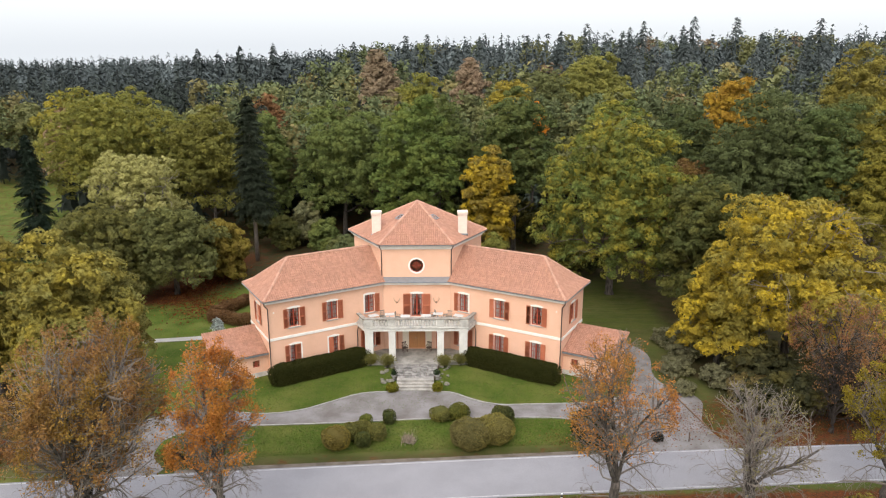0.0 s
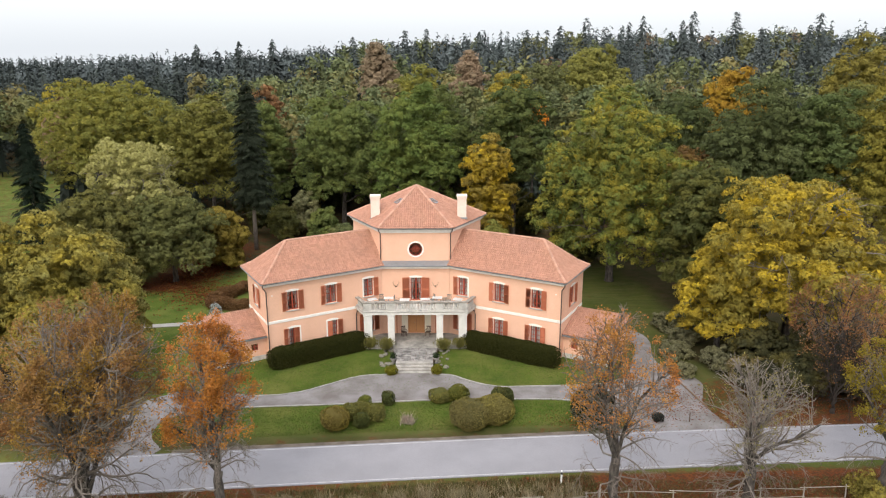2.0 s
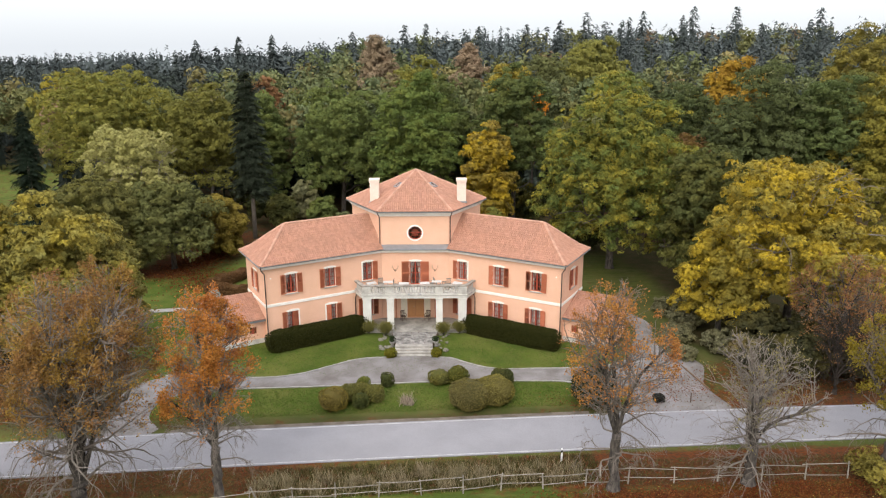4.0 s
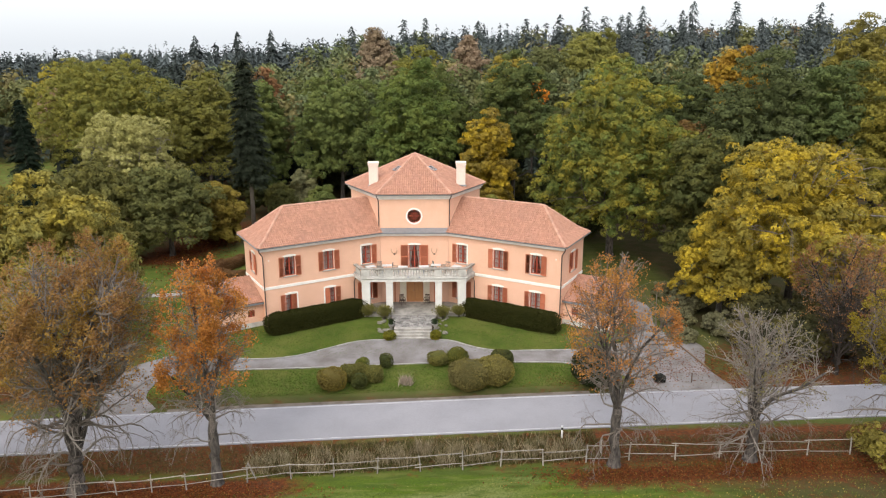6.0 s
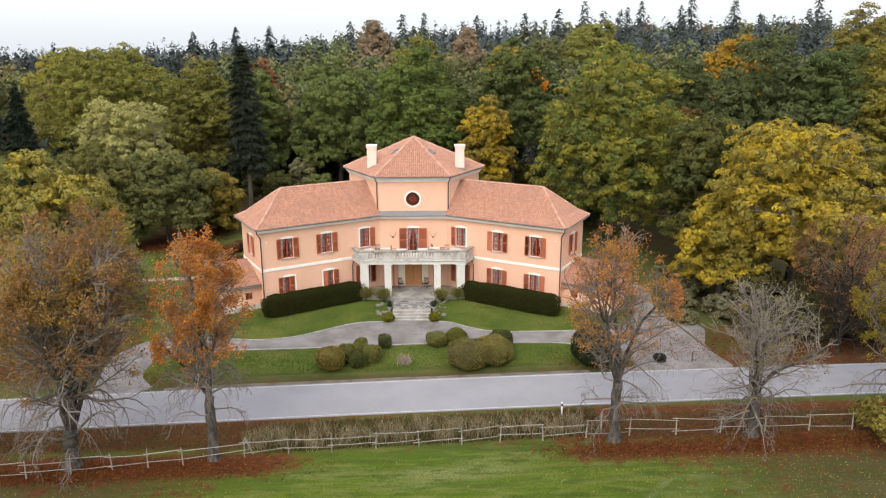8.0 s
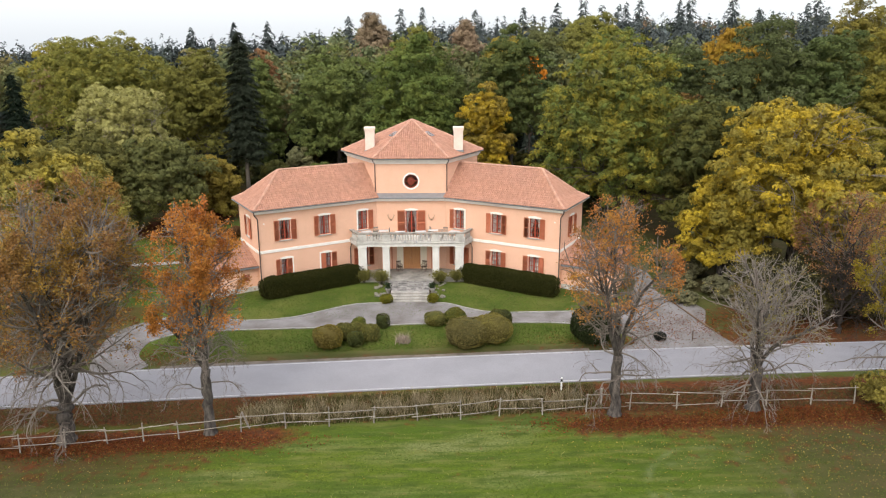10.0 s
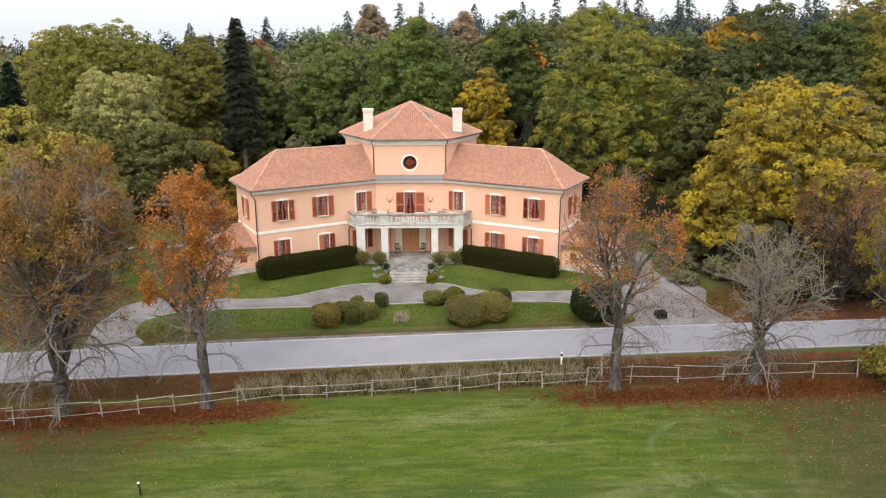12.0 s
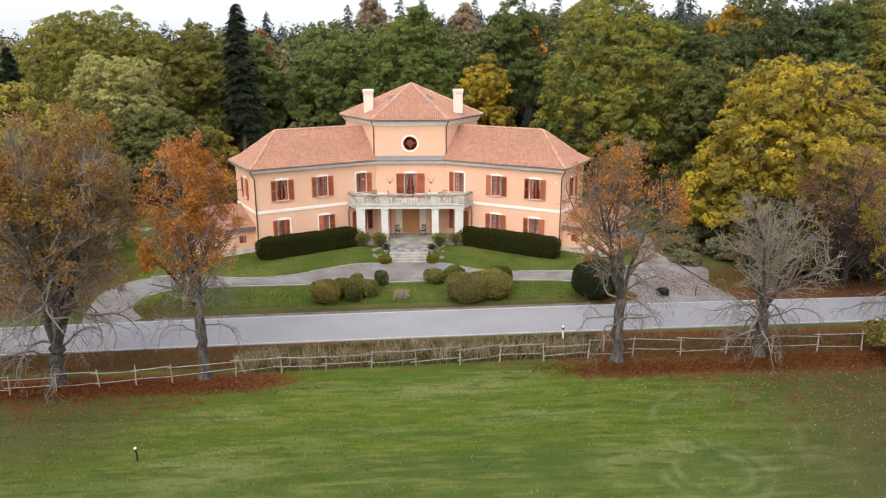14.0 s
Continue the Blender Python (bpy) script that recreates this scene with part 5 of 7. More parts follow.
def spruce(label, x, y, top, R, colour, seed, clear=0.16, levels=34, name="spruce", power=0.62):
    rng = np.random.default_rng(seed)
    g = ground_z(x, y)
    h = top - g
    t = thing(name, label, "tree", pose(x, y, g))
    v, q = spruce_boughs(rng, h, R, levels, 13, 26, clear, power)
    me = array_mesh("crown", v, q, NEEDLES)
    part("crown", me, None, t).color = (*colour, 0.0)
    part("trunk", Shape().tube([(0, 0, -0.2), (0, 0, h * 0.3), (0, 0, h * 0.97)], [0.34, 0.26, 0.03], 8), PALEBARK, t, smooth=True)
    part("dead_twig", dead_twigs(rng, h, R, clear), PALEBARK, t, "bare grey lower twigs")
    return t


def dead_twigs(rng, h, R, clear):
    sh = Shape()
    for k in range(22):
        a, z = rng.uniform(0, 6.28), h * rng.uniform(clear * 0.6, clear * 2.2)
        ln = R * rng.uniform(0.35, 0.8)
        sh.tube([(0, 0, z), (math.cos(a) * ln * 0.5, math.sin(a) * ln * 0.5, z - 0.1), (math.cos(a) * ln, math.sin(a) * ln, z - 0.5)], [0.035, 0.022, 0.008], 3, cap=False)
    return sh


GREEN, OLIVE, PALE = (0.070, 0.098, 0.026), (0.106, 0.118, 0.025), (0.188, 0.194, 0.062)
RUST, SPRUCE = (0.15, 0.085, 0.035), (0.016, 0.024, 0.015)

broadleaf("broad olive-green oak turning yellow, behind the lawn", -48.6, 48, 24.2, 11.5, 7.0, OLIVE, 0.35, 11)
broadleaf("pale yellow-green willow with feathery foliage", -37.0, 25, 18.9, 6.4, 5.0, PALE, 0.1, 12, bare=11, loose=1.3)
broadleaf("dense dark green tree beside the lawn", -31.0, 19, 11.5, 6.0, 1.2, (0.072, 0.084, 0.026), 0.15, 13)
broadleaf("dense mixed green tree beside the lawn", -38.5, 15, 13.2, 5.5, -0.4, (0.068, 0.074, 0.020), 0.2, 14)
broadleaf("tall olive-green tree at the wood edge", -33.4, 45, 21.6, 7.0, 4.0, (0.085, 0.092, 0.020), 0.2, 15)
broadleaf("tall green tree at the wood edge", -26.8, 52, 20.5, 4.6, 2.0, GREEN, 0.15, 16)
spruce("tall dark spruce with a bare lower trunk", -24.3, 34, 24.4, 3.2, (0.026, 0.032, 0.020), 17, 0.30, 46, power=0.50)
spruce("dark spruce in the shade of the wood", -19.6, 55, 15.5, 2.8, SPRUCE, 50, 0.05)
broadleaf("large green oak behind the villa", -13.2, 49, 21.8, 7.6, 2.5, GREEN, 0.15, 18)
broadleaf("tall green oak behind the villa", -1.0, 38, 24.0, 6.4, 3.0, (0.062, 0.096, 0.022), 0.2, 19, taper=0.35)
broadleaf("golden yellow maple behind the villa", 9.4, 30.5, 17.6, 3.7, 1.0, (0.125, 0.105, 0.020), 1.0, 20)
broadleaf("deep green tree behind the villa", 13.6, 37, 24.8, 6.0, 7.0, (0.048, 0.070, 0.020), 0.15, 21)
broadleaf("huge green oak with yellowing flanks beside the villa", 24.0, 18.5, 24.8, 9.6, 0.8, (0.066, 0.094, 0.021), 0.46, 22, taper=0.40)
broadleaf("dark green oak at the wood edge", 43.0, 23, 24.8, 7.6, 5.0, (0.050, 0.066, 0.022), 0.05, 23)
broadleaf("dark green oak at the wood edge", 50.5, 21, 23.8, 6.0, 5.0, (0.050, 0.074, 0.022), 0.1, 24)
broadleaf("olive-green tree with yellow sprays", 56.5, 18, 23.4, 5.6, 4.0, (0.105, 0.105, 0.018), 0.4, 25)
broadleaf("small olive-green tree at the lawn's edge", 31.5, 8.5, 17.2, 4.8, 1.4, (0.046, 0.058, 0.016), 0.2, 26)
broadleaf("great yellow maple in full autumn colour", 36.2, -3.5, 18.5, 8.6, 0.8, (0.140, 0.128, 0.022), 1.0, 27, taper=0.3, bare=12, bough=0.23, loose=1.45)
broadleaf("yellow-green low maple bough beside the track", 29.8, -3.0, 10.8, 4.3, 1.0, (0.12, 0.11, 0.018), 0.8, 28, loose=1.3)
broadleaf("yellow-green lime tree beside the lawn", -30.8, -8.6, 15.0, 5.6, -0.4, (0.125, 0.125, 0.030), 0.46, 29)
broadleaf("olive-green tree beside the lawn", -29.4, -4.0, 11.4, 4.0, -0.3, (0.11, 0.11, 0.028), 0.3, 30)
broadleaf("yellow-green young tree beside the lawn", -38.0, -8.0, 15.4, 4.6, -0.4, (0.115, 0.112, 0.026), 0.46, 31)
spruce("dark ragged spruce on the meadow", -57.5, 37, 18.8, 3.4, SPRUCE, 32, 0.06)
broadleaf("rust-coloured tree in the wood", -31.6, 78, 21.9, 4.2, 8, RUST, 0.0, 33)
broadleaf("tall pale bronze larch above the wood", -11.8, 112, 30.0, 5.0, 9, (0.165, 0.135, 0.080), 0.0, 34, taper=0.5, under=-0.9, bough=0.2)
broadleaf("tall straw-coloured larch above the wood", 9.8, 106, 28.4, 4.4, 9, (0.180, 0.142, 0.085), 0.0, 35, taper=0.55, under=-0.9, bough=0.2)
broadleaf("bright orange young tree in the wood", 19.1, 58, 21.4, 2.0, 15, (0.36, 0.15, 0.012), 0.0, 36)
broadleaf("green oak in the wood", -1.0, 76, 25.4, 6.0, 8, OLIVE, 0.35, 37)
broadleaf("pale green oak high in the wood", 37.6, 100, 29.2, 10.4, 10, (0.11, 0.12, 0.028), 0.2, 38, leaf=0.27)
broadleaf("golden crowned tree in the wood", 53.4, 58, 25.6, 5.4, 12, (0.20, 0.13, 0.016), 0.3, 39)
broadleaf("olive tree high in the wood", 80.0, 68, 30.1, 7.0, 10, (0.11, 0.105, 0.022), 0.3, 40)
broadleaf("yellow-green tree in the wood", 16.9, 82, 24.8, 5.0, 10, (0.16, 0.14, 0.022), 0.3, 41)
broadleaf("grey-green tree in the wood", 26.0, 90, 26.6, 6.4, 9, (0.075, 0.09, 0.032), 0.1, 42)
broadleaf("green tree in the wood", 39.9, 42, 22.1, 5.2, 6, (0.040, 0.056, 0.018), 0.1, 43)
broadleaf("brown-leaved tree in the wood", 36.0, 27, 16.5, 4.2, 3, (0.085, 0.055, 0.018), 0.2, 44)
broadleaf("green tree in the wood", 2.5, 56, 22.0, 6.5, 5, (0.05, 0.07, 0.018), 0.1, 45)
broadleaf("green tree in the wood", -21.0, 68, 21.0, 6.5, 5, (0.062, 0.082, 0.02), 0.2, 46)
broadleaf("green tree in the wood", 30.5, 36, 20.0, 5.5, 4, (0.04, 0.058, 0.016), 0.1, 47)
broadleaf("green tree in the wood", 62.0, 38, 24.0, 7.0, 6, (0.06, 0.072, 0.018), 0.2, 48)
broadleaf("yellow-leaved tree at the wood edge", -62.0, 62, 23.0, 7.0, 7, OLIVE, 0.5, 49)
for k, (x, y, top, R, c) in enumerate(((-18.5, 43, 7.4, 2.6, (0.12, 0.13, 0.06)), (-15.0, 38, 5.6, 2.6, GREEN), (-26.5, 24, 8.8, 3.4, (0.12, 0.10, 0.018)), (-28.0, 27.5, 6.4, 2.8, (0.10, 0.085, 0.020)), (-21.5, 40, 6.0, 2.4, (0.06, 0.07, 0.02)),
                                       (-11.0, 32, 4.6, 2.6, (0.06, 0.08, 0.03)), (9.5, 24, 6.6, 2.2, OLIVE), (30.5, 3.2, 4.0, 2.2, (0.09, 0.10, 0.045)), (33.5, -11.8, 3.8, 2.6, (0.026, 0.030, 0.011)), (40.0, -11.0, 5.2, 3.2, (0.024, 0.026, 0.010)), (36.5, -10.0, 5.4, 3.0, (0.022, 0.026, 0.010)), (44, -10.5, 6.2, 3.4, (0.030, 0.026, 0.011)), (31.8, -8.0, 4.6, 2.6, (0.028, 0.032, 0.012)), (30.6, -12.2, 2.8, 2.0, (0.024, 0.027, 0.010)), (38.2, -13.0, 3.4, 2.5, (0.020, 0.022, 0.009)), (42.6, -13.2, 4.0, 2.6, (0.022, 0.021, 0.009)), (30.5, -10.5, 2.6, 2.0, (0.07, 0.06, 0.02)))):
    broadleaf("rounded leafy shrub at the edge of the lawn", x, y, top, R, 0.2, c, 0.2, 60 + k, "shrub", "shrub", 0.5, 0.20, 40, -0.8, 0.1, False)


def grow(rng, shapes, p, d, length, r, level, kids, env, ends, pull=(0.10, -0.10), wander=0.20, shrink=0.5, floor=0.2):
    """A crooked branch that forks down through the levels; pull bends it upwards or down along its length. Collects the twig ends."""
    last = level == len(shapes) - 1
    steps = max(2, min(7, int(length / 0.35))) if not last else 3
    pts, rad, ways = [Vector(p)], [r], []
    d = Vector(d).normalized()
    for i in range(steps):
        k = (i + 1) / steps
        d = (d + Vector(rng.normal(size=3)) * wander + Vector((0, 0, pull[0] + (pull[1] - pull[0]) * k))).normalized()
        q = pts[-1] + d * length / steps
        if i and (q.z < floor or env(q) > 1.0):
            break
        pts.append(q)
        ways.append(d.copy())
        rad.append(max(r * (1 - 0.68 * k), 0.007))
    shapes[level].tube(pts, rad, max(3, 6 - level), cap=False)
    if last:
        ends.append((tuple(pts[-1]), tuple(pts[-2])))
        return
    n = kids[level]
    for j in range(n):
        at = 1.0 if j == 0 else (0.22 + 0.78 * (j - rng.uniform(0, 0.8)) / n)
        f = max(0.0, min(at, 0.999)) * (len(pts) - 1)
        i = int(f)
        w = ways[min(i, len(ways) - 1)]
        side = Vector(rng.normal(size=3))
        side = (side - w * side.dot(w)).normalized()
        a = 0.35 if j == 0 else rng.uniform(0.6, 1.15)
        grow(rng, shapes, pts[i].lerp(pts[i + 1], f - i), w * math.cos(a) + side * math.sin(a), length * shrink * (1.2 - 0.45 * at) * rng.uniform(0.7, 1.25), max(r * 0.40 * (1.15 - 0.4 * at), 0.008), level + 1, kids, env, ends, pull, wander, shrink, floor)


def leafed(rng, ends, count, each, weight, size):
    """Clusters of hanging leaves at some of the twig ends."""
    e, b = np.array([k[0] for k in ends]), np.array([k[1] for k in ends])
    w = np.array([weight(Vector(p)) for p in e])
    pick = np.repeat(rng.choice(len(e), max(1, count // each), p=w / w.sum()), each)
    u = rng.uniform(-0.2, 1.15, (len(pick), 1))
    pos = b[pick] * (1 - u) + e[pick] * u + rng.normal(size=(len(pick), 3)) * 0.13 + np.array([0, 0, -0.06])
    return leaf_cards(rng, pos, unit(rng.normal(size=pos.shape) + np.array([0, -0.2, 0.7])), size, 0.5)


def lane_tree(label, x, y, top, R, bottom, colour, turn, seed, leaves, lean=(0, 0), fork=3.0, leaders=4, low=9, girth=0.36, twig=None, bark=None, edge=0.0, kids=(15, 5, 4), low_z=(0.6, 1.5), leaf=0.085, high=1.0):
    """An old roadside chestnut: forked trunk, leaders with crooked boughs and twigs, drooping bare boughs below, withered leaves above."""
    rng = np.random.default_rng(seed)
    g = ground_z(x, y)
    h = top - g
    t = thing("chestnut_tree", label, "tree", pose(x, y, g), "roadside chestnut trees")
    l = Vector((*lean, 0))
    foot = l * 0.25
    trunk = Shape()
    tp_ = [foot * (k / 9) ** 1.3 + Vector((rng.normal() * 0.05, rng.normal() * 0.05, fork * k / 9)) for k in range(10)]
    trunk.tube([Vector((0, 0, -0.3)), Vector((0, 0, 0.03)), Vector((0, 0, 0.25))] + tp_[2:], [girth * 1.75, girth * 1.5, girth * 1.22] + [girth * rng.uniform(0.90, 1.12) for k in range(8)], 11)
    part("trunk", trunk, bark or BARK, t, "furrowed grey-brown trunk", smooth=True)
    zb = max(bottom - g, 0.5)
    zc, rz = (h + zb) / 2, (h - zb) / 2

    def env(p):
        v = Vector(((p.x - l.x) / R, (p.y - l.y) / R, (p.z - zc) / rz))
        return v.length * (1.0 + 0.16 * noise.noise(v.normalized() * 2.2 + Vector((seed, 0, 0))))

    shapes = [Shape() for _ in range(4)]
    ends = []
    for k in range(leaders):
        a = k * 2 * math.pi / max(1, leaders - 1) + rng.uniform(-0.3, 0.3) + seed
        o = R * (0.45 if k else 0.08)
        aim = l + Vector((math.cos(a) * o, math.sin(a) * o, h * (0.95 if k == 0 else rng.uniform(0.78, 0.88))))
        p = tp_[9] - Vector((0, 0, 0.25 * k * fork / 9))
        way = aim - p
        grow(rng, shapes, p, way.normalized() + Vector((math.cos(a), math.sin(a), 0)) * (0.12 if k else 0.0), way.length, girth * (0.44 if k else 0.60), 0, kids, env, ends, (0.10, 0.02), 0.15, 0.42)
    part("limb", shapes[0], bark or BARK, t, "crooked ascending limbs", smooth=True)
    part("bough", shapes[1], TWIG if y < -25 else DARKTWIG, t, "crooked boughs")
    fine = Shape()
    for s_ in shapes[2:]:
        fine.add(s_.v, s_.f)
    part("twig", fine, twig or TWIG, t, "fine crooked twigs")
    ground_free = lambda p: 0.0
    for k in range(low):
        hang = [Shape() for _ in range(4)]
        a = k * 2.4 + rng.uniform(0, 0.9)
        z = fork * rng.uniform(*low_z)
        axis = foot * min(1, z / fork) + (l - foot) * max(0, (z - fork) / (h - fork))
        grow(rng, hang, axis + Vector((0, 0, z)), (math.cos(a), math.sin(a), 0.35), R * rng.uniform(0.60, 1.05), girth * rng.uniform(0.15, 0.25), 0, (5, 4, 3), ground_free, [], (0.10, -0.42), 0.26, 0.50, 0.05)
        one = Shape()
        for s_ in hang:
            one.add(s_.v, s_.f)
        part("bare_bough", one, (PALEBARK if k % 3 == 0 else TWIG) if y < -25 else DARKTWIG, t, "bare drooping grey bough")
    off = Vector((seed, 0, 0))

    def weight(p):
        up = max(0.0, min(1.0, (p.z - zb) / (0.5 * (h - zb))))
        return (0.03 + up ** high) * max(0.04, 0.5 + 1.3 * noise.noise(p * 0.55 + off)) * (0.25 + env(p) if edge else 1.0)

    v, q = leafed(rng, ends, leaves, 7, weight, leaf)
    part("crown", array_mesh("crown", v, q, SMALLLEAVES), None, t, "thin withered autumn leaves").color = (*colour, turn)
    return t


lane_tree("old roadside chestnut with rusty olive leaves, beside the fence", -20.3, -30.2, 15.4, 4.8, 2.6, (0.26, 0.138, 0.054), 0.38, 101, 46000, (0.9, 0.3), 2.4, 6, 30, 0.44, PALEBARK, low_z=(0.4, 3.2), kids=(21, 7, 5), leaf=0.074)
lane_tree("old roadside chestnut with thin brown leaves beside the fence", -28.8, -31.0, 14.5, 4.4, 2.8, (0.22, 0.125, 0.050), 0.35, 110, 26000, (0.4, 0.2), 2.6, 5, 10, 0.40)
lane_tree("roadside chestnut with orange leaves, beside the fence", -11.67, -29.75, 13.8, 3.0, 3.6, (0.40, 0.155, 0.040), 0.15, 102, 20000, (0.0, 0.2), 4.2, 5, 16, 0.30, PALEBARK, edge=1.0, low_z=(0.7, 1.9), kids=(18, 6, 5), leaf=0.078, high=1.7)
lane_tree("roadside chestnut with brown-orange leaves, beside the fence", 13.53, -28.85, 13.8, 3.5, 4.6, (0.36, 0.150, 0.046), 0.2, 103, 10000, (-0.1, 0.1), 4.0, 5, 14, 0.32, edge=1.0, low_z=(0.5, 1.7), kids=(17, 6, 4), leaf=0.066, high=1.3)
lane_tree("nearly bare roadside chestnut beside the fence", 22.38, -28.65, 10.2, 3.9, 2.4, (0.17, 0.15, 0.06), 0.3, 104, 1500, (-0.1, 0.1), 2.8, 6, 15, 0.33, PALEBARK, low_z=(0.5, 1.5), kids=(15, 6, 5), leaf=0.07)
lane_tree("thin brown-leaved tree at the road's edge", 36.0, -13.5, 11.0, 4.2, 1.5, (0.25, 0.125, 0.055), 0.1, 105, 6500, (0.1, 0), 2.0, 6, 6, 0.22, TWIG, DARKTWIG, edge=1.0, leaf=0.09)
lane_tree("thin bare tree at the road's edge", 34.6, -16.0, 7.0, 2.6, 1.0, (0.16, 0.085, 0.038), 0.1, 106, 1200, (0.1, 0), 1.4, 5, 4, 0.15, DARKTWIG, DARKTWIG)
lane_tree("roadside chestnut with yellow leaves at the end of the row", 31.2, -28.4, 13.0, 4.2, 2.4, (0.17, 0.14, 0.024), 0.4, 109, 26000, (1.8, 0.2), 3.0, 5, 8, 0.36, low_z=(0.9, 1.6))
broadleaf("yellow-leaved sapling at the edge of the field", 30.2, -28.2, 2.3, 0.75, -0.1, (0.105, 0.098, 0.020), 0.35, 107, "shrub", "shrub", 0.35, 0.12, 26, -0.8, 0.1, False)
broadleaf("yellow-leaved young tree at the edge of the field", 29.7, -31.5, 3.4, 0.9, 0.0, (0.120, 0.112, 0.022), 0.35, 108, "shrub", "shrub", 0.40, 0.13, 26, -0.8, 0.1, False)


# the woods behind: too many to count, one sheet of conifers and one of broadleaved crowns
def far_woods():
    rng = np.random.default_rng(7)
    con_v, con_t, bro_v, bro_t = [], [], [], []

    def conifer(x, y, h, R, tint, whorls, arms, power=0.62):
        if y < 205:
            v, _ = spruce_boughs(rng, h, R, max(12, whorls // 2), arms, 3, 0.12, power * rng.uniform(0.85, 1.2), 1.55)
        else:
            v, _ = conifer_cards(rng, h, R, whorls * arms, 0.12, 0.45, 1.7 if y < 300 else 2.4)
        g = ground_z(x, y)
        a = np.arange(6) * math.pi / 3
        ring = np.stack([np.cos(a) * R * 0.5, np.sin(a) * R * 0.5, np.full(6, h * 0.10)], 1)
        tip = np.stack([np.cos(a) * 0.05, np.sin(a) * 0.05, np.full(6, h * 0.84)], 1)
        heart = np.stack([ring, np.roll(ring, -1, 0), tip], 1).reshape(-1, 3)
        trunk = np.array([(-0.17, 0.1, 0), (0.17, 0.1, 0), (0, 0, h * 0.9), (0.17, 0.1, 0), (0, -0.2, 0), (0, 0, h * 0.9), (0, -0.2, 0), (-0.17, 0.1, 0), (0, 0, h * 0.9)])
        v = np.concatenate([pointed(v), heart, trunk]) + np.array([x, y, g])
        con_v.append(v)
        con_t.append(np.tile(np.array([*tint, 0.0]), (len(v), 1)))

    def leafy(x, y, h, R, tint, turn, per):
        pos, nrm, inner = crown_points(rng, R, h * (0.40 if h > 8 else 0.55), R * (0.22 if y < 100 else 0.36 if y < 140 else 0.52), per, -0.5, 0.1, 0.3, 0.40)
        v, _ = leaf_cards(rng, pos, nrm, 0.30 if y < 100 else 0.48 if y < 140 else 0.72, 0.8)
        v2, _ = leaf_cards(rng, inner, unit(rng.normal(size=inner.shape)), 0.75, 0.9)
        g = ground_z(x, y)
        v = pointed(np.concatenate([v, v2])) + np.array([x, y, g + h * (0.60 if h > 8 else 0.45)])
        bro_v.append(v)
        bro_t.append(np.tile(np.array([*tint, turn]), (len(v), 1)))

    y = 58.0
    while y < 1000:
        step = 5.4 + 0.017 * (min(y, 400) - 58) + 0.035 * max(0, y - 400)
        half = 0.64 * (y + 71) + 14
        x = -half + rng.uniform(0, step)
        while x < half + 6:
            px, py = x + rng.uniform(-0.4, 0.4) * step, y + rng.uniform(-0.4, 0.4) * step
            x += step
            if px < -66 and py < 92:
                continue
            if py > 420 and px > 20:
                continue
            if px < -150 and rng.random() < 0.25:
                continue
            patch = noise.noise(Vector((px * 0.016, py * 0.016, 3.1)))
            share = interp(py, (58, 100, 135, 240), (0.84, 0.52, 0.24, 0.10)) + 0.40 * patch - (0.35 if px < -45 and py > 85 else 0.0) + (0.22 if -70 < px < -10 and 130 < py < 260 else 0.0)
            if rng.random() < share:
                warm = rng.random()
                tint = (0.115, 0.138, 0.066) if warm < 0.55 else (0.145, 0.152, 0.066) if warm < 0.84 else (0.19, 0.165, 0.070) if warm < 0.94 else (0.19, 0.130, 0.080)
                leafy(px, py, rng.uniform(16, 22), rng.uniform(3.6, 5.4), np.array(tint) * rng.uniform(0.7, 1.1), rng.uniform(0, 0.15), 9 if py < 100 else 7 if py < 130 else 4)
            else:
                b = rng.uniform(0.55, 1.45)
                # tint steps paler and bluer with distance: haze put into the needle colour
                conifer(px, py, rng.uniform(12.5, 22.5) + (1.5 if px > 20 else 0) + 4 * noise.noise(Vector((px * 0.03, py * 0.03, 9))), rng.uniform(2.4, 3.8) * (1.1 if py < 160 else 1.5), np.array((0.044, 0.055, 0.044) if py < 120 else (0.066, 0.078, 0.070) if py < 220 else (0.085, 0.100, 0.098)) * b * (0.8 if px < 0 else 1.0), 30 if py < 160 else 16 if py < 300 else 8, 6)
        y += step
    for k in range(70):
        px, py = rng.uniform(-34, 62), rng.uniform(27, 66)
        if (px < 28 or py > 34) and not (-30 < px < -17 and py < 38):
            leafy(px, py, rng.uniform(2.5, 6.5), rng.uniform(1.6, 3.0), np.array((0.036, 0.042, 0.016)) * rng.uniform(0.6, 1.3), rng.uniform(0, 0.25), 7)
    for x, yy, top, R in ((132.8, 190, 40.3, 3.6), (104.2, 190, 40.7, 3.2), (93, 200, 41.2, 3.8), (88, 196, 38.0, 3.4), (75.2, 200, 39.8, 3.4), (70, 198, 37.5, 3.0), (49.4, 170, 38.0, 3.0),
                          (57, 178, 35.5, 3), (64, 184, 36.0, 3), (41, 168, 35.5, 2.8), (-0.9, 180, 35.0, 3.0), (-8.0, 180, 34.6, 3.0), (31, 172, 34.5, 3), (16, 176, 34.0, 3), (118, 200, 35, 3.2), (125, 180, 36, 3),
                          (-70, 210, 31, 3), (-62, 230, 32, 3), (-95, 240, 30, 3), (-26, 190, 32.5, 3)):
        # skyline spires carry the same grey-blue haze in their tint
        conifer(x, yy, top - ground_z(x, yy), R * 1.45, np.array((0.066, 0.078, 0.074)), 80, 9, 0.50)
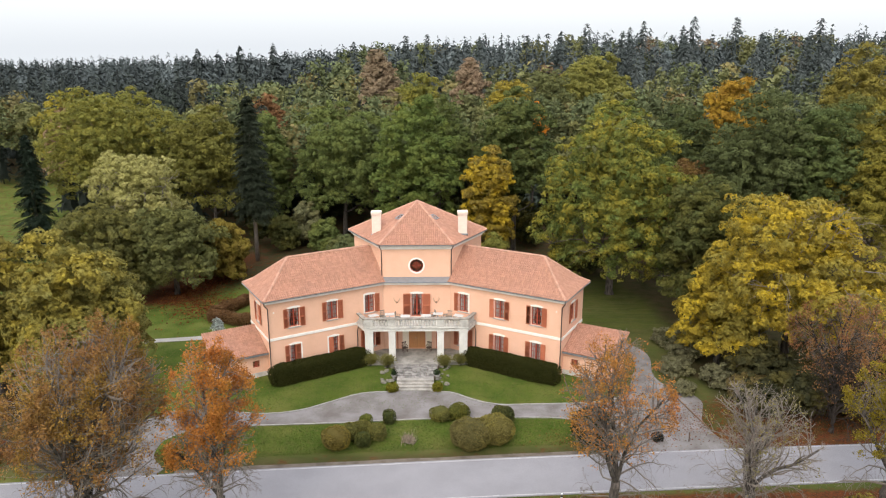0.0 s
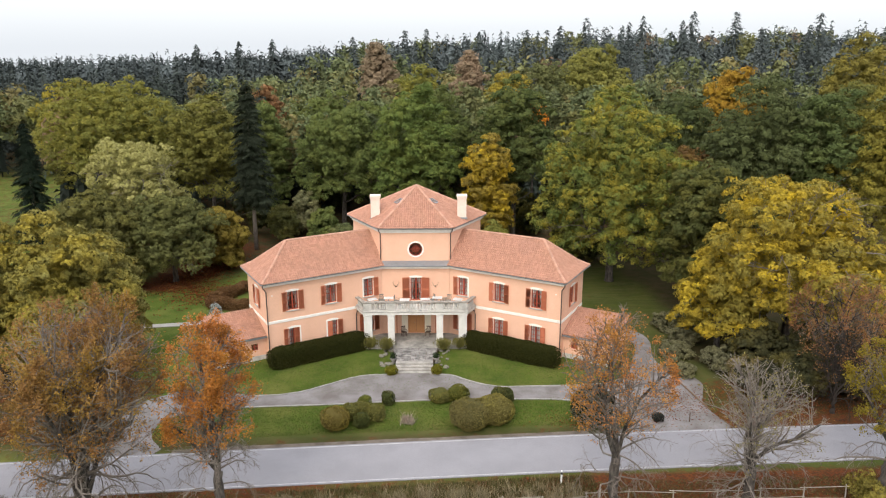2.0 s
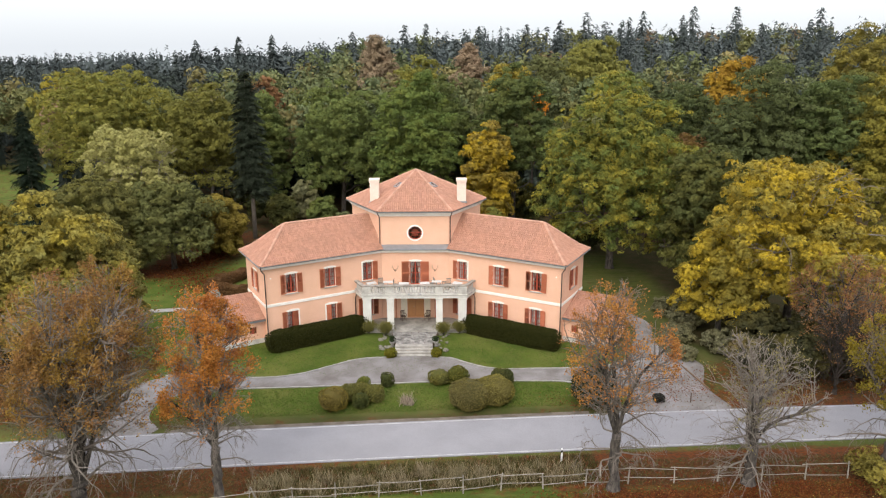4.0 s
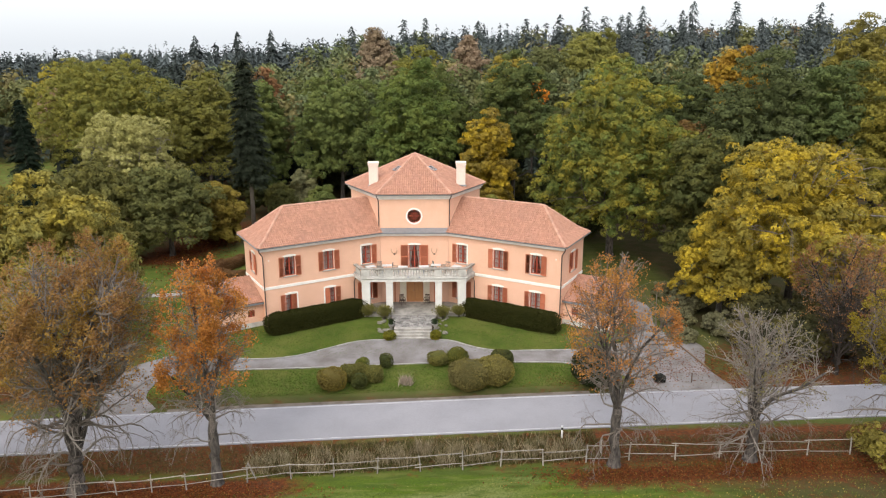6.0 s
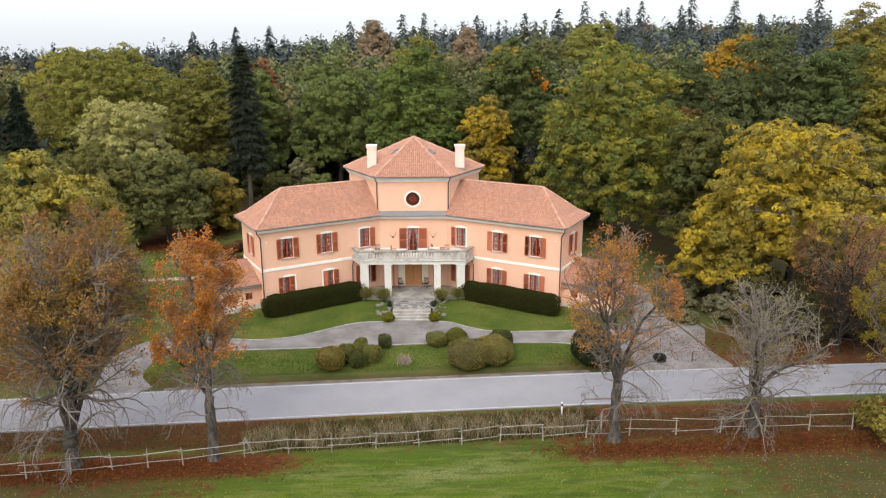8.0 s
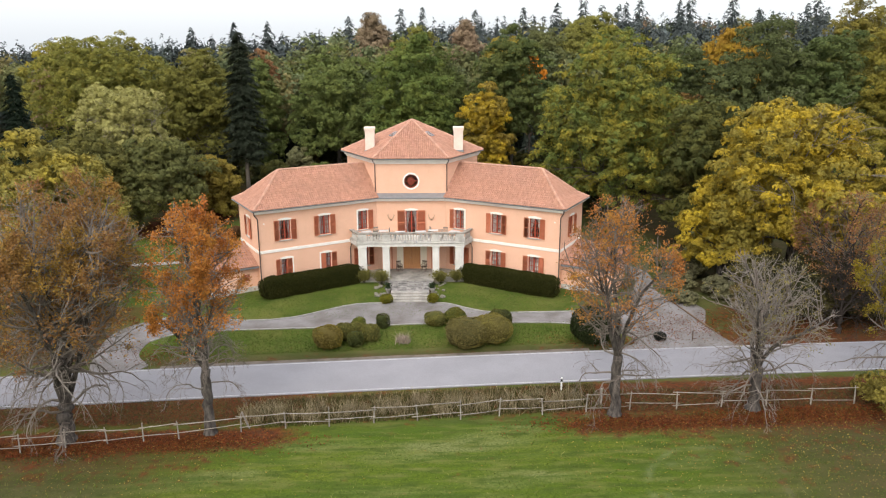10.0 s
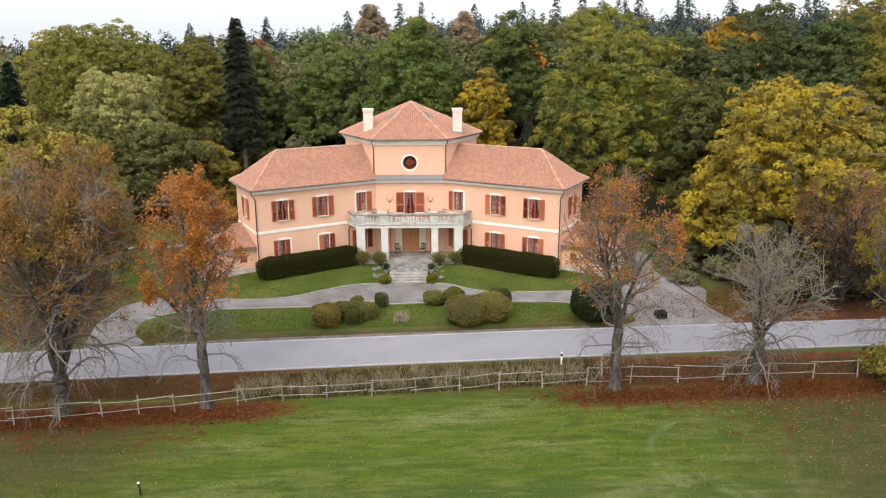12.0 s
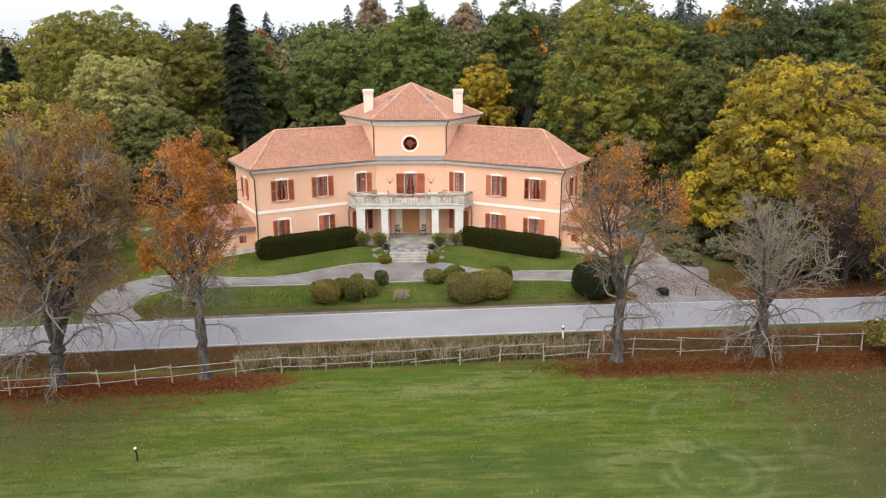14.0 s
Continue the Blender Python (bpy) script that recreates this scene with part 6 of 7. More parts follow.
    for k in range(50):
        x, yy = rng.uniform(-15, 160), rng.uniform(160, 215)
        # skyline band, again paled in its tint for haze
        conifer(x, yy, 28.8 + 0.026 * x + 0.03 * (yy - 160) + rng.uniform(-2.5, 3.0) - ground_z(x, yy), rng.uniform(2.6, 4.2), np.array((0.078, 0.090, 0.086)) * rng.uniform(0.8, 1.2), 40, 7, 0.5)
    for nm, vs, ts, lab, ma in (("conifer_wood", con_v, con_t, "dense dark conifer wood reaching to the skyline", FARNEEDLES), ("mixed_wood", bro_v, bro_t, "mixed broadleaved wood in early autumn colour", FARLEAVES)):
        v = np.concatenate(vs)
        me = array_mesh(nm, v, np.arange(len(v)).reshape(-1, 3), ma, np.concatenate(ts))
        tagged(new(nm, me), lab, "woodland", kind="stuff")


far_woods()


# ---------------------------------------------------------------- hedges and clipped shrubs
def clipped(name, label, category, m, half, colour, turn, seed, cards, size, power=4.0, lump=0.03, group=""):
    """A clipped evergreen mass: solid heart with a skin of small leaves. half: half sizes; it stands on z = 0."""
    rng = np.random.default_rng(seed)
    t = thing(name, label, category, m, group)
    hx_, hy_, hz = half
    d = unit(rng.normal(size=(cards, 3)))
    # points over a rounded block, spread by face area
    face = rng.choice(3, cards, p=np.array([hy_ * hz, hx_ * hz, hx_ * hy_]) / (hy_ * hz + hx_ * hz + hx_ * hy_))
    q = rng.uniform(-1, 1, (cards, 3))
    q[np.arange(cards), face] = np.where(rng.random(cards) < 0.5, -1, 1)
    q = q / (np.sum(np.abs(q) ** power, axis=1, keepdims=True) ** (1 / power))
    nrm = unit(np.sign(q) * np.abs(q) ** (power - 1) / np.array(half))
    wob = np.array([noise.noise(Vector((p[0] * hx_ * 1.1, p[1] * hy_ * 1.1, p[2] * hz * 1.1 + seed))) for p in q])
    pos = q * np.array(half) * (1 + rng.uniform(-0.04, 0.015, (cards, 1)))
    pos += nrm * (wob[:, None] * lump * 4 + rng.uniform(-0.5, 1, (cards, 1)) * lump)
    pos[:, 2] += hz
    pos = pos[pos[:, 2] > 0.02]
    nrm2 = unit(nrm[:len(pos)] + rng.normal(size=pos.shape) * 0.5)
    v, qd = leaf_cards(rng, pos, nrm2, size, 0.6)
    me = array_mesh("foliage", v, qd, HEDGE)
    part("foliage", me, None, t).color = (*colour, turn)
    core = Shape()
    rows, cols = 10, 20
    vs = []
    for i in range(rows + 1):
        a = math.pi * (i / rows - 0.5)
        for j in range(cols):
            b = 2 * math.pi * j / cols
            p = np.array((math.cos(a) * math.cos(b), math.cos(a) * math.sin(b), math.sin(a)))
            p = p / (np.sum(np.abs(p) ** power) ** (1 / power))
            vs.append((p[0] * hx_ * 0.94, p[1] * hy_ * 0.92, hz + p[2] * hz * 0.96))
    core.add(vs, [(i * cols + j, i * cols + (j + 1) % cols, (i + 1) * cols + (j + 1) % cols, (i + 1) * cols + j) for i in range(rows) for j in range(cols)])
    # core at 0.6 of the leaf colour: shade between the leaves painted in
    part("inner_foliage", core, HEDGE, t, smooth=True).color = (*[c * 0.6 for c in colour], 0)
    return t


YEW = (0.031, 0.032, 0.008)
for side in (-1, 1):
    s_mid, s_half = 7.4, 5.05
    base = WING[side] @ pose(side * s_mid, -1.65, 0)
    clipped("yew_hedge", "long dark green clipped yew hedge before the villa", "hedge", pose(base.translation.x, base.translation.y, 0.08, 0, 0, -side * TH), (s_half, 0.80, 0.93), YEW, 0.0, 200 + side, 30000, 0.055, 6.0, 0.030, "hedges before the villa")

BOX = (0.112, 0.110, 0.032)
BRONZE = (0.145, 0.115, 0.032)


def ball(x, y, r, h, colour, seed, label="rounded clipped box shrub on the lawn", power=2.4, stretch=1.0, turn=0.15):
    return clipped("box_shrub", label, "shrub", pose(x, y, ground_z(x, y) - 0.03, 0, 0, seed * 37), (r * stretch, r, h / 2), colour, turn, 300 + seed, int(2200 * max(r, 0.5) * max(h, 0.8)), 0.062, power, 0.05, "clipped shrubs round the villa")


def feathery(x, y, h, seed):
    """A loose fan-shaped shrub: thin shoots that rise and spread from one foot."""
    rng = np.random.default_rng(500 + seed)
    t = thing("porch_shrub", "feathery olive-green shrub beside the porch", "shrub", pose(x, y, ground_z(x, y) - 0.02), "shrubs beside the porch")
    n = 1500
    d = unit(np.column_stack([rng.normal(size=(n, 2)) * 0.42, np.full(n, 1.0)]))
    u = rng.uniform(0.15, 1.0, (n, 1)) ** 0.6
    pos = d * u * h * rng.uniform(0.85, 1.1, (n, 1))
    v, q = leaf_cards(rng, pos, unit(np.cross(d, rng.normal(size=(n, 3))) + np.array([0, 0, 0.3])), 0.085, 0.35)
    part("foliage", array_mesh("foliage", v, q, HEDGE), None, t).color = (0.15, 0.145, 0.045, 0.2)
    sh = Shape()
    for k in range(14):
        sh.tube([(0, 0, -0.05), Vector(d[k]) * h * 0.5, Vector(d[k]) * h * 0.9], [0.016, 0.011, 0.005], 4, cap=False)
    part("stem", sh, BARK, t)


ball(-6.05, -17.5, 1.05, 1.65, BRONZE, 1, "large bronze-green clipped box ball", turn=0.2)
ball(-4.95, -16.4, 0.72, 1.35, BOX, 2)
ball(-3.95, -17.3, 0.62, 1.15, (0.055, 0.065, 0.02), 3)
ball(-4.0, -14.6, 0.48, 1.15, (0.085, 0.10, 0.022), 4)
ball(-2.95, -16.3, 0.76, 1.2, BOX, 5)
ball(-4.2, -15.6, 0.75, 1.1, BOX, 6)
ball(-2.1, -13.9, 0.5, 1.05, (0.05, 0.06, 0.02), 7, power=3.0)
ball(2.35, -13.4, 0.85, 1.1, BOX, 8, "low bronze-green shrub at the driveway")
ball(3.85, -13.2, 0.9, 1.2, (0.085, 0.09, 0.02), 9, "low bronze-green shrub at the driveway")
ball(4.75, -17.3, 1.65, 2.0, (0.120, 0.105, 0.038), 10, "large spreading clipped shrub on the lawn", turn=0.12)
ball(6.75, -16.7, 1.5, 2.0, (0.15, 0.130, 0.040), 11, "large spreading clipped shrub on the lawn", turn=0.15)
ball(7.55, -14.3, 1.0, 1.55, (0.05, 0.058, 0.02), 12)
ball(14.6, -17.0, 1.65, 2.75, (0.026, 0.034, 0.012), 13, "tall dark evergreen shrub by the entrance track", turn=0.0)
feathery(-4.5, -3.1, 1.3, 14)
feathery(-2.85, -3.55, 1.4, 15)
feathery(2.75, -3.5, 1.3, 16)
feathery(4.35, -3.1, 1.2, 17)
ball(-2.15, -8.2, 0.48, 0.75, (0.12, 0.115, 0.015), 18, "yellow-green dwarf shrub at the stair foot")
ball(2.1, -8.2, 0.42, 0.75, (0.12, 0.115, 0.015), 19, "yellow-green dwarf shrub at the stair foot")
for k, (x, y, r, h) in enumerate(((27.2, -1.6, 1.9, 1.9), (25.2, -4.8, 1.5, 1.3), (28.6, -7.2, 1.8, 1.9), (26.4, 2.4, 1.6, 1.6), (24.6, -8.6, 1.1, 1.0), (30.5, -9.2, 1.6, 1.8))):
    broadleaf("loose grey-green shrub beside the track", x, y, h + ground_z(x, y), r, ground_z(x, y) - 0.3, (0.085, 0.090, 0.045), 0.1, 520 + k, "track_shrub", "shrub", 0.32, 0.12, 40, -0.8, 0.1, False)
# dark bin-like object of unknown kind, stood in for by a leafy ball
ball(19.9, -16.9, 0.45, 0.6, (0.03, 0.03, 0.025), 22, "small dark rounded object at the entrance", turn=0.0)
for k, (x0, y0, x1, y1) in enumerate(((-20.6, 15.8, -24.3, 10.2), (-24.3, 9.6, -18.8, 7.9))):
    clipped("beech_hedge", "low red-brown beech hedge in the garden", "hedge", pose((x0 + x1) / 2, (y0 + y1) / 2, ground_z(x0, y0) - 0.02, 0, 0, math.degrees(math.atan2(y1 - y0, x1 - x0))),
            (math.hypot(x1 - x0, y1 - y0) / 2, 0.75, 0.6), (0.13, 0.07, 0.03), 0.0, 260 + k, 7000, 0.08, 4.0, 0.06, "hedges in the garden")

# ---------------------------------------------------------------- stair and rockery
stair = thing("entrance_stair", "worn stone stair and flagged landing up to the porch", "stair")
for k in range(4):
    part("step", Shape().box(-1.75, -8.15 + 0.38 * k, -0.05, 1.75, -8.15 + 0.38 * (k + 1) + (0.05 if k < 3 else 0.2), 0.145 * (k + 1) - 0.03), PORCH, stair, "grey worn stone step", bevel=0.015)
part("landing_bed", Shape().prism([(-1.75, -6.45), (1.75, -6.45), (2.25, -3.35), (-2.25, -3.35)], 0.0, 0.50), SOIL, stair)
part("step", Shape().box(-2.5, -3.35, 0.0, 2.5, -2.96, 0.575), PORCH, stair, "grey worn stone step", bevel=0.015)
rows_y = np.linspace(-6.43, -3.37, 7)
for j in range(6):
    w0 = 1.75 + 0.5 * j / 6
    n = 4 + (j % 2)
    cuts = [-w0] + sorted(random.uniform(-0.12, 0.12) - w0 + 2 * w0 * k / n for k in range(1, n)) + [w0]
    for a, b in zip(cuts, cuts[1:]):
        part("flagstone", Shape().box(a + 0.015, rows_y[j] + 0.015, 0.44, b - 0.015, rows_y[j + 1] - 0.015, 0.53 + random.uniform(0, 0.022)), PAVING, stair)
rng_r = random.Random(5)


ROCKSTONE = mat("mossy_rock", (0.22, 0.20, 0.17), (0.10, 0.10, 0.06), 0.95, 3, 14, 0.4, amount=0.9)


def rock_mesh(seed):
    r = random.Random(seed)
    bm = bmesh.new()
    bmesh.ops.create_icosphere(bm, subdivisions=2, radius=1.0)
    for v in bm.verts:
        v.co *= 1 + 0.35 * noise.noise(v.co * 1.3 + Vector((seed, 0, 0)))
        v.co.z *= 0.65
    me = bpy.data.meshes.new("rock")
    bm.to_mesh(me)
    bm.free()
    me.materials.append(ROCKSTONE)
    return me


rocks = [rock_mesh(k) for k in range(4)]
for sx in (-1, 1):
    for k in range(12):
        x, y = sx * rng_r.uniform(2.15, 3.3), rng_r.uniform(-7.2, -3.2)
        r = rng_r.uniform(0.12, 0.26)
        ob = new("rock", rocks[k % 4])
        ob.matrix_basis = pose(x, y, ground_z(x, y) + r * 0.25, 0, 0, rng_r.uniform(0, 360)) @ Matrix.Diagonal((r, r * 1.2, r, 1))
        tagged(ob, "rough grey stone in the rockery beside the stair", "stone", "rockery stones")
    urn = thing("planter", "grey stone urn with dark plant beside the stair", "planter", pose(sx * 2.05, -6.0, ground_z(2, -6.0)), "urns beside the stair")
    part("urn", Shape().lathe([(0.20, 0), (0.22, 0.06), (0.12, 0.14), (0.24, 0.36), (0.33, 0.55), (0.30, 0.57), (0.26, 0.50)], sides=14), PAVING, urn, smooth=True)
    rngp = np.random.default_rng(40 + sx)
    pp = unit(rngp.normal(size=(160, 3))) * rngp.uniform(0.1, 0.36, (160, 1)) + np.array([0, 0, 0.72])
    v, q = leaf_cards(rngp, pp, unit(rngp.normal(size=pp.shape)), 0.09)
    part("plant", array_mesh("plant", v, q, HEDGE), None, urn).color = (0.03, 0.045, 0.02, 0)

# ---------------------------------------------------------------- balcony and porch furniture
def table(x, y, z, turn, w=0.95, d=0.7):
    t = thing("table", "white-clothed terrace table on the balcony", "table", pose(x, y, z, 0, 0, turn), "tables on the balcony")
    part("tabletop", Shape().box(-w / 2, -d / 2, 0.71, w / 2, d / 2, 0.745), CLOTH, t, bevel=0.01)
    sh = Shape().box(-w / 2 + 0.02, -0.03, 0, -w / 2 + 0.07, 0.03, 0.71).mesh("leg", METAL)
    for a in (-1, 1):
        for b in (-1, 1):
            part("leg", sh, None, t, m=pose((w - 0.1) * (0.5 if a > 0 else 0.0) * 2 * 0.47, b * (d / 2 - 0.06), 0))


def chair(x, y, z, turn, label, material, arms=True, group="terrace chairs on the balcony"):
    t = thing("chair", label, "chair", pose(x, y, z, 0, 0, turn), group)
    part("seat", Shape().box(-0.24, -0.24, 0.42, 0.24, 0.24, 0.46), material, t, bevel=0.01)
    back = Shape()
    for k in range(5):
        back.box(-0.22 + 0.1 * k, 0.22, 0.46, -0.18 + 0.1 * k, 0.25, 0.92)
    part("backrest", back.box(-0.24, 0.215, 0.92, 0.24, 0.255, 1.0), material, t)
    leg = Shape().box(-0.02, -0.02, 0, 0.02, 0.02, 0.42).mesh("leg", material)
    for a in (-1, 1):
        for b in (-1, 1):
            part("leg", leg, None, t, m=pose(a * 0.21, b * 0.21, 0))
        if arms:
            part("armrest", Shape().box(a * 0.25 - 0.025, -0.22, 0.64, a * 0.25 + 0.025, 0.24, 0.67).box(a * 0.25 - 0.02, -0.21, 0.46, a * 0.25 + 0.02, -0.17, 0.64), material, t)


for x, y, turn in ((-4.3, -1.2, 28), (-2.7, -0.85, 4), (-1.1, -1.35, -3), (0.95, -1.25, 3), (2.15, -0.75, -6), (4.2, -1.3, -27)):
    table(x, y, 4.142, turn)
for x, y, turn in ((-3.4, -0.6, 20), (-1.9, -0.9, 80), (1.65, -0.5, -70), (3.3, -0.8, -15), (2.8, -1.3, 200), (-3.5, -1.6, 200)):
    chair(x, y, 4.142, turn, "weathered wooden terrace chair on the balcony", OLDWOOD)
chair(-1.25, -0.35, 0.602, 25, "dark wooden armchair beside the entrance door", DARKWOOD, True, "armchairs at the entrance")
chair(1.2, -0.35, 0.602, -20, "dark wooden armchair beside the entrance door", DARKWOOD, True, "armchairs at the entrance")

for x, z in ((-2.02, 5.92), (1.98, 5.92)):
    an = thing("antler_trophy", "pale stag antlers mounted on the plaster wall", "trophy", pose(x, 0.44, z), "antlers on the wall")
    part("mount", Shape().lathe([(0.09, 0), (0.09, 0.03), (0.03, 0.05)], sides=12), DARKWOOD, an, m=pose(0, 0, -0.25, 90))
    for sx in (-1, 1):
        sh = Shape().tube([(0, -0.05, -0.25), (sx * 0.16, -0.12, -0.12), (sx * 0.27, -0.16, 0.10), (sx * 0.24, -0.12, 0.36)], [0.035, 0.032, 0.025, 0.01], 6)
        sh.tube([(sx * 0.2, -0.14, -0.05), (sx * 0.14, -0.26, 0.06)], [0.022, 0.008], 5).tube([(sx * 0.27, -0.16, 0.1), (sx * 0.36, -0.2, 0.24)], [0.022, 0.008], 5)
        part("antler", sh, BONE, an, smooth=True)

# ---------------------------------------------------------------- fence, posts, benches
def round_rail(p, q, r):
    p, q = Vector(p), Vector(q)
    mid = (p + q) / 2 + Vector((random.uniform(-0.03, 0.03), random.uniform(-0.03, 0.03), random.uniform(-0.05, 0.02)))
    return Shape().tube([p, mid, q], [r * random.uniform(0.9, 1.1), r, r * random.uniform(0.7, 1.0)], 7)


fence = thing("rail_fence", "weathered grey pole fence along the field", "fence")
post_x = [-33.0, -30.2, -27.5, -25.0, -22.5, -20.0, -17.6, -15.5, -13.4, -9.8, -7.1, -4.4, -1.66, 1.1, 3.8, 6.25, 9.0, 11.8, 14.6, 17.6, 20.5, 23.4, 26.2, 29.0]
posts = []
for x in post_x:
    y = -29.05 + 0.058 * x - 0.0012 * x * x + random.uniform(-0.12, 0.12) - (0.35 if x < -12 else 0)
    g = ground_z(x, y)
    h = random.uniform(1.12, 1.36)
    lean = Vector((random.uniform(-0.10, 0.10), random.uniform(-0.06, 0.06), 0))
    posts.append((x, y, g, h, lean))
    part("post", Shape().tube([(x, y, g - 0.2), Vector((x, y, g + h * 0.5)) + lean * 0.4, Vector((x, y, g + h)) + lean], [0.05, 0.043, 0.038], 8), OLDWOOD, fence)
for (x0, y0, g0, h0, l0), (x1, y1, g1, h1, l1) in zip(posts, posts[1:]):
    for z, r in ((1.06, 0.030), (0.40, 0.026)):
        a = random.uniform(-0.16, 0.16)
        over = random.uniform(0.05, 0.35)
        d = Vector((x1 - x0, y1 - y0, 0)).normalized()
        p = Vector((x0, y0 - 0.07, g0 + z + random.uniform(-0.14, 0.14))) + l0 * z - d * over
        q = Vector((x1, y1 - 0.07, g1 + z + a)) + l1 * z + d * over * 0.5
        part("rail", round_rail(p, q, r), OLDWOOD, fence)
part("brace", Shape().tube([(12.95, -27.6, ground_z(13, -27.6) - 0.1), (12.95, -27.6, ground_z(13, -27.6) + 1.15)], 0.05, 7), OLDWOOD, fence)
part("brace", Shape().tube([(-9.35, -29.4, ground_z(-9, -29.4)), (-9.75, -29.5, ground_z(-9, -29.4) + 1.2)], 0.055, 7), OLDWOOD, fence)

mk = thing("marker_post", "white roadside marker post with a black band", "road post", pose(10.7, -25.6, ground_z(10.7, -25.6)))
part("post", Shape().prism([(-0.06, -0.05), (0.06, -0.05), (0.05, 0.05), (-0.05, 0.05)], 0, 0.98), PLASTICW, mk, bevel=0.01)
part("band", Shape().prism([(-0.064, -0.054), (0.064, -0.054), (0.054, 0.054), (-0.054, 0.054)], 0.70, 0.88), BLACK, mk, "black band")
fp = thing("field_post", "short dark post with a white knob in the grass", "post", pose(-12.4, -38.6, ground_z(-12.4, -38.6)))
part("post", Shape().tube([(0, 0, -0.1), (0.02, 0, 0.3), (-0.03, 0, 0.62)], 0.05, 8), BLACK, fp)
part("knob", Shape().lathe([(0.01, -0.07), (0.06, -0.04), (0.075, 0.0), (0.06, 0.04), (0.01, 0.07)], -0.03, 0, 0.66, 10), PLASTICW, fp, "white knob", smooth=True)
tp = thing("gate_post", "thin dark post at the entrance track", "post", pose(22.4, -17.3, ground_z(22.4, -17.3)))
part("post", Shape().tube([(0, 0, -0.1), (0, 0, 0.85)], 0.045, 8), DARKWOOD, tp)
log = thing("fallen_pole", "long bare brown pole lying beside the entrance track", "log")
part("pole", Shape().tube([(23.6, -8.9, ground_z(23.6, -8.9) + 0.10), (24.1, -12.0, ground_z(24.1, -12) + 0.12), (24.7, -15.2, ground_z(24.7, -15.2) + 0.09)], [0.045, 0.06, 0.07], 8), LOGWOOD, log, smooth=True)
for k, (x0, y0, x1, y1) in enumerate(((-29.2, 28.4, -27.6, 29.3), (-27.2, 29.9, -25.6, 30.7))):
    b = thing("log_bench", "split-log bench on the lawn by the wood", "bench", pose((x0 + x1) / 2, (y0 + y1) / 2, ground_z(x0, y0), 0, 0, math.degrees(math.atan2(y1 - y0, x1 - x0))), "log benches on the lawn")
    part("seat", Shape().box(-1.0, -0.18, 0.36, 1.0, 0.18, 0.46), OLDWOOD, b, bevel=0.02)
    for s in (-0.75, 0.75):
        part("leg", Shape().box(s - 0.1, -0.16, -0.05, s + 0.1, 0.16, 0.36), DARKWOOD, b)
spruce("small pale blue spruce beside the garden path", -22.0, 5.2, 2.5, 0.85, (0.30, 0.33, 0.30), 71, 0.08, 4)


# ---------------------------------------------------------------- grass, straw and fallen leaves
def round_trees(spots, spread):
    def place(rng, n):
        k = rng.integers(0, len(spots), n)
        return np.array(spots)[k] + rng.normal(size=(n, 2)) * np.array(spread)
    return place


def blades(name, label, n, place, tall, tint, seed, wide=0.022):
    """Upright blades or straws over an area; place gives x and y, tint the colours."""
    rng = np.random.default_rng(seed)
    xy = place(rng, n)
    z = np.array([ground_z(x, y) for x, y in xy]) - 0.03
    a = rng.uniform(0, 6.28, n)
    h = tall * rng.uniform(0.45, 1.2, n)
    side = np.stack([np.cos(a), np.sin(a), np.zeros(n)], 1) * wide
    lean = rng.normal(size=(n, 3)) * np.array([1, 1, 0]) * (h * (0.35 if tall > 0.2 else 1.1))[:, None]
    p = np.column_stack([xy, z])
    tip = p + lean + np.column_stack([np.zeros(n), np.zeros(n), h])
    v = np.stack([p - side, p + side, tip + side * 0.25, tip - side * 0.25], 1).reshape(-1, 3)
    cols = np.array(tint)[rng.integers(0, len(tint), n)] * rng.uniform(0.75, 1.25, (n, 1))
    me = array_mesh(name, v, np.arange(4 * n).reshape(-1, 4), GRASSBLADE, np.repeat(np.column_stack([cols, np.zeros(n)]), 4, axis=0))
    return tagged(new(name, me), label, "grass", kind="stuff")


def strip(x0, x1, y0, y1):
    def place(rng, n):
        x = rng.uniform(x0, x1, n)
        return np.column_stack([x, rng.uniform(y0, y1, n) + 0.05 * x])
    return place


def clumped(x0, x1, y0, y1, per):
    def place(rng, n):
        k = max(1, n // per)
        c = np.column_stack([rng.uniform(x0, x1, k), rng.uniform(y0, y1, k)])
        c[:, 1] += 0.05 * c[:, 0]
        return c[rng.integers(0, k, n)] + rng.normal(size=(n, 2)) * 0.22
    return place


STRAW = [(0.17, 0.13, 0.065), (0.11, 0.085, 0.04), (0.07, 0.068, 0.024), (0.055, 0.062, 0.016)]
blades("verge_grass", "rough straw-coloured grass between road and fence", 14000, strip(-9, 13, -28.9, -25.4), 0.30, STRAW, 1)
blades("brown_verge_grass", "dull brown grass under the roadside trees", 14000, lambda rng, n: np.column_stack([np.where(rng.random(n) < 0.5, rng.uniform(-36, -9, n), rng.uniform(13, 34, n)), rng.uniform(-28.6, -25.6, n)]), 0.18, [(0.115, 0.080, 0.040), (0.085, 0.068, 0.028), (0.070, 0.070, 0.022)], 11)
blades("tall_straw", "tall dry straws along the fence", 5000, clumped(-10, 12, -28.6, -26.6, 45), 0.75, [(0.30, 0.25, 0.16), (0.20, 0.16, 0.09)], 2, 0.016)
blades("dry_tussock", "small straw-coloured grass tussock on the lawn", 420, round_trees([(-0.25, -16.9)], (0.24, 0.2)), 0.62, [(0.40, 0.33, 0.27), (0.30, 0.24, 0.18)], 9, 0.018)
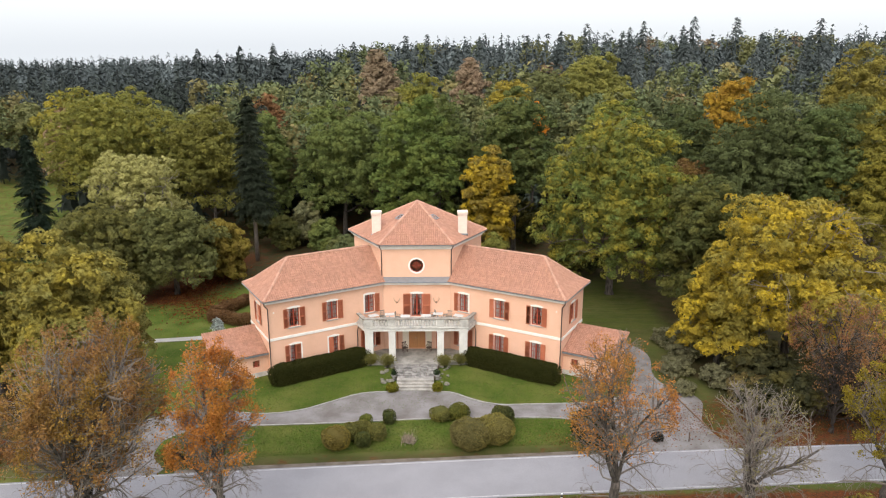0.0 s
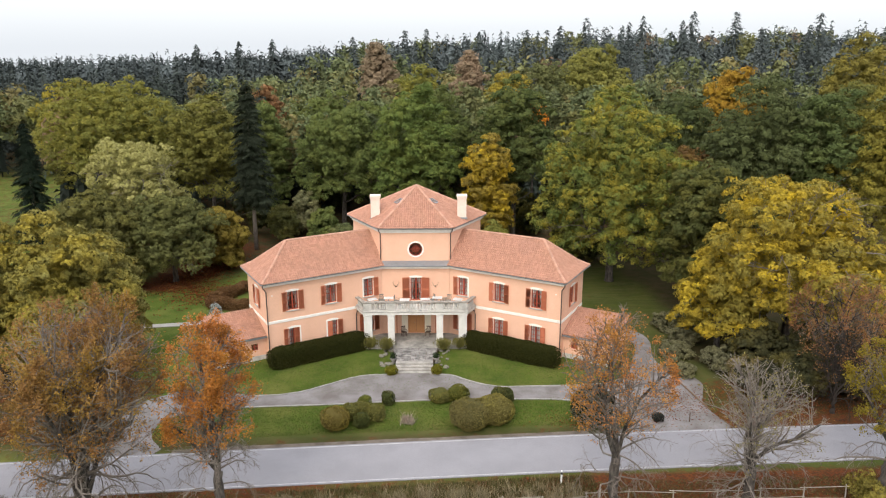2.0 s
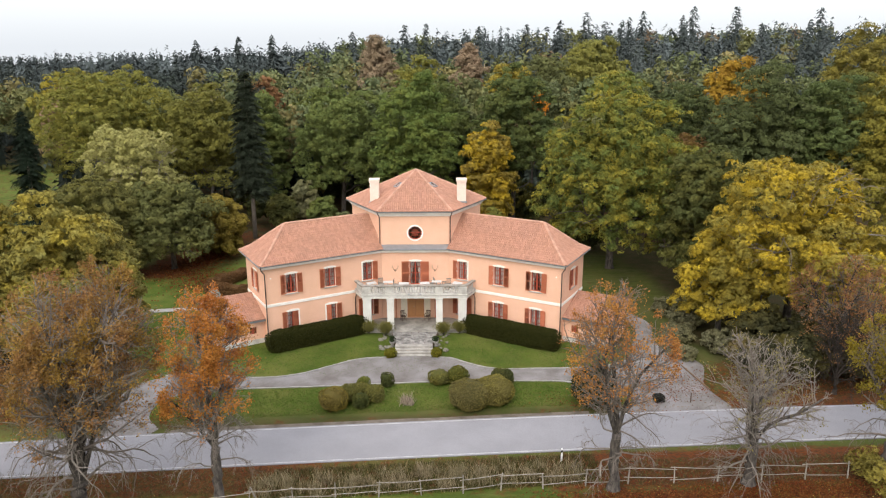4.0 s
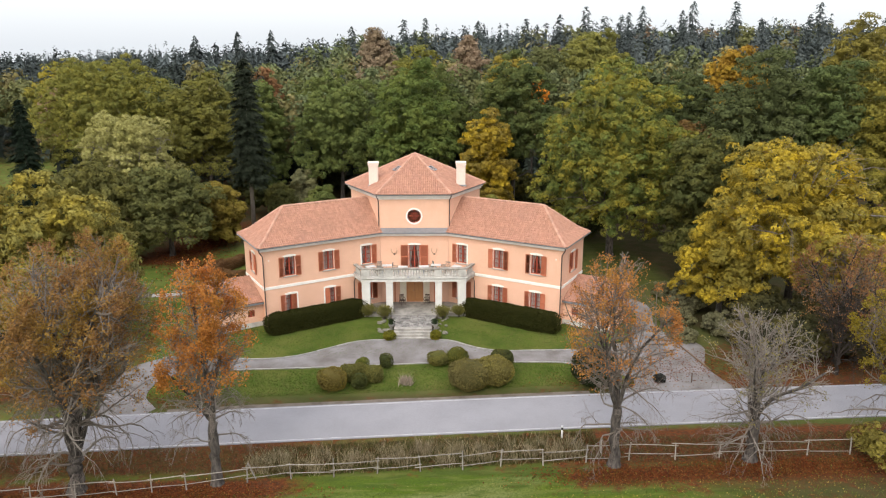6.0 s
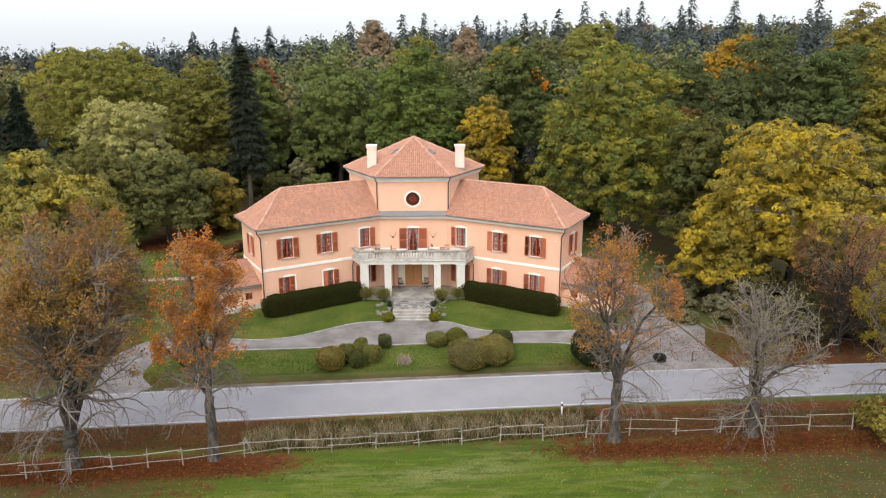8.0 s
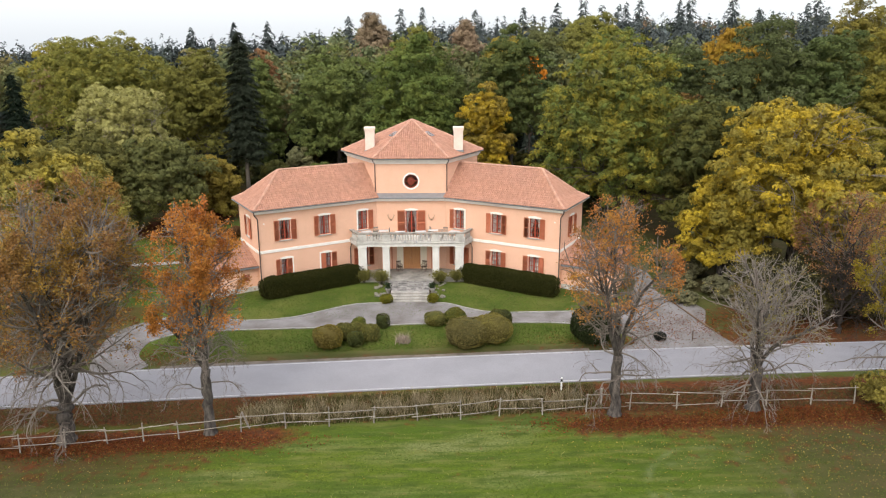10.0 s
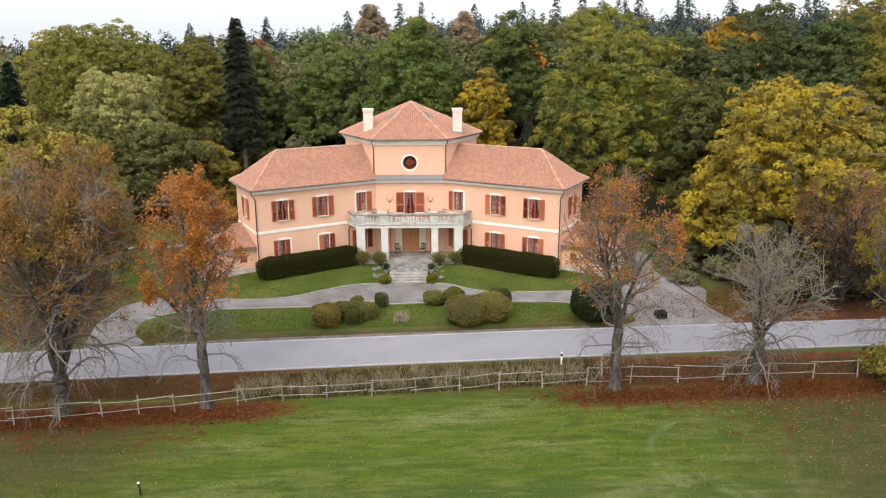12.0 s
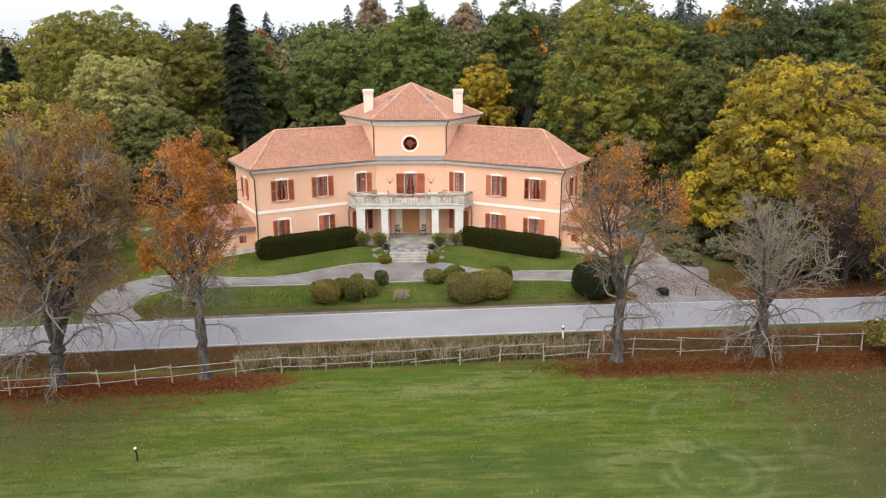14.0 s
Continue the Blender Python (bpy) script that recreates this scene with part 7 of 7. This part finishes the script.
blades("field_grass", "short field grass with yellow tufts", 28000, strip(-30, 34, -50, -30.2), 0.10, [(0.075, 0.11, 0.014), (0.11, 0.14, 0.024), (0.16, 0.16, 0.05), (0.065, 0.095, 0.012)], 3, 0.022)
blades("front_grass", "short green grass before the hedges", 22000, strip(-17, 17, -11.5, -4.5), 0.08, [(0.050, 0.090, 0.012), (0.075, 0.115, 0.018), (0.12, 0.12, 0.04)], 10, 0.025)
blades("lawn_grass", "short green lawn grass", 26000, strip(-19, 17, -18.2, -13.6), 0.09, [(0.05, 0.09, 0.011), (0.070, 0.108, 0.016), (0.11, 0.11, 0.036)], 4, 0.025)


def fallen(name, label, n, place, cols, seed, size=0.085):
    rng = np.random.default_rng(seed)
    xy = place(rng, n)
    pos = np.column_stack([xy, np.array([ground_z(x, y) for x, y in xy]) + rng.uniform(0.0, 0.05, n)])
    nrm = unit(rng.normal(size=(n, 3)) * 0.35 + np.array([0, 0, 1.0]))
    v, q = leaf_cards(rng, pos, nrm, size, 0.7)
    c = np.array(cols)[rng.integers(0, len(cols), n)] * rng.uniform(0.7, 1.3, (n, 1))
    me = array_mesh(name, v, q, GRASSBLADE, np.repeat(np.column_stack([c, np.zeros(n)]), 4, axis=0))
    return tagged(new(name, me), label, "leaf litter", kind="stuff")


RUSTY = [(0.125, 0.034, 0.011), (0.14, 0.044, 0.013), (0.080, 0.026, 0.011), (0.15, 0.070, 0.020)]
fallen("fallen_leaves", "thick rust-red fallen leaves under the roadside trees", 26000, round_trees([(-19.6, -31.0), (-13.0, -30.8), (-24, -31.2), (14.5, -29.9), (22.4, -29.7), (27, -29.5)], (3.0, 0.55)), RUSTY, 5, 0.055)
fallen("scattered_leaves", "yellow leaves scattered over the field", 3200, round_trees([(22, -34), (28, -33), (18, -32.5), (-18, -33.5), (30, -36)], (6, 2.6)), [(0.24, 0.17, 0.04), (0.18, 0.11, 0.03), (0.28, 0.21, 0.06)], 6, 0.042)
fallen("roadside_leaves", "brown fallen leaves beside the road", 11500, round_trees([(21.0, -15.0), (22.6, -12.6), (27, -15.2), (29, -12.5), (33, -15), (39, -14.5), (-27, -17), (-31, -18), (16.4, -17.2), (-19.0, -18.6)], (2.6, 1.0)), RUSTY, 7, 0.062)
fallen("wood_edge_leaves", "red-brown fallen leaves at the edge of the wood", 7000, round_trees([(-30, 18), (-28.5, 23), (-27.5, 27), (-26, 14)], (1.8, 2.6)), RUSTY, 8, 0.11)
